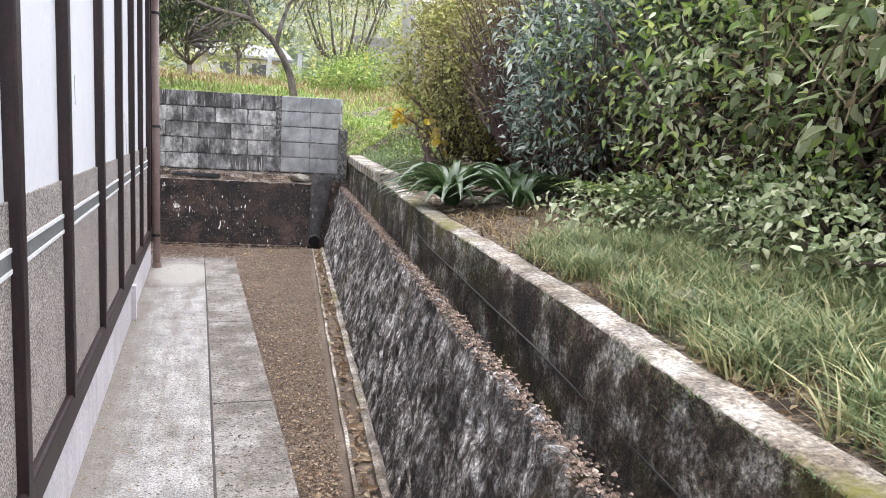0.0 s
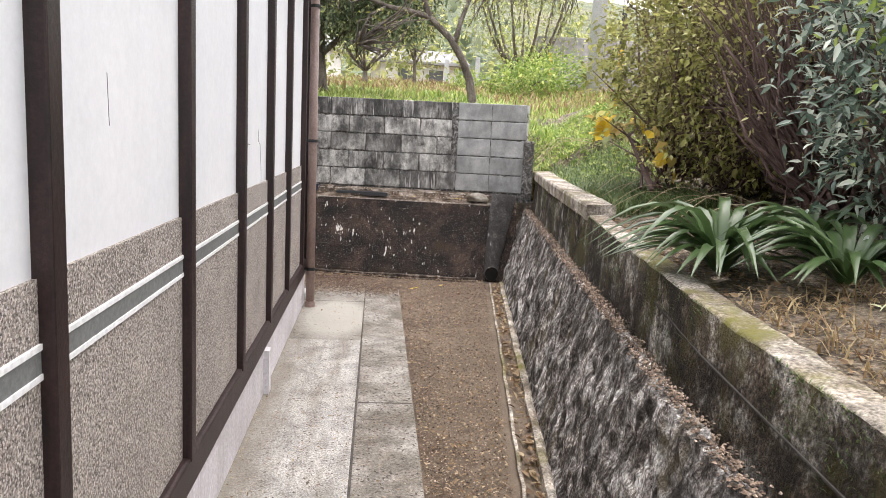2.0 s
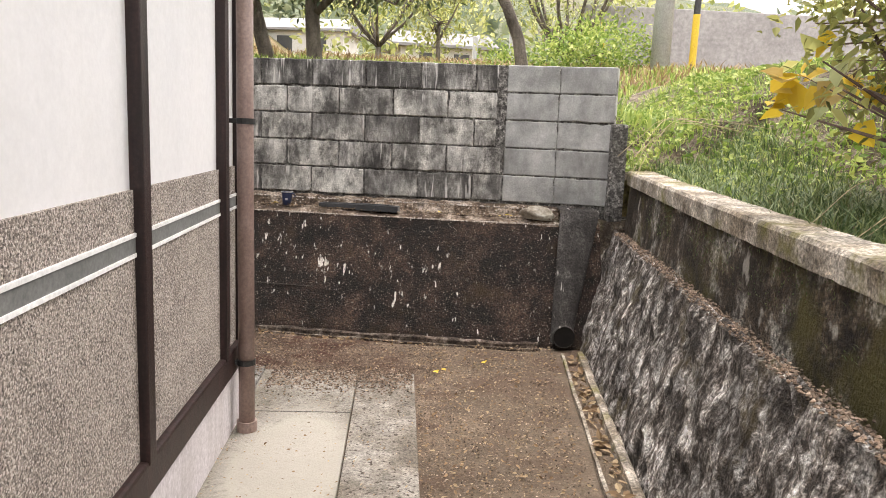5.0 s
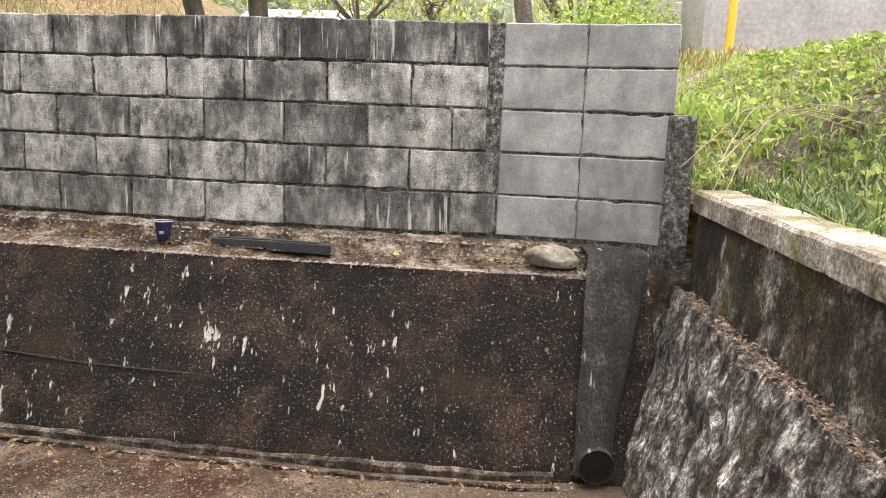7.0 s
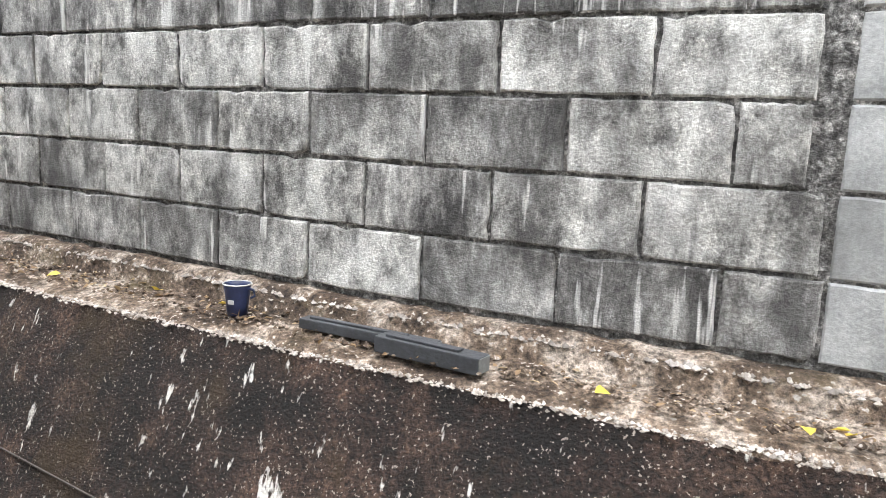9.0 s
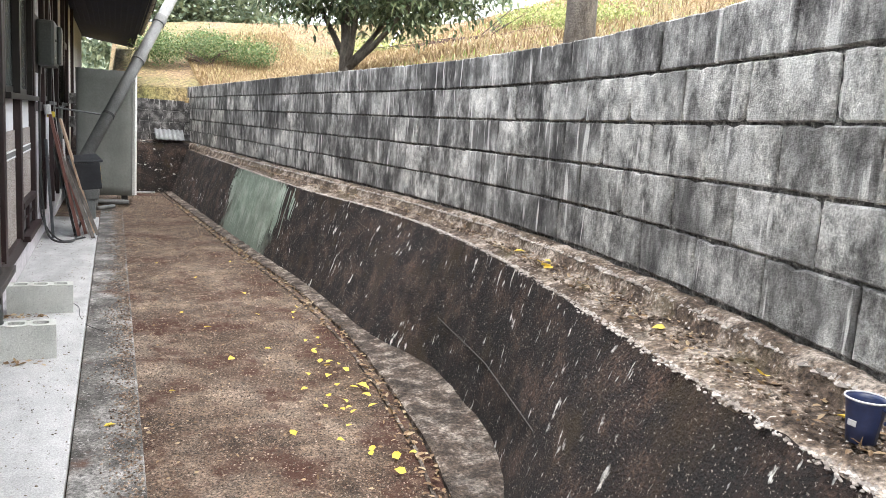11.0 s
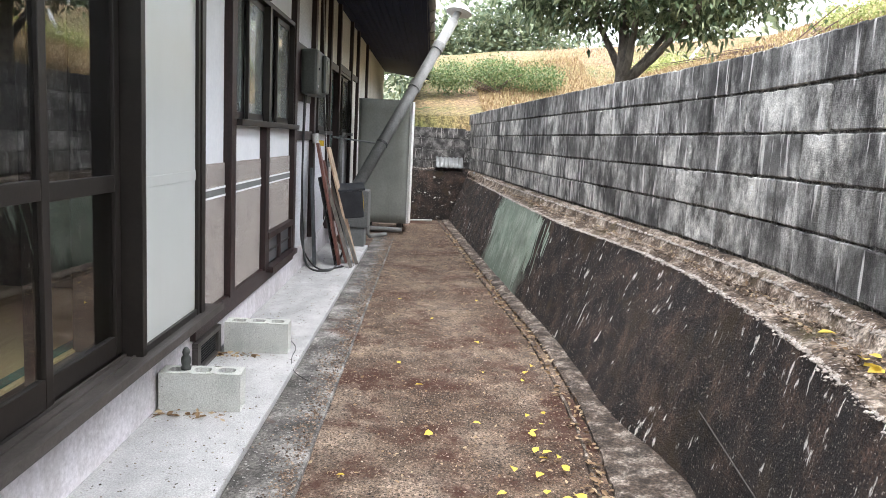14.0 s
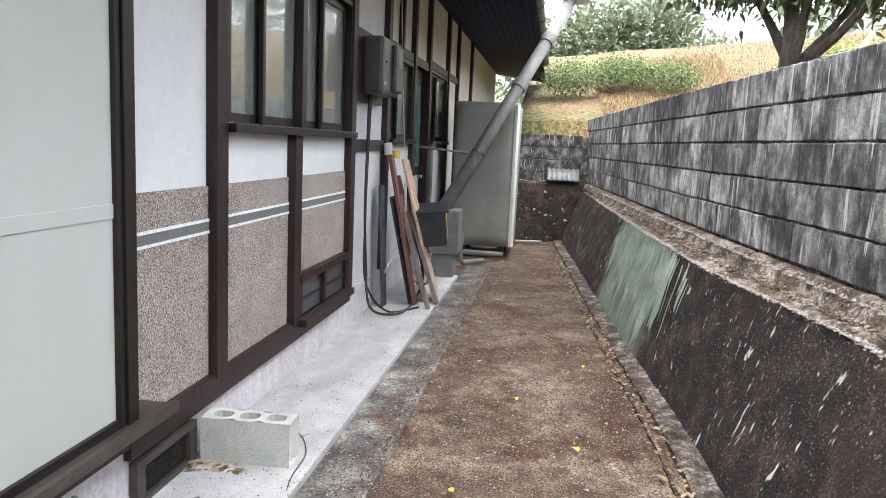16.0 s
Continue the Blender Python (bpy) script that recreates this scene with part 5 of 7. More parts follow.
part("side_pipe", tubed([(-10.2, 8.62, 0.62), (-10.5, 8.7, 0.62), (-10.56, 8.72, 0.58), (-10.56, 8.72, 0.1), (-10.62, 8.75, 0.06), (-10.9, 8.95, 0.06)], 0.03, 10), PVC, fl)
part("standpipe", tubed([(-10.75, FY + 0.05, 0.3), (-10.75, FY + 0.05, 1.35), (-10.8, FY + 0.1, 1.42)], 0.03, 10), PVC, fl)

# covered tank
tk = thing("covered_tank", "tall tank under a grey-green fabric cover with a pale edge", "tank")
rows_ = []
for k, z in enumerate(np.linspace(0.14, 1.95, 14)):
    row = []
    for i, (x, y) in enumerate([(x, 8.45) for x in np.linspace(-12.6, -11.62, 8)] + [(-11.6, y) for y in np.linspace(8.5, 9.2, 9)] + [(x, 9.24) for x in np.linspace(-11.65, -12.6, 8)]):
        w = 0.02 * noise.noise(Vector((x * 6, y * 6, z * 0.7)))
        row.append((x + w, y + w, z + 0.02 * (x + 11.6)))
    rows_.append(row)
part("cover", sweep(rows_, True), COVER, tk, "", True)
part("pale_edge", sweep([[(-11.6 + 0.006, 9.2, z), (-11.585, 9.235, z), (-11.63, 9.26, z), (-11.66, 9.262, z)] for z in np.linspace(0.15, 1.93, 8)]), FARWHITE, tk, "pale flap of the cover")
for x, y in ((-11.7, 8.6), (-11.7, 9.1), (-12.4, 8.6), (-12.4, 9.1)):
    part("foot", boxed((x - 0.04, y - 0.04, 0), (x + 0.04, y + 0.04, 0.15), 0.004), DARKMETAL, tk)
part("floor_pipe", tubed([(-11.45, 8.5, 0.07), (-11.45, 9.15, 0.06)], 0.035, 10), PVC, tk)

# corrugated sheets on the ledge
def corrugated(label, m, w, l):
    rows = [[(x, y, 0.012 * math.sin(x * 2 * math.pi / 0.076)) for y in (0, l)] for x in np.arange(0, w, 0.0127)]
    bm = sweep(rows)
    bmesh.ops.solidify(bm, geom=bm.faces, thickness=0.003)
    ob = part("corrugated_sheet", bm, ZINC, None, "", True)
    ob.matrix_world = m
    return tagged(ob, label, "metal sheet", "sheets on the ledge")


corrugated("grey corrugated sheet leaning on the end wall", pose(-13.85, 9.62, 0.93, 25, 0, 90) , 0.5, 0.4)
corrugated("small corrugated offcut on the ledge", pose(-12.1, 10.5, 0.88, 25, 0, 90), 0.26, 0.26)
corrugated("small corrugated offcut lying flat on the ledge", pose(-13.1, 10.22, 0.87, 3, 0, 75), 0.3, 0.25)
cable("pole", "thin pale pole lying at the yard's end", [(-13.2, 9.15, 0.03), (-13.3, 9.6, 0.03)], 0.015, HOSE, "pole")


# ---- plants ----
rng = np.random.default_rng(7)


def leaf_mesh(name, centers, dirs, sizes, width=0.45, fold=0.25, mat=None, droop=0.0, points=False):
    """Many leaves in one mesh: each a folded blade with six corners."""
    n = len(centers)
    d = dirs / np.linalg.norm(dirs, axis=1, keepdims=True)
    r = rng.normal(size=(n, 3))
    s = np.cross(d, r)
    s /= np.linalg.norm(s, axis=1, keepdims=True) + 1e-9
    flip = np.where(np.abs(s[:, 2]) > 0.75)[0]
    s[flip] = np.cross(d[flip], np.array([0.1, 0.2, 0.95]))
    s /= np.linalg.norm(s, axis=1, keepdims=True) + 1e-9
    u = np.cross(s, d)
    u *= np.sign(u[:, 2:3] + 1e-6)
    L = sizes[:, None]
    w = L * width / 2
    base = centers
    down = np.array([0, 0, 1]) * L * droop
    m1 = centers + d * L * 0.3 - down * 0.1
    m2 = centers + d * L * 0.66 - down * 0.4
    tip = centers + d * L - down
    up = u * w * fold
    verts = np.stack([base, m1 + s * w + up, m2 + s * w * 0.72 + up, tip, m2 - s * w * 0.72 + up, m1 - s * w + up, m1, m2], 1).reshape(-1, 3)
    i = np.arange(n) * 8
    faces = [f for q in ((0, 1, 6), (1, 2, 7, 6), (2, 3, 7), (3, 4, 7), (4, 5, 6, 7), (5, 0, 6)) for f in np.stack([i + k for k in q], 1).tolist()]
    me = bpy.data.meshes.new(name)
    me.from_pydata(verts.tolist(), [], faces)
    me.materials.append(mat)
    return me


def clumps(blobs, count, per, spread, shell=0.75):
    """Twig ends over the outsides of ellipsoids, each with a spray of leaf bases."""
    vol = np.array([b[3] * b[4] * b[5] for b in blobs]) ** 0.7
    pick = rng.choice(len(blobs), count, p=vol / vol.sum())
    B = np.array(blobs)[pick]
    v = rng.normal(size=(count, 3))
    v /= np.linalg.norm(v, axis=1, keepdims=True)
    rad = shell + (1 - shell) * rng.random((count, 1)) ** 0.5 + 0.12 * rng.normal(size=(count, 1))
    ends = B[:, :3] + v * B[:, 3:6] * rad
    c = np.repeat(ends, per, 0) + rng.normal(size=(count * per, 3)) * spread
    dirs = np.repeat(v, per, 0) * 0.6 + rng.normal(size=(count * per, 3)) * 0.7
    return ends, c, dirs


def shrub(name, label, blobs, root, count, per, size, mat, spread=0.06, width=0.45, twigs=60, droop=0.15, twig_mat=None, category="shrub", shell=0.72):
    """A bush: stems from the root to twig ends, and a crown of single leaves."""
    t = thing(name, label, category, Matrix.Translation(root))
    inv = np.array(root)
    ends, c, dirs = clumps(blobs, count, per, spread, shell)
    me = leaf_mesh("crown", c - inv, dirs, size * rng.uniform(0.6, 1.25, len(c)), width, 0.25, mat, droop)
    ob = new("crown", me)
    ob.parent = t
    if twigs:
        bm = bmesh.new()
        for e in ends[:twigs]:
            b = Vector((rng.normal() * 0.08, rng.normal() * 0.08, 0))
            e = Vector(e) - Vector(root)
            mid = b.lerp(e, 0.5) + Vector(rng.normal(size=3)) * 0.08
            r = 0.012 * (0.6 + rng.random())
            tube(bm, [b, mid, e], [r, r * 0.6, r * 0.2], 5)
        part("branchwork", bm, twig_mat or TWIG, t)["kind"] = "stuff"
    return t


def tree(name, label, root, stems, blobs, count, per, size, mat, spread=0.15, width=0.45, bark=BARK, twigs=40, droop=0.2, shell=0.6):
    """A tree: tapered trunk and limbs through points, twigs to the crown, and leaves."""
    t = thing(name, label, "tree", Matrix.Translation(root))
    R = Vector(root)
    bm = bmesh.new()
    for pts, r0, r1 in stems:
        line = curve_pts([Vector(p) - R for p in pts], 0.25)
        n = len(line)
        line = [rough(p, 0.03, 2.0) for p in line]
        tube(bm, line, [r0 + (r1 - r0) * k / (n - 1) for k in range(n)], 9)
    ends, c, dirs = clumps(blobs, count, per, spread, shell)
    tips = [Vector(s[0][-1]) - R for s in stems]
    for e in ends[:twigs]:
        e = Vector(e) - R
        s = min(tips, key=lambda q: (q - e).length)
        tube(bm, [s, s.lerp(e, 0.5) + Vector(rng.normal(size=3)) * 0.1, e], [0.02, 0.012, 0.004], 5)
    part("trunk", bm, bark, t, "", True)
    me = leaf_mesh("crown", c - np.array(root), dirs, size * rng.uniform(0.6, 1.25, len(c)), width, 0.25, mat, droop)
    ob = new("crown", me)
    ob.parent = t
    return t


def blades(name, label, pts, height, mat, width=0.006, lean=0.5, category="grass"):
    """Grass: bent blades of three pieces, as one object."""
    pts = np.asarray(pts)
    n = len(pts)
    h = height * rng.uniform(0.45, 1.2, (n, 1))
    a = rng.uniform(0, 2 * math.pi, n)
    out = np.stack([np.cos(a), np.sin(a), np.zeros(n)], 1) * lean * rng.uniform(0.2, 1.3, (n, 1))
    side = np.stack([-np.sin(a), np.cos(a), np.zeros(n)], 1) * width * rng.uniform(0.6, 1.4, (n, 1))
    z = np.array([[0, 0, 1.0]])
    p1 = pts + z * h * 0.55 + out * h * 0.3
    p2 = pts + z * h * 0.85 + out * h * 1.0
    verts = np.stack([pts - side, pts + side, p1 + side * 0.8, p1 - side * 0.8, p2], 1).reshape(-1, 3)
    i = np.arange(n) * 5
    me = bpy.data.meshes.new(name)
    me.from_pydata(verts.tolist(), [], np.stack([i, i + 1, i + 2, i + 3], 1).tolist() + np.stack([i + 3, i + 2, i + 4], 1).tolist())
    me.materials.append(mat)
    return tagged(new(name, me), label, category, "", "stuff")


def bank_z(x, y):
    u = x - bank_edge(y)
    z = right_z(y) - 0.02 + 0.12 * min(u, 1.2) + 0.42 * max(0, u - 1.2) - 0.16 * max(0, u - 4)
    far = smooth01((y - 8.2) / 2)
    z = z * (1 - far) + (right_z(y) + 0.05 * smooth01(u * 5) + 0.6 * max(0, min(u, 1.7) - 0.25) - 0.05 * max(0, u - 2)) * far
    return z + smooth01((y - 10.4) / 1.5) * max(0, land(x, y) - z)


def on_bank(n, y0, y1, u0, u1):
    y = rng.uniform(y0, y1, n)
    u = u0 + (u1 - u0) * rng.random(n) ** 1.2
    x = np.array([bank_edge(q) for q in y]) + u
    return np.stack([x, y, [bank_z(a, b) for a, b in zip(x, y)]], 1)


# bank: twiggy browning shrub, glossy shrubs, climbers
shrub("azalea_shrub", "large twiggy shrub with small yellow-green and browning leaves", [(2.75, 6.9, 1.95, 0.75, 0.95, 0.75), (3.1, 6.2, 2.5, 0.9, 0.9, 0.8), (2.7, 7.5, 2.4, 0.7, 0.7, 0.7), (3.4, 7.2, 2.9, 0.9, 1.0, 0.8)], (2.75, 6.9, 1.25), 5200, 8, 0.04, L_BROWN, 0.05, 0.5, 260)
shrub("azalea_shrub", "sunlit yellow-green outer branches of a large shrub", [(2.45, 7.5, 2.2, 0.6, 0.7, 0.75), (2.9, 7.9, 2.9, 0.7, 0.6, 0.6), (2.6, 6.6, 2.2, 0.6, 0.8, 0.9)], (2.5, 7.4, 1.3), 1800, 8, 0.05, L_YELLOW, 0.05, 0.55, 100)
shrub("twig_shrub", "dense reddish bare twigs of a thicket", [(2.6, 5.7, 1.9, 0.5, 0.6, 0.6), (2.8, 5.3, 2.4, 0.6, 0.6, 0.7), (2.5, 6.1, 2.3, 0.5, 0.6, 0.7)], (2.7, 5.6, 1.2), 900, 3, 0.035, L_BROWN, 0.06, 0.4, 850)
shrub("broadleaf_shrub", "dark blue-green evergreen shrub with pointed leaves", [(2.45, 4.55, 1.75, 0.5, 0.55, 0.6), (2.9, 4.2, 2.2, 0.7, 0.7, 0.7), (2.6, 5.0, 2.2, 0.5, 0.5, 0.6)], (2.5, 4.5, 1.15), 2100, 7, 0.062, L_BLUE, 0.08, 0.36, 160)
shrub("broadleaf_shrub", "dark glossy evergreen shrub on the bank", [(3.2, 3.4, 2.1, 0.8, 0.8, 0.8), (3.4, 2.6, 2.4, 0.8, 0.9, 0.9), (3.0, 3.8, 2.7, 0.8, 0.7, 0.6)], (3.1, 3.2, 1.3), 1600, 7, 0.08, L_DARK, 0.08, 0.45, 60)
shrub("climber", "tangle of mid-green climbing leaves over the bank", [(2.7, 3.3, 1.75, 0.5, 0.7, 0.45), (2.75, 2.5, 1.75, 0.5, 0.6, 0.4), (2.8, 1.9, 2.0, 0.5, 0.7, 0.6), (2.85, 2.8, 2.5, 0.6, 0.7, 0.5), (2.8, 1.6, 2.7, 0.5, 0.8, 0.5), (2.7, 3.6, 2.4, 0.4, 0.5, 0.5)], (2.8, 2.6, 1.2), 2900, 6, 0.062, L_MID, 0.1, 0.42, 110)
shrub("ground_cover", "low broad-leaved weeds at the thicket's foot", [(2.25, 3.0, 1.2, 0.35, 0.6, 0.14), (2.3, 2.2, 1.18, 0.4, 0.6, 0.16), (2.15, 1.6, 1.15, 0.4, 0.4, 0.12), (2.5, 1.5, 1.3, 0.4, 0.5, 0.2), (2.0, 3.4, 1.12, 0.3, 0.4, 0.1), (2.6, 2.6, 1.3, 0.3, 0.6, 0.2)], (2.25, 2.2, 1.05), 1300, 5, 0.045, L_MID, 0.05, 0.55, 24)
# added backing foliage, dark-leaved for the shade deep in the thicket
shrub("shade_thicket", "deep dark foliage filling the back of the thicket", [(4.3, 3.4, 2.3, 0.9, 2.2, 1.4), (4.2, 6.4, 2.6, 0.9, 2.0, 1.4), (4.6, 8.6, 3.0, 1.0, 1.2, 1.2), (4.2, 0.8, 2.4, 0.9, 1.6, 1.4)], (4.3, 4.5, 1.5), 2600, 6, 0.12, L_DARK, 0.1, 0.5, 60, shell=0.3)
shrub("vine", "large pale maple-shaped vine leaves hanging over the bank", [(2.7, 2.75, 2.25, 0.25, 0.35, 0.2), (2.35, 8.0, 1.95, 0.25, 0.35, 0.3)], (2.7, 2.8, 1.4), 26, 3, 0.13, L_LIME, 0.08, 0.9, 20)
shrub("vine", "bright yellow autumn vine leaves", [(2.12, 6.85, 1.55, 0.14, 0.2, 0.12), (2.3, 8.3, 1.7, 0.2, 0.3, 0.2)], (2.15, 6.9, 1.2), 14, 3, 0.13, L_GOLD, 0.05, 0.9, 8)
# light on the thicket's face is put into these paler leaves
shrub("climber", "leaves over the thicket's face, coloured pale as if sunlit", [(2.55, 3.2, 2.0, 0.5, 0.9, 0.8), (2.6, 2.1, 2.1, 0.5, 0.9, 0.8), (2.55, 4.3, 2.2, 0.5, 0.6, 0.8)], (2.7, 3.0, 1.2), 1100, 6, 0.06, L_LIGHT, 0.12, 0.42, 120, shell=0.95)
shrub("climber", "dry curled brown leaves caught in the thicket", [(2.6, 4.2, 1.7, 0.5, 0.7, 0.5), (2.6, 5.2, 1.8, 0.4, 0.5, 0.5), (2.6, 2.4, 1.9, 0.5, 1.2, 0.8)], (2.7, 3.8, 1.2), 260, 4, 0.06, L_DRY, 0.08, 0.4, 60, shell=0.85)
shrub("climber", "broad pale green leaves spilling forward from the thicket", [(2.4, 1.9, 2.1, 0.35, 0.5, 0.45), (2.45, 2.6, 1.75, 0.3, 0.5, 0.3), (2.35, 1.3, 1.8, 0.35, 0.4, 0.4)], (2.6, 2.0, 1.15), 170, 4, 0.11, L_MID, 0.1, 0.6, 40, shell=0.8)
# pale arching stems
for k in range(40):
    y = 0.9 + 0.06 * k + rng.normal() * 0.15
    top = 1.9 + 0.6 * rng.random()
    p = [(3.0, y + rng.normal() * 0.3, 1.5), (2.75, y - 0.1, top + 0.1), (2.45 - 0.1 * rng.random(), y - 0.25 + rng.normal() * 0.12, top), (2.2 + 0.15 * rng.random(), y - 0.35 + rng.normal() * 0.2, top - 0.25 - 0.4 * rng.random())]
    cable("dry_stem", "pale dry arching stem over the bank", p, 0.005, DRYSTEM, "stem")
for k in range(14):
    y = 5.0 + 0.2 * k + rng.normal() * 0.1
    x = right_wall(y) + 0.4 + 0.3 * rng.random()
    p = [(x + 0.4, y, bank_z(x + 0.4, y)), (x, y + 0.05, bank_z(x, y) + 0.1 + 0.1 * rng.random()), (x - 0.35, y - 0.1, bank_z(x, y) + 0.02)]
    cable("dry_stem", "pale dry stem lying at the wall's edge", p, 0.002, DRYSTEM, "stem")

for k in range(5):
    y = 9.7 + 0.1 * k + rng.normal() * 0.05
    reach, lift = rng.uniform(0.3, 0.8), rng.uniform(0.0, 0.12)
    p = [(2.1 + reach, y + rng.normal() * 0.2, 1.4 + lift), (2.2, y + rng.normal() * 0.1, 1.45 + lift), (1.98, y - 0.1, 1.36 + lift * 0.5), (1.8, y - 0.2 - rng.random() * 0.2, 1.2 + rng.normal() * 0.06)]
    cable("dry_stem", "pale dry stem trailing over the wall's corner", p, 0.0022, DRYSTEM, "stem")

# strap-leaved plants
def strap_plant(label, root, n, length, seed):
    r = random.Random(seed)
    t = thing("strap_plant", label, "plant", Matrix.Translation(root), "strap-leaved plants on the wall")
    for k in range(n):
        a = r.uniform(0, 2 * math.pi)
        L = length * r.uniform(0.65, 1.15)
        up = r.uniform(0.5, 1.25)
        d = Vector((math.cos(a), math.sin(a), 0))
        s = Vector((-d.y, d.x, 0))
        rows = []
        for i in range(8):
            f = i / 7
            p = d * (0.03 + L * f * (0.55 + 0.45 * f)) + Vector((0, 0, L * up * (1.5 * f - 1.35 * f * f)))
            w = 0.024 * math.sin(math.pi * min(1, 0.12 + 0.9 * f)) * (1 if f < 0.95 else 0.3)
            rows.append([p - s * w + Vector((0, 0, w * 0.5)), p, p + s * w + Vector((0, 0, w * 0.5))])
        part("leaf", sweep(rows), L_STRAP, t, "", True)
    return t


strap_plant("clump of long arching strap leaves at the wall's edge", (1.55, 4.6, 1.03), 60, 0.5, 1)
strap_plant("clump of long arching strap leaves at the wall's edge", (1.85, 4.25, 1.06), 40, 0.42, 2)
strap_plant("clump of arching strap leaves under the shrubs", (2.0, 4.75, 1.12), 18, 0.36, 3)


def fern(root, n, length, seed):
    r = random.Random(seed)
    t = thing("fern", "yellowing fern with spreading fronds on the bank", "fern", Matrix.Translation(root))
    for k in range(n):
        a = r.uniform(2.2, 5.0)
        L = length * r.uniform(0.7, 1.1)
        d = Vector((math.cos(a), math.sin(a), 0))
        bm = bmesh.new()
        s = Vector((-d.y, d.x, 0))
        for i in range(1, 20):
            f = i / 20
            p = d * L * f + Vector((0, 0, L * (0.75 * f - 0.7 * f * f)))
            w = L * 0.3 * math.sin(math.pi * (0.15 + 0.85 * f)) * (1 - 0.4 * f)
            for sg in (-1, 1):
                q = p + s * sg * w + d * w * 0.35 - Vector((0, 0, w * 0.2))
                vv = [bm.verts.new(c) for c in (p - d * L * 0.012, p.lerp(q, 0.5) - d * L * 0.014, q, p.lerp(q, 0.5) + d * L * 0.016, p + d * L * 0.012)]
                bm.faces.new(vv)
        part("frond", bm, L_LIGHT, t)
    return t


fern((2.2, 3.6, 1.16), 9, 0.55, 5)

# grass, weeds and litter on the bank
tufts = on_bank(330, 0.2, 3.2, 0.1, 1.35)
p = tufts[rng.integers(0, len(tufts), 26000)] + rng.normal(size=(26000, 3)) * [0.04, 0.04, 0]
p[:, 2] = [bank_z(max(a, bank_edge(b)), b) for a, b in zip(p[:, 0], p[:, 1])]
blades("grass_bank", "tufts of long soft grass along the wall top", p, 0.11, L_BANK, 0.0032, 1.5)
blades("straw_bank", "pale dead blades among the bank grass", on_bank(5200, 0.2, 4.2, 0.05, 1.7), 0.07, L_STRAW, 0.0025, 2.2)
blades("grass_bank_far", "tufts of fresh green grass behind the wall cap", np.concatenate([on_bank(5000, 6.4, 10.2, 0.05, 0.8), on_bank(4500, 6.3, 7.6, 0.35, 0.75)]), 0.14, L_GRASS, 0.0035, 1.0)
blades("grass_mound", "bright green grass on the mound", on_bank(16000, 8.6, 13.5, 0.15, 3.5), 0.075, L_LIGHT, 0.0045, 1.3)
p = on_bank(5200, 0.3, 8.5, 0.0, 1.5)
me = leaf_mesh("leaf_litter", p + [0, 0, 0.012], rng.normal(size=(len(p), 3)) * [1, 1, 0.15], rng.uniform(0.015, 0.042, len(p)), 0.5, 0.3, L_DRY)
tagged(new("leaf_litter", me), "dry brown leaf litter on the bank", "leaf litter", "", "stuff")
p = on_bank(5200, 8.4, 13, 0.1, 3.0)
me = leaf_mesh("mound_weeds", p + [0, 0, 0.04], rng.normal(size=(len(p), 3)) * [1, 1, 0.4], rng.uniform(0.025, 0.075, len(p)), 0.7, 0.3, L_LIGHT)
tagged(new("mound_weeds", me), "leafy weeds among the grass of the mound", "weeds", "", "stuff")
for k, (x, y, s) in enumerate(((1.55, 2.1, 0.07), (1.95, 2.35, 0.05), (1.7, 1.7, 0.04))):
    bm = bmesh.new()
    bmesh.ops.create_icosphere(bm, subdivisions=3, radius=1)
    for v in bm.verts:
        v.co = Vector((v.co.x * 1.5, v.co.y, v.co.z * 0.5)) * s * (1 + 0.3 * noise.noise(v.co * 1.5 + Vector((k, 0, 0))))
    ob = part("stone", bm, BOULDER, None, "", True)
    ob.matrix_world = pose(x, y, bank_z(x, y) + s * 0.25, 0, 0, 40 * k)
    tagged(ob, "pale weathered stone lying in the grass", "stone", "stones on the bank")

# fallen leaves
me_leaf = leaf_mesh("fallen_leaf", np.array([[0, 0, 0.004]]), np.array([[1, 0.1, 0.05]]), np.array([1.0]), 0.75, 0.35, L_GOLD)
spots = [(-2.9, 10.02), (-3.1, 10.04), (-3.3, 10.06), (-3.5, 10.07), (-3.0, 9.93), (-3.7, 10.1), (-3.9, 10.1), (-4.2, 10.1), (-2.75, 9.95), (-3.3, 9.9), (-4.05, 9.8), (-3.9, 9.6), (-4.6, 9.5), (-5.0, 9.4), (-3.4, 9.2), (-5.6, 9.9),
         (-6.2, 9.6), (-3.2, 8.55), (-3.0, 8.9), (-2.7, 9.7), (-7.0, 10.0), (-4.9, 9.9), (-6.9, 9.3), (-3.55, 9.95), (-3.15, 9.98), (-2.95, 10.0), (-3.65, 10.08), (-2.6, 9.9), (-1.9, 9.9), (-1.5, 9.8), (0.55, 9.0), (0.6, 9.05), (0.85, 9.2)]
spots += [(x, along(DRAIN_LINE, x) - rng.uniform(0.16, 0.42)) for x in rng.uniform(-5.2, -1.9, 20)]
for k, (x, y) in enumerate(spots):
    ob = new("fallen_leaf", me_leaf)
    ob.matrix_world = pose(x, y, 0.004, rng.uniform(-12, 12), rng.uniform(-12, 12), rng.uniform(0, 360)) @ Matrix.Scale(rng.uniform(0.032, 0.058), 4)
    tagged(ob, "yellow fallen leaf lying on the gravel", "leaf", "fallen leaves on the ground")
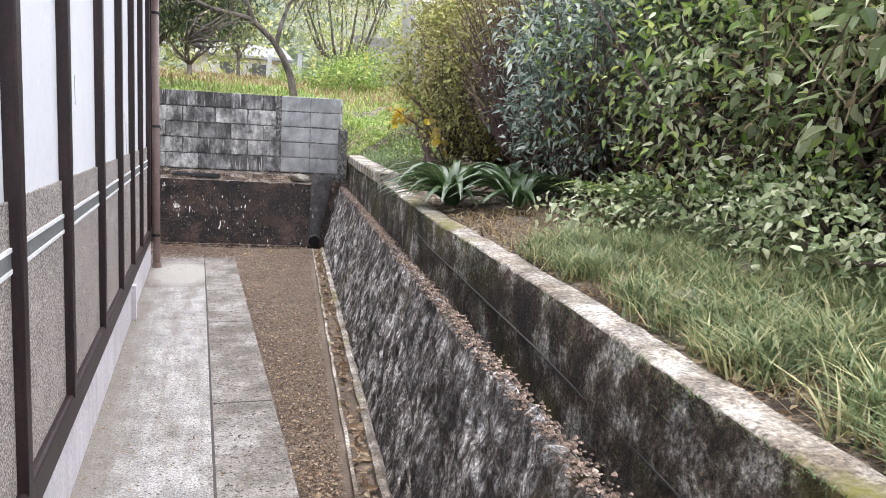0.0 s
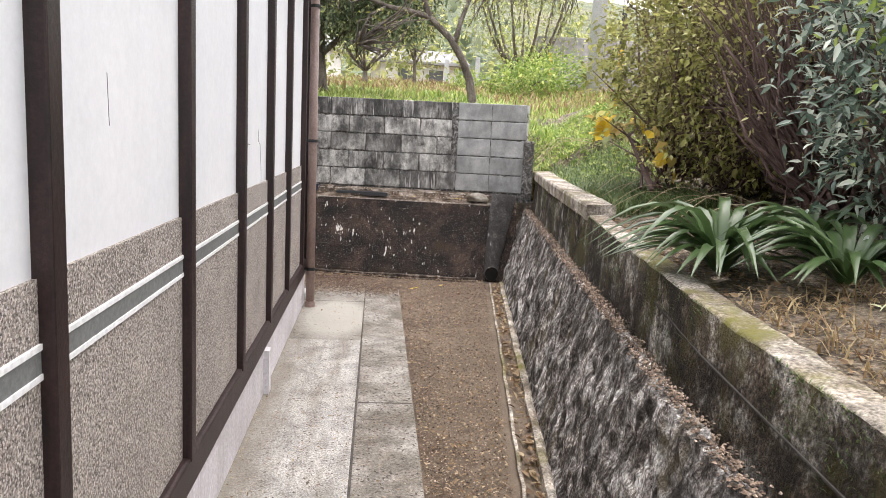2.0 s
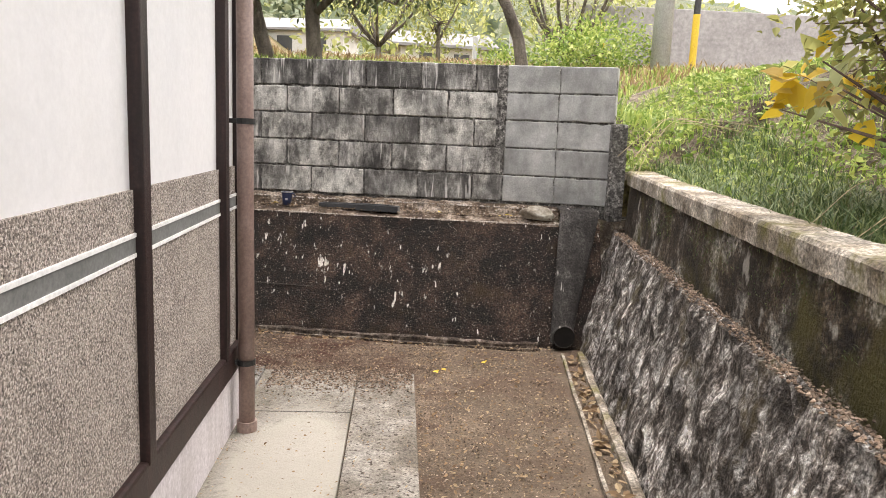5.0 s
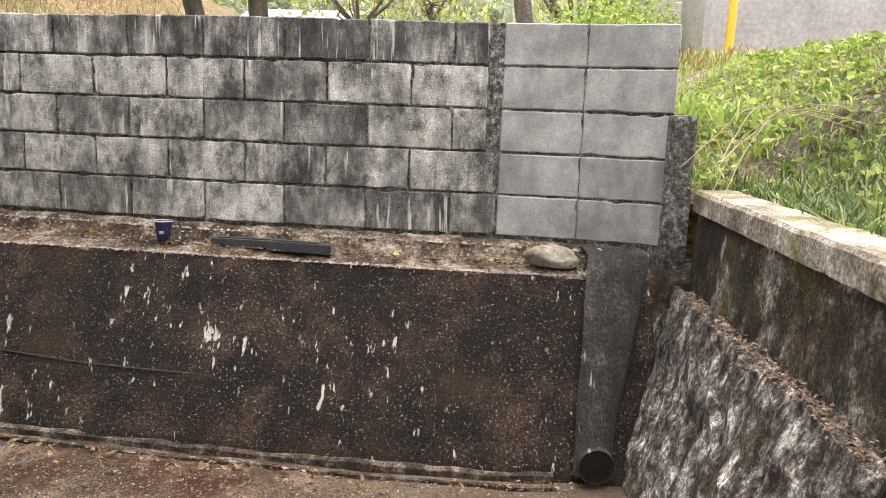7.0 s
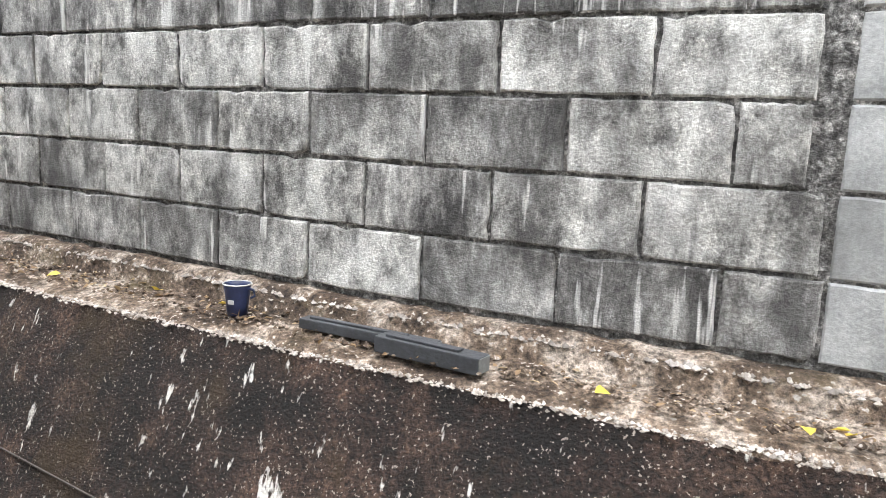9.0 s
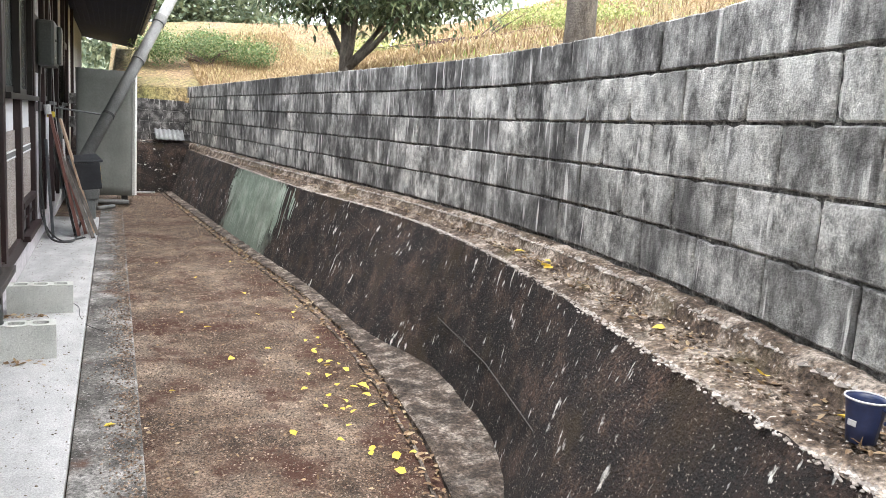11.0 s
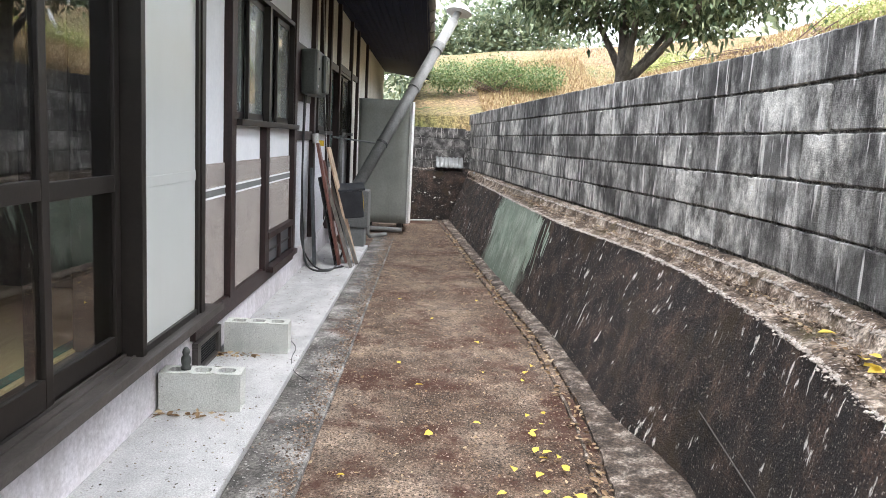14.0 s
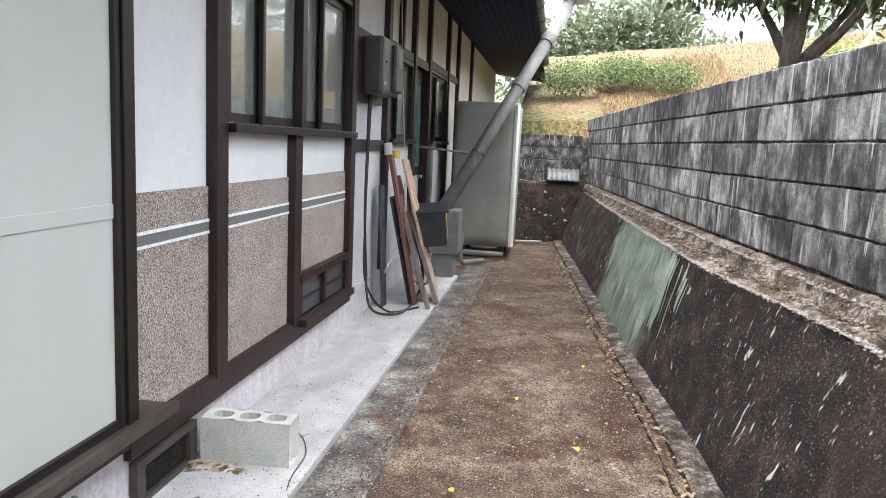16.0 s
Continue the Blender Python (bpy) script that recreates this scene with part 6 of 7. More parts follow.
for k in range(16):
    x = float(rng.choice([-1.2, -1.6, -0.9, -2.1, -2.9, -3.6, -5.0, 0.2, 0.75, 1.0, -2.5, -4.2])) + rng.normal() * 0.1
    y = along(LOW_TOP, x) + 0.06 + 0.1 * rng.random()
    ob = new("fallen_leaf", me_leaf)
    ob.matrix_world = pose(x, y, 0.82, rng.uniform(-12, 12), rng.uniform(-12, 12), rng.uniform(0, 360)) @ Matrix.Scale(rng.uniform(0.032, 0.058), 4)
    tagged(ob, "yellow fallen leaf lying on the ledge", "leaf", "fallen leaves on the ledge")


def litter(name, label, n, xy, z, s0, s1, mat):
    c = np.array([(*xy(), z) for _ in range(n)])
    me = leaf_mesh(name, c, rng.normal(size=(n, 3)) * [1, 1, 0.2], rng.uniform(s0, s1, n), 0.5, 0.35, mat)
    return tagged(new(name, me), label, "leaf litter", "", "stuff")


def in_bank_drain():
    y = rng.uniform(0, 9.4)
    return 0.60 + 0.115 * (y - 2.87) + rng.uniform(0.055, 0.125), y


def on_gravel1():
    y = rng.uniform(0, 9.6)
    return rng.uniform(0.42, 0.58 + 0.115 * (y - 2.87)) if y > 1.5 else 0.42, y


def on_gravel2():
    x = rng.uniform(-13, 0.6)
    return x, rng.uniform(9.0, along(DRAIN_LINE, x) - 0.2)


def in_garden_drain():
    x = rng.uniform(-12, 0.5)
    return x, along(DRAIN_LINE, x) - rng.uniform(0.1, 0.2)


def on_ledge():
    x = rng.uniform(-10, 1.5)
    a, b = along(LOW_TOP, x), along(WALL_LINE, x)
    return x, rng.uniform(a + 0.03, b - 0.04)


def on_slab1():
    return -0.43 + 0.83 * rng.random() ** 1.6, rng.uniform(1, 8.8)


litter("drain_leaves", "dead brown leaves lying in the drain", 700, in_bank_drain, 0.0, 0.02, 0.07, L_DRY)
litter("drain_leaves_garden", "dead leaves lying in the drain", 900, in_garden_drain, 0.0, 0.015, 0.05, L_DRY)
litter("yard_litter", "small dead leaf scraps on the gravel", 1600, on_gravel2, 0.0, 0.008, 0.03, L_DRY)
litter("strip_litter", "small dead leaf scraps on the earth strip", 4500, on_gravel1, 0.0, 0.008, 0.03, L_DRY)
litter("ledge_litter", "leaf scraps and moss bits on the ledge", 1300, on_ledge, 0.815, 0.008, 0.03, L_DRY)
litter("slab_litter", "small leaf scraps on the path", 2200, on_slab1, 0.024, 0.005, 0.018, L_DRY)
litter("block_litter", "dead leaves gathered against the concrete blocks", 60, lambda: (rng.choice([-3.93, -4.93]) + rng.uniform(-0.03, 0.06), rng.uniform(8.28, 8.6)), 0.036, 0.02, 0.06, L_DRY)


def pebbles(name, label, n, where, z, s0, s1, mat):
    """Small stones as squashed octahedra, one object."""
    c = np.array([(*where(), z) for _ in range(n)])
    s = rng.uniform(s0, s1, (n, 1))
    o = np.array([(1, 0, 0), (0, 1, 0), (-1, 0, 0), (0, -1, 0), (0, 0, 0.7), (0, 0, -0.7)])
    v = (c[:, None, :] + o[None] * s[:, None] * rng.uniform(0.6, 1.3, (n, 6, 1))).reshape(-1, 3)
    f = np.array([(0, 1, 4), (1, 2, 4), (2, 3, 4), (3, 0, 4), (1, 0, 5), (2, 1, 5), (3, 2, 5), (0, 3, 5)])
    faces = (f[None] + (np.arange(n) * 6)[:, None, None]).reshape(-1, 3)
    me = bpy.data.meshes.new(name)
    me.from_pydata(v.tolist(), [], faces.tolist())
    me.materials.append(mat)
    return tagged(new(name, me), label, "gravel", "", "stuff")


STONES = material("gravel_stones", [(0.08, 0.053, 0.036), (0.16, 0.115, 0.083), (0.3, 0.24, 0.19)], 30, 0.95, 0.2, island=0.75)
pebbles("gravel_garden", "loose brown gravel in the yard", 42000, on_gravel2, -0.003, 0.002, 0.0065, STONES)
STONES_PALE = material("pale_gravel_stones", [(0.1, 0.07, 0.048), (0.2, 0.15, 0.108), (0.36, 0.295, 0.23)], 30, 0.95, 0.2, island=0.75)
pebbles("gravel_strip", "loose brown gravel beside the path", 24000, on_gravel1, -0.003, 0.002, 0.0065, STONES_PALE)
pebbles("slab_grit", "dark grit on the pale concrete", 900, lambda: (rng.uniform(-10, -0.5), rng.uniform(8.27, 8.77)), 0.031, 0.002, 0.006, SOIL)
def on_ledge_edge():
    x = rng.uniform(-12, 1.5)
    return x, along(LOW_TOP, x) + rng.normal() * 0.018 + 0.01


def on_curb():
    x = rng.uniform(-12, 1.7)
    return x, along(WALL_LINE, x) - 0.05 + rng.normal() * 0.02


def on_facing_top():
    y = rng.uniform(0, 9.8)
    return right_top(y) + 0.03 + rng.normal() * 0.02, y


pebbles("ledge_crust", "pale crumbling crust along the ledge's edge", 7000, on_ledge_edge, LEDGE_Z + 0.006, 0.003, 0.009, CRUST)
pebbles("curb_crust", "crumbled mortar along the foot of the block wall", 3200, on_curb, LEDGE_Z + 0.095, 0.004, 0.014, CRUST)
pebbles("facing_crust", "crumbled brown crust along the facing's top", 6500, on_facing_top, 0.762, 0.003, 0.009, STONES)
pebbles("ledge_grit", "crumbled mortar on the ledge", 3000, on_ledge, 0.812, 0.004, 0.014, LEDGE)


def on_strip_edge():
    x = rng.uniform(-11, 0.4)
    return x, 9.05 - abs(rng.normal()) * 0.07 * (1 + 0.8 * noise.noise(Vector((x * 2.3, 0, 0))))


def on_corner_slab():
    return rng.uniform(-0.4, 0.4), 8.97 - abs(rng.normal()) * 0.16


pebbles("gravel_edge", "gravel strewn over the edge of the concrete strip", 6000, on_strip_edge, 0.009, 0.003, 0.008, STONES)
pebbles("gravel_corner", "gravel and earth strewn over the corner slab", 2500, on_corner_slab, 0.013, 0.003, 0.008, STONES)
ys = rng.uniform(0.2, 9.3, 5200)
keep = np.array([noise.noise(Vector((0, y * 1.7, 0))) > -0.12 for y in ys])
ys = ys[keep]
fall = rng.random(len(ys)) ** 2 * 0.22
blades("wall_moss", "yellow-green moss tufts along the edge of the concrete wall", np.stack([[right_wall(y) - 0.03 * f / 0.55 for y, f in zip(ys, fall)], ys, [right_z(y) - f for y, f in zip(ys, fall)]], 1), 0.012, L_GRASS, 0.0018, 1.6, "moss")

# ---- trees, field and distance ----


gz = land
# evergreen with two trunks, behind the wall's left
tree("evergreen_tree", "dark evergreen tree with two slender trunks", (-0.75, 14.0, gz(-0.75, 14)), [([(-0.75, 14.0, 1.9), (-0.8, 14.05, 3.0), (-0.6, 14.0, 4.3)], 0.1, 0.05), ([(-1.3, 14.3, 1.9), (-1.55, 14.2, 2.9), (-1.7, 14.0, 4.2)], 0.1, 0.05), ([(-0.75, 14.0, 2.7), (-0.3, 13.8, 3.1), (0.3, 13.6, 3.7)], 0.05, 0.02)],
     [(-1.0, 14.0, 3.75, 1.6, 1.3, 0.8), (0.2, 13.6, 3.35, 0.8, 0.8, 0.42), (-2.4, 14.0, 3.7, 1.2, 1.2, 0.8), (0.2, 13.4, 4.3, 1.2, 1.2, 0.8)], 3800, 8, 0.085, L_DARK, 0.12, 0.45, twigs=90)
# leaning bare old fruit tree
tree("fruit_tree", "leaning old fruit tree with rough bark and few leaves", (1.38, 11.7, gz(1.38, 11.7)), [([(1.38, 11.7, 1.75), (1.32, 11.7, 2.25), (1.05, 11.7, 2.75), (0.75, 11.7, 3.02), (0.2, 11.65, 3.1), (-0.4, 11.6, 3.35)], 0.065, 0.02), ([(0.75, 11.7, 3.02), (0.55, 11.8, 3.5), (0.3, 11.9, 4.0)], 0.045, 0.015), ([(0.2, 11.65, 3.1), (0.0, 11.5, 2.95), (-0.15, 11.5, 2.6)], 0.02, 0.006), ([(1.1, 11.7, 2.7), (1.3, 11.9, 3.3), (1.7, 12.1, 3.9)], 0.04, 0.01)],
     [(0.4, 11.7, 3.4, 1.3, 0.8, 0.5), (0.2, 11.6, 2.75, 0.4, 0.4, 0.3)], 130, 3, 0.06, L_YELLOW, 0.1, 0.5, twigs=110)
# rounded light green trees out in the field
tree("orchard_tree", "rounded light green tree with many upright branches", (3.6, 20.4, gz(3.6, 20.4)), [([(3.6, 20.4, 2.4), (3.6, 20.4, 3.0)], 0.11, 0.07)] + [([(3.6, 20.4, 3.0), (3.6 + 0.7 * math.cos(a), 20.4 + 0.7 * math.sin(a), 3.8), (3.6 + 1.2 * math.cos(a), 20.4 + 1.2 * math.sin(a), 5.2)], 0.05, 0.015) for a in np.linspace(0, 5.6, 9)],
     [(3.6, 20.4, 4.6, 1.5, 1.5, 1.4), (3.6, 20.4, 5.6, 1.3, 1.3, 1.0)], 900, 5, 0.1, L_LIME, 0.12, 0.4, twigs=160)
tree("orchard_tree", "small spreading orchard tree with thin yellow-green leaves", (-0.2, 19.5, gz(-0.2, 19.5)), [([(-0.2, 19.5, 2.4), (-0.2, 19.5, 2.9)], 0.09, 0.05)] + [([(-0.2, 19.5, 2.9), (-0.2 + 0.6 * math.cos(a), 19.5 + 0.5 * math.sin(a), 3.5), (-0.2 + 1.1 * math.cos(a), 19.5 + 1.0 * math.sin(a), 4.3)], 0.035, 0.01) for a in np.linspace(0, 5.6, 7)],
     [(-0.2, 19.5, 4.2, 1.2, 1.2, 0.9)], 420, 5, 0.1, L_LIME, 0.12, 0.4, twigs=70)
tree("orchard_tree", "thin yellowing orchard tree", (1.0, 21.0, gz(1, 21)), [([(1.0, 21.0, 2.5), (1.0, 21.0, 3.6)], 0.06, 0.03), ([(1.0, 21.0, 3.2), (1.5, 21, 4.2)], 0.03, 0.01), ([(1.0, 21.0, 3.3), (0.5, 21, 4.4)], 0.03, 0.01)],
     [(1.0, 21.0, 4.1, 0.8, 0.8, 1.0)], 260, 4, 0.1, L_YELLOW, 0.12, 0.45, twigs=30)
# hillside trees
tree("hillside_tree", "dark evergreen tree with several stems behind the block wall", (-8.50, 11.5, gz(-8.5, 11.5)), [([(-8.50, 11.5, 1.7), (-8.50, 11.5, 2.1), (-8.58, 11.5, 2.7), (-8.65, 11.5, 3.4)], 0.085, 0.03), ([(-8.50, 11.5, 2.05), (-8.35, 11.55, 2.6), (-8.25, 11.55, 3.3)], 0.05, 0.02), ([(-8.50, 11.5, 2.05), (-8.30, 11.75, 2.35), (-8.00, 12.0, 2.7), (-7.80, 12.2, 3.1)], 0.045, 0.015), ([(-8.55, 11.5, 2.2), (-8.80, 11.3, 2.7), (-9.00, 11.1, 3.3)], 0.045, 0.015), ([(-8.45, 11.5, 2.1), (-8.40, 11.9, 2.6), (-8.30, 12.2, 3.1)], 0.04, 0.012)],
     [(-8.60, 11.5, 3.15, 0.9, 1.25, 0.5), (-8.20, 12.1, 3.0, 0.6, 0.7, 0.4), (-8.90, 10.85, 3.2, 0.5, 0.6, 0.42), (-8.50, 11.6, 3.8, 1.2, 1.4, 0.7), (-7.90, 12.7, 3.15, 0.5, 0.5, 0.35)], 3600, 8, 0.085, L_DARK, 0.09, 0.42, twigs=120)
tree("hillside_tree", "single pale trunk rising behind the block wall", (-4.3, 12.05, gz(-4.3, 12.05)), [([(-4.3, 12.05, 1.9), (-4.32, 12.05, 2.6), (-4.25, 12.05, 3.6)], 0.12, 0.09)], [(-4.3, 12.1, 4.4, 1.0, 1.0, 0.7)], 300, 6, 0.09, L_DARK, 0.1, 0.42, twigs=20)

# field grass and weeds
def on_field(n, x0, x1, y0, y1):
    x = rng.uniform(x0, x1, n)
    y = np.array([max(b, along(WALL_LINE, max(-14.6, min(1.8, a))) + 0.35) for a, b in zip(x, rng.uniform(y0, y1, n))])
    return np.stack([x, y, [land(a, b) for a, b in zip(x, y)]], 1)


blades("field_grass_near", "low green and yellow field grass", on_field(16000, -3, 5.5, 10.6, 24), 0.14, L_LIGHT, 0.012, 0.8)
blades("field_grass_dry", "dry straw-coloured grass in the field", on_field(5000, -3, 6, 15, 26), 0.22, L_STRAW, 0.014, 0.8)
blades("hill_grass_dry", "tall dry straw-yellow grass on the hillside", np.concatenate([on_field(22000, -22, -9, 10.3, 13.5), on_field(16000, -19, -3, 11, 22)]), 0.15, L_STRAW, 0.007, 0.9)
blades("hill_grass_green", "green weeds on the hillside", on_field(3000, -18, -2, 11, 20), 0.09, L_LIGHT, 0.008, 1.0)
blades("hill_grass_brown", "brown withered grass on the upper hillside", on_field(15000, -24, -4, 12.5, 24), 0.12, L_DRY, 0.008, 1.0)
shrub("hillside_bush", "bright green bush on the dry hillside", [(-18.5, 11.0, 3.0, 0.7, 0.55, 0.3), (-18.0, 9.9, 2.85, 0.6, 0.5, 0.25), (-17.8, 11.9, 2.9, 0.5, 0.5, 0.2)], (-18.2, 10.9, land(-18.2, 10.9)), 2200, 6, 0.05, L_GRASS, 0.1, 0.6, 20, category="bush")
shrub("hillside_bush", "low green weeds on the hillside", [(-13.5, 13.5, land(-13.5, 13.5) + 0.05, 0.9, 0.6, 0.14), (-11, 15.5, land(-11, 15.5) + 0.05, 1.0, 0.6, 0.15), (-8.5, 15.0, land(-8.5, 15.0) + 0.05, 0.8, 0.5, 0.15)], (-11.0, 14.6, land(-11, 14.6)), 1500, 6, 0.05, L_LIME, 0.08, 0.6, 20, category="bush")
shrub("field_bush", "fresh green weeds at the field's edge", [(3.2, 17.6, 2.7, 0.7, 0.6, 0.4), (4.0, 18.5, 2.9, 0.8, 0.5, 0.5), (2.2, 18.8, 2.6, 0.5, 0.4, 0.3)], (3.3, 17.8, land(3.3, 17.8)), 900, 6, 0.08, L_LIGHT, 0.1, 0.6, 12, category="bush")

# far woods: a wooded ridge with tree crowns standing out of it
bm_rows = []
for a in np.linspace(-40, 200, 121):
    c, s = math.cos(math.radians(a)), math.sin(math.radians(a))
    h = 15 + 6 * noise.noise(Vector((a * 0.05, 0, 0))) + 3 * noise.noise(Vector((a * 0.21, 3, 0)))
    h += 13 * math.exp(-((a - 92) / 22) ** 2)
    if a > 140:
        h *= 0.75
    bm_rows.append([(r * c, 10 + r * s, z) for r, z in ((60, 1.0), (75, h * 0.35), (95, h * 0.8), (115, h), (150, h * 0.9))])
structure("backdrop", sweep(bm_rows), WOODHILL, "hazy wooded ridge in the distance", "hill", True)
far = []
for k in range(260):
    a = math.radians(rng.uniform(25, 165))
    r = rng.uniform(38, 100)
    h = rng.uniform(2.0, 4.2)
    x, y = r * math.cos(a), 10 + r * math.sin(a)
    z0 = land(x, y) if r < 60 else 1 + (r - 60) * 0.2
    far.append((x, y, z0 + h * 0.8, h * 0.55, h * 0.55, h))
B = np.array(far)
n = 60
idx = np.repeat(np.arange(len(B)), n)
v = rng.normal(size=(len(idx), 3))
v /= np.linalg.norm(v, axis=1, keepdims=True)
c = B[idx, :3] + v * B[idx, 3:6] * rng.uniform(0.6, 1.05, (len(idx), 1))
me = leaf_mesh("far_woods", c, v + rng.normal(size=v.shape) * 0.6, rng.uniform(0.5, 1.1, len(idx)), 0.7, 0.3, L_FAR)
tagged(new("far_woods", me), "mixed dark and yellowing trees in the distance", "woods", "", "stuff")
B2 = np.array([(x, y, land(x, y) + 1.8, 1.6, 1.6, 1.9) for x, y in ((-6, 34), (-2, 33), (6, 36), (9, 33), (2.5, 35), (-10, 32), (12, 34), (15, 30), (-14, 36), (0.5, 31))])
idx = np.repeat(np.arange(len(B2)), 420)
v = rng.normal(size=(len(idx), 3))
v /= np.linalg.norm(v, axis=1, keepdims=True)
c = B2[idx, :3] + v * B2[idx, 3:6] * rng.uniform(0.5, 1.05, (len(idx), 1))
me = leaf_mesh("far_copse", c, v + rng.normal(size=v.shape) * 0.6, rng.uniform(0.18, 0.34, len(idx)), 0.6, 0.3, L_LIME)
tagged(new("far_copse", me), "yellow-green trees beyond the field", "woods", "", "stuff")


B3 = np.array([(x, y, z, 3.0, 3.5, 3.0) for x, y, z in ((-62, 8, 7), (-60, 12, 9.5), (-60, 16, 10), (-62, 12, 8), (-60, 17, 9), (-64, 21, 7.5))])
idx = np.repeat(np.arange(len(B3)), 2600)
v = rng.normal(size=(len(idx), 3))
v /= np.linalg.norm(v, axis=1, keepdims=True)
c = B3[idx, :3] + v * B3[idx, 3:6] * rng.uniform(0.4, 1.1, (len(idx), 1))
me = leaf_mesh("crest_woods", c, v + rng.normal(size=v.shape) * 0.6, rng.uniform(0.25, 0.55, len(idx)), 0.6, 0.3, L_FAR)
tagged(new("crest_woods", me), "wood behind the hill's crest, paled for haze", "woods", "", "stuff")


def house(label, x, y, z, w, d, h, turn):
    t = thing("far_house", label, "house", pose(x, y, z, 0, 0, turn), "houses beyond the field")
    part("wall", boxed((-w / 2, -d / 2, 0), (w / 2, d / 2, h), 0.02), FARWHITE, t)
    part("roof", sweep([[(xx, -d / 2 - 0.4, h), (xx, 0, h + d * 0.22), (xx, d / 2 + 0.4, h), (xx, d / 2 + 0.4, h - 0.1), (xx, -d / 2 - 0.4, h - 0.1)] for xx in (-w / 2 - 0.4, w / 2 + 0.4)], True), FARROOF, t)
    for k in (-0.28, 0.12):
        part("window", boxed((k * w, -d / 2 - 0.03, h * 0.35), (k * w + w * 0.18, -d / 2 + 0.02, h * 0.8), 0.01), FARDARK, t)
    return t


house("low white farmhouse with a grey roof across the field", 1.6, 36, land(1.6, 36), 3.4, 3, 1.5, 8)
house("small white house with a grey roof across the field", -4.2, 42, land(-4.2, 42), 4, 3, 1.6, -10)
house("white two-storey house across the field", -12.5, 40, land(-12.5, 40), 6, 5, 3.2, -20)
house("hut with a dark roof on the hill's crest", -34, 28.5, 5.2, 5, 4, 1.6, 60)

# utility pole with its guard, stake and a concrete wall
up = thing("utility_pole", "grey concrete utility pole with a yellow-sleeved stay wire", "utility pole")
px_, py_ = 4.75, 18.0
pz_ = land(px_, py_) - 0.3
part("pole", tubed([(px_, py_, pz_), (px_ + 0.05, py_, pz_ + 8)], [0.17, 0.13], 18), POLE, up, smooth=True)
part("stay_sleeve", tubed([(px_ + 0.42, py_ - 0.4, pz_), (px_ + 0.44, py_ - 0.38, pz_ + 1.25)], 0.06, 12), YELLOW, up, "yellow plastic sleeve")
part("stay_wire", tubed([(px_ + 0.44, py_ - 0.38, pz_ + 1.25), (px_ + 0.3, py_ - 0.2, pz_ + 8)], 0.012, 6), DARKMETAL, up)
part("guard_tube", tubed([(px_ + 0.44, py_ - 0.38, pz_ + 1.25), (px_ + 0.45, py_ - 0.37, pz_ + 2.0)], 0.055, 12), DARKMETAL, up)
tagged(part("stake", tubed([(4.15, 19.5, land(4.15, 19.5) - 0.1), (4.08, 19.5, land(4.15, 19.5) + 0.95)], 0.035, 8), YELLOW), "yellow wooden stake in the field", "stake")
structure("field_wall", boxed((4.2, 21.5, 2.0), (14, 21.8, 4.2), 0.02), FARCON, "grey concrete wall beyond the field", "wall")
for x, y, h in ((2.1, 24.5, 0.9), (2.9, 23.5, 0.9), (4.0, 23.0, 0.9)):
    tagged(part("post", boxed((x - 0.06, y - 0.06, land(x, y) - 0.1), (x + 0.06, y + 0.06, land(x, y) + h), 0.01), POLE), "short grey concrete fence post", "post", "fence posts in the field")
tagged(part("broken_pole", tubed([(-16.5, 14.6, land(-16.5, 14.6) - 0.1), (-17.2, 15.3, land(-16.5, 14.6) + 0.7)], 0.04, 8), POLE), "pale pole lying aslant on the hillside", "pole")

# block wall
ROUGH = random.Random(11)


def block_mesh(length, mat, seed):
    """A concrete block with a worn, uneven front edge, standing on its base line; the front faces -y."""
    r = random.Random(seed)
    half, h = length / 2, COURSE
    gap = 0.0035
    rim = []
    for a, b, n in (((-half, 0), (half, 0), 9), ((half, 0), (half, h), 5), ((half, h), (-half, h), 9), ((-half, h), (-half, 0), 5)):
        for k in range(n):
            t = k / n
            x, z = a[0] + (b[0] - a[0]) * t, a[1] + (b[1] - a[1]) * t
            w = gap + abs(r.gauss(0, 0.0022)) + (0.008 if r.random() < 0.06 else 0)
            rim.append((x - w * (1 if x > 0 else -1) if abs(x) > half - 0.001 else x, z + (w if z < 0.001 else -w if z > h - 0.001 else 0)))
    bm = bmesh.new()
    rows = []
    for inset, y in ((0.0, -0.14), (0.0, -0.006), (0.006, 0.0)):
        rows.append([bm.verts.new((x * (1 - inset / half), y + (r.gauss(0, 0.0012) if -0.1 < y < -0.001 else 0), h / 2 + (z - h / 2) * (1 - inset / h * 2))) for x, z in rim])
    n = len(rim)
    for p, q in zip(rows, rows[1:]):
        for k in range(n):
            bm.faces.new((p[k], p[(k + 1) % n], q[(k + 1) % n], q[k]))
    mid = bm.verts.new((0.0, 0.0, h / 2))
    for k in range(n):
        bm.faces.new((rows[-1][k], rows[-1][(k + 1) % n], mid))
    bmesh.ops.recalc_face_normals(bm, faces=bm.faces)
    me = bpy.data.meshes.new("block")
    bm.to_mesh(me)
    bm.free()
    me.materials.append(mat)
    return me


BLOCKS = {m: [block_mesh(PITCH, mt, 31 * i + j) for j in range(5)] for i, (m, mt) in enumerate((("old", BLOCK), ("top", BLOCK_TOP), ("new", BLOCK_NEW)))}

rows_ = []
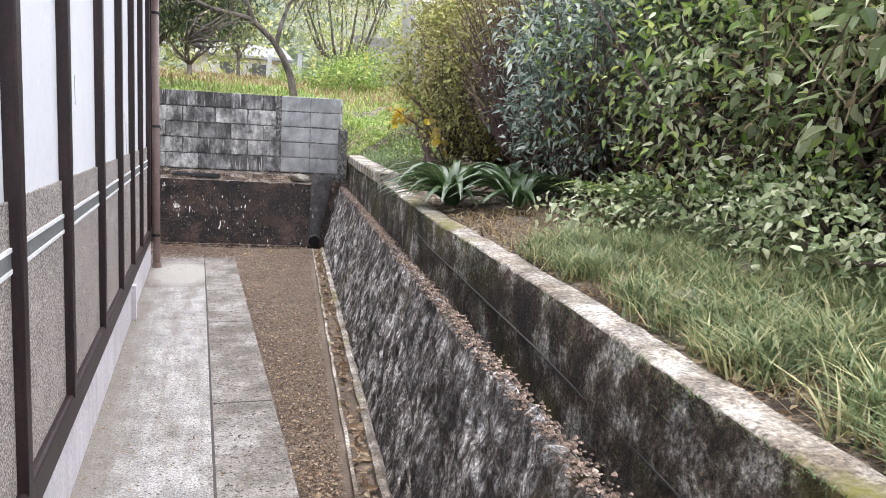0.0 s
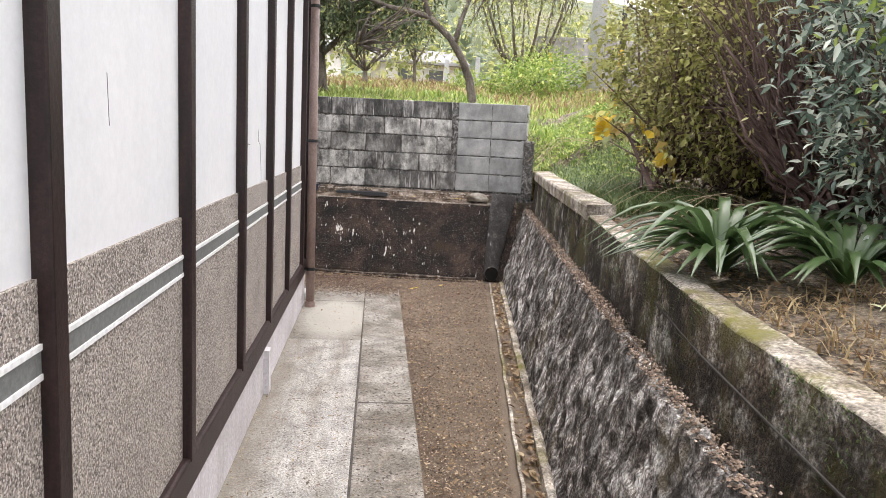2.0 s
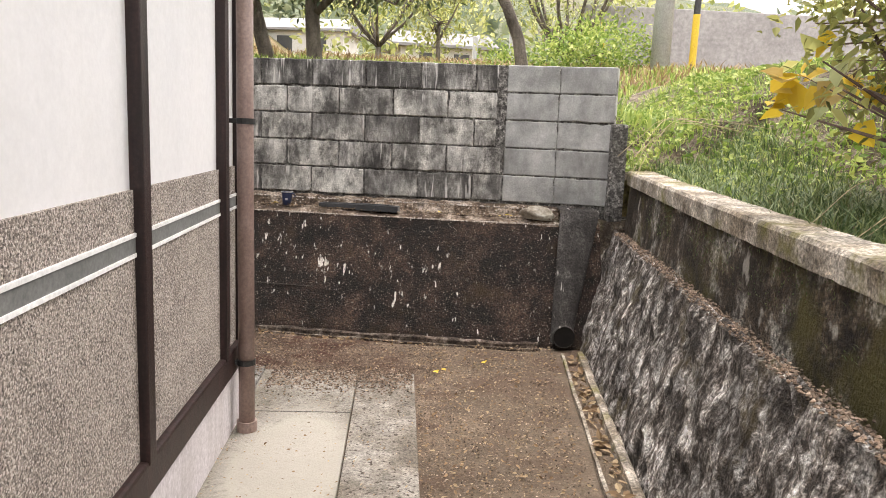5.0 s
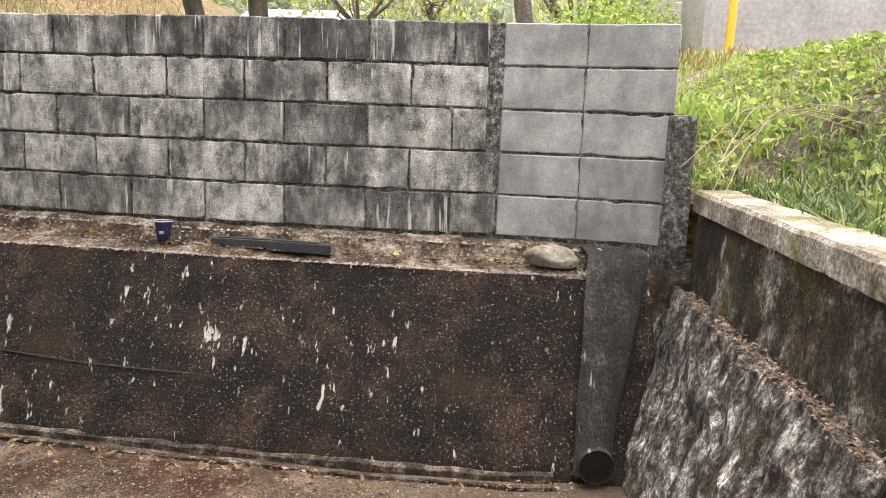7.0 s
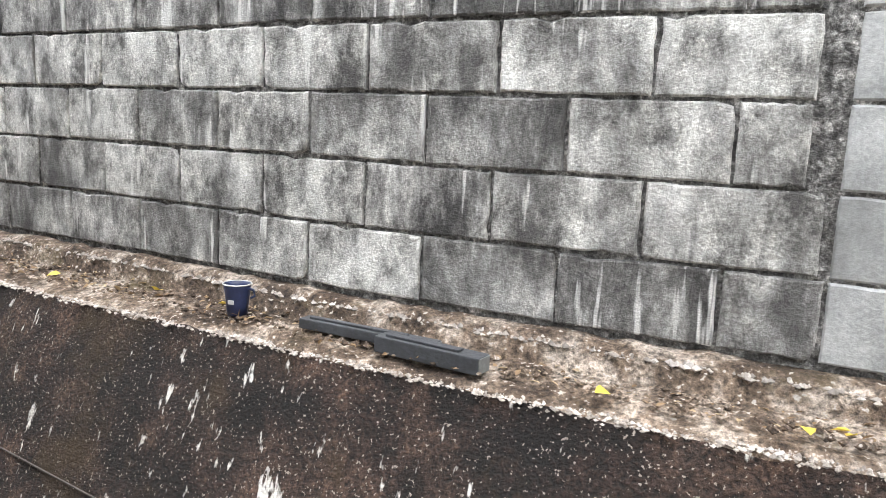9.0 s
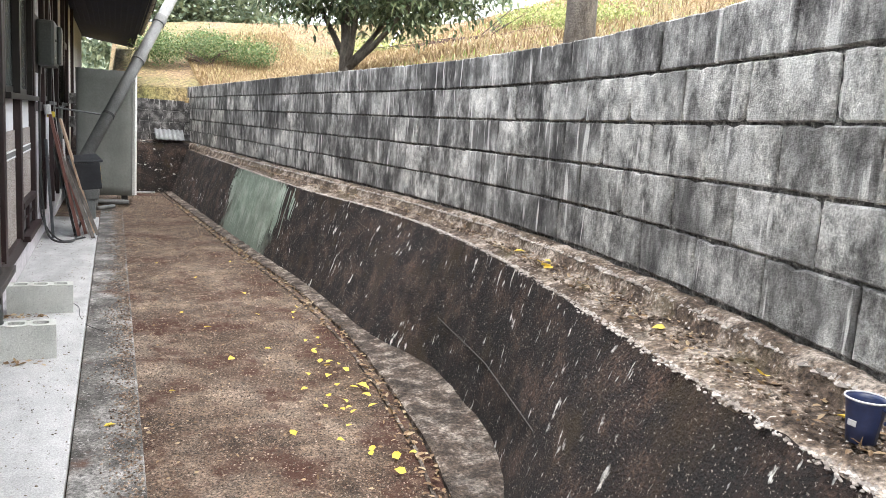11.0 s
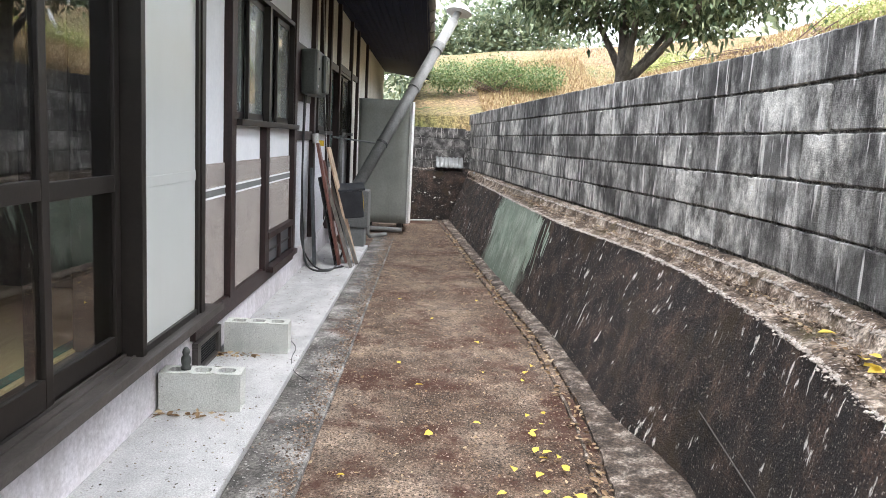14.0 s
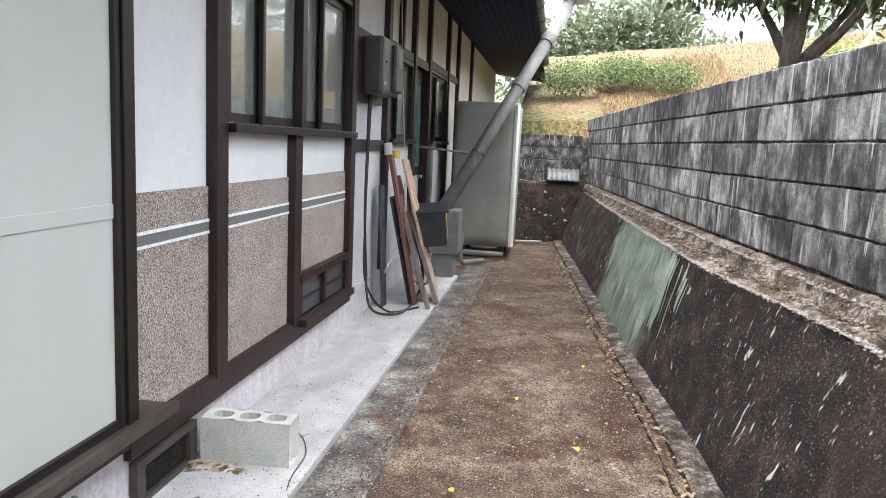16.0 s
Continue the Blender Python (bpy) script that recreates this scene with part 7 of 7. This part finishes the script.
for a, b in zip(WALL_LINE[::2], WALL_LINE[2::2]):
    d = (b - a).normalized()
    nrm = Vector((d.y, -d.x, 0))
    if nrm.y < 0:
        nrm = -nrm
    rows_.append([a + nrm * 0.012 + Vector((0, 0, BLOCK_Z - 0.05)), a + nrm * 0.012 + Vector((0, 0, 1.893)), a + nrm * 0.14 + Vector((0, 0, 1.893)), a + nrm * 0.14 + Vector((0, 0, 0.2))])
block_wall = structure("block_wall", sweep(rows_, True), MORTAR, "curved wall of weathered grey concrete blocks with dark streaks", "wall")
arc = [0.0]
for a, b in zip(WALL_LINE, WALL_LINE[1:]):
    arc.append(arc[-1] + (b - a).length)


def at_arc(s):
    i = min(len(arc) - 2, max(0, int(np.searchsorted(arc, s)) - 1))
    t = (s - arc[i]) / (arc[i + 1] - arc[i])
    a, b = WALL_LINE[i], WALL_LINE[i + 1]
    return a.lerp(b, t), (b - a).normalized()


def lay(me, s, course):
    """Sets a block's middle at a distance along the wall, in its course, a little out of true."""
    p, d = at_arc(s)
    ob = new("block", me)
    ob.matrix_world = pose(p.x, p.y, BLOCK_Z + course * COURSE, 0, 0, math.degrees(math.atan2(-d.y, -d.x))) @ Matrix.Rotation(math.pi, 4, "Z") @ Matrix.Translation((0, ROUGH.uniform(-0.002, 0.004), ROUGH.uniform(-0.0015, 0.0015))) @ Matrix.Rotation(ROUGH.uniform(-0.01, 0.01), 4, "X") @ Matrix.Rotation(ROUGH.uniform(-0.005, 0.005), 4, "Y")
    ob.parent = block_wall


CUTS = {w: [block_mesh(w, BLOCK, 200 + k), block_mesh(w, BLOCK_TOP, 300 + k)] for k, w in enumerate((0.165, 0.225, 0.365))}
FRESH = block_mesh(0.388, BLOCK_NEW, 401)
for c in range(5):
    for k in range(2):
        lay(FRESH if k else BLOCKS["new"][c], 0.2 + 0.39 * k, c)
    # the first, cut block beside the mortar strip, then whole blocks in running bond
    if c % 2:
        w = 0.365 if c == 3 else PITCH
        if c == 3:
            lay(CUTS[0.365][0], 0.845 + w / 2, c)
        s0 = 1.21 if c == 3 else 0.8
    else:
        w = 0.165 if c else 0.225
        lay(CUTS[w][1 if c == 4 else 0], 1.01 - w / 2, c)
        s0 = 1.01
    while s0 < arc[-1] - 0.25:
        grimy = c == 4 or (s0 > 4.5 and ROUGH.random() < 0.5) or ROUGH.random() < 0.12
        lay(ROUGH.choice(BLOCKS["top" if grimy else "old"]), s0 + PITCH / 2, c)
        s0 += PITCH

BLOCK_DARK = material("dark_block", [(0.03, 0.028, 0.027), (0.07, 0.066, 0.063), (0.2, 0.19, 0.18)], 7, 0.92, 0.9, 80, detail=10, rel=0.01, grain=0.4, blotch=0.3, drip=(0.45, 0.44, 0.41), drip_amount=0.12, runs=(3, 17), drip_z=4, spread=0.24)
dark_mesh = block_mesh(PITCH, BLOCK_DARK, 501)
# the low wall across the yard's end
for c in range(4):
    for k in range(5):
        ob = new("block", dark_mesh)
        ob.matrix_world = pose(-14.262, 8.5 + k * PITCH - (0.2 if c % 2 else 0), 0.83 + c * COURSE, 0, 0, 90) @ Matrix.Rotation(math.pi, 4, "Z") @ Matrix.Rotation(random.uniform(-0.006, 0.006), 4, "X")
        ob.parent = west
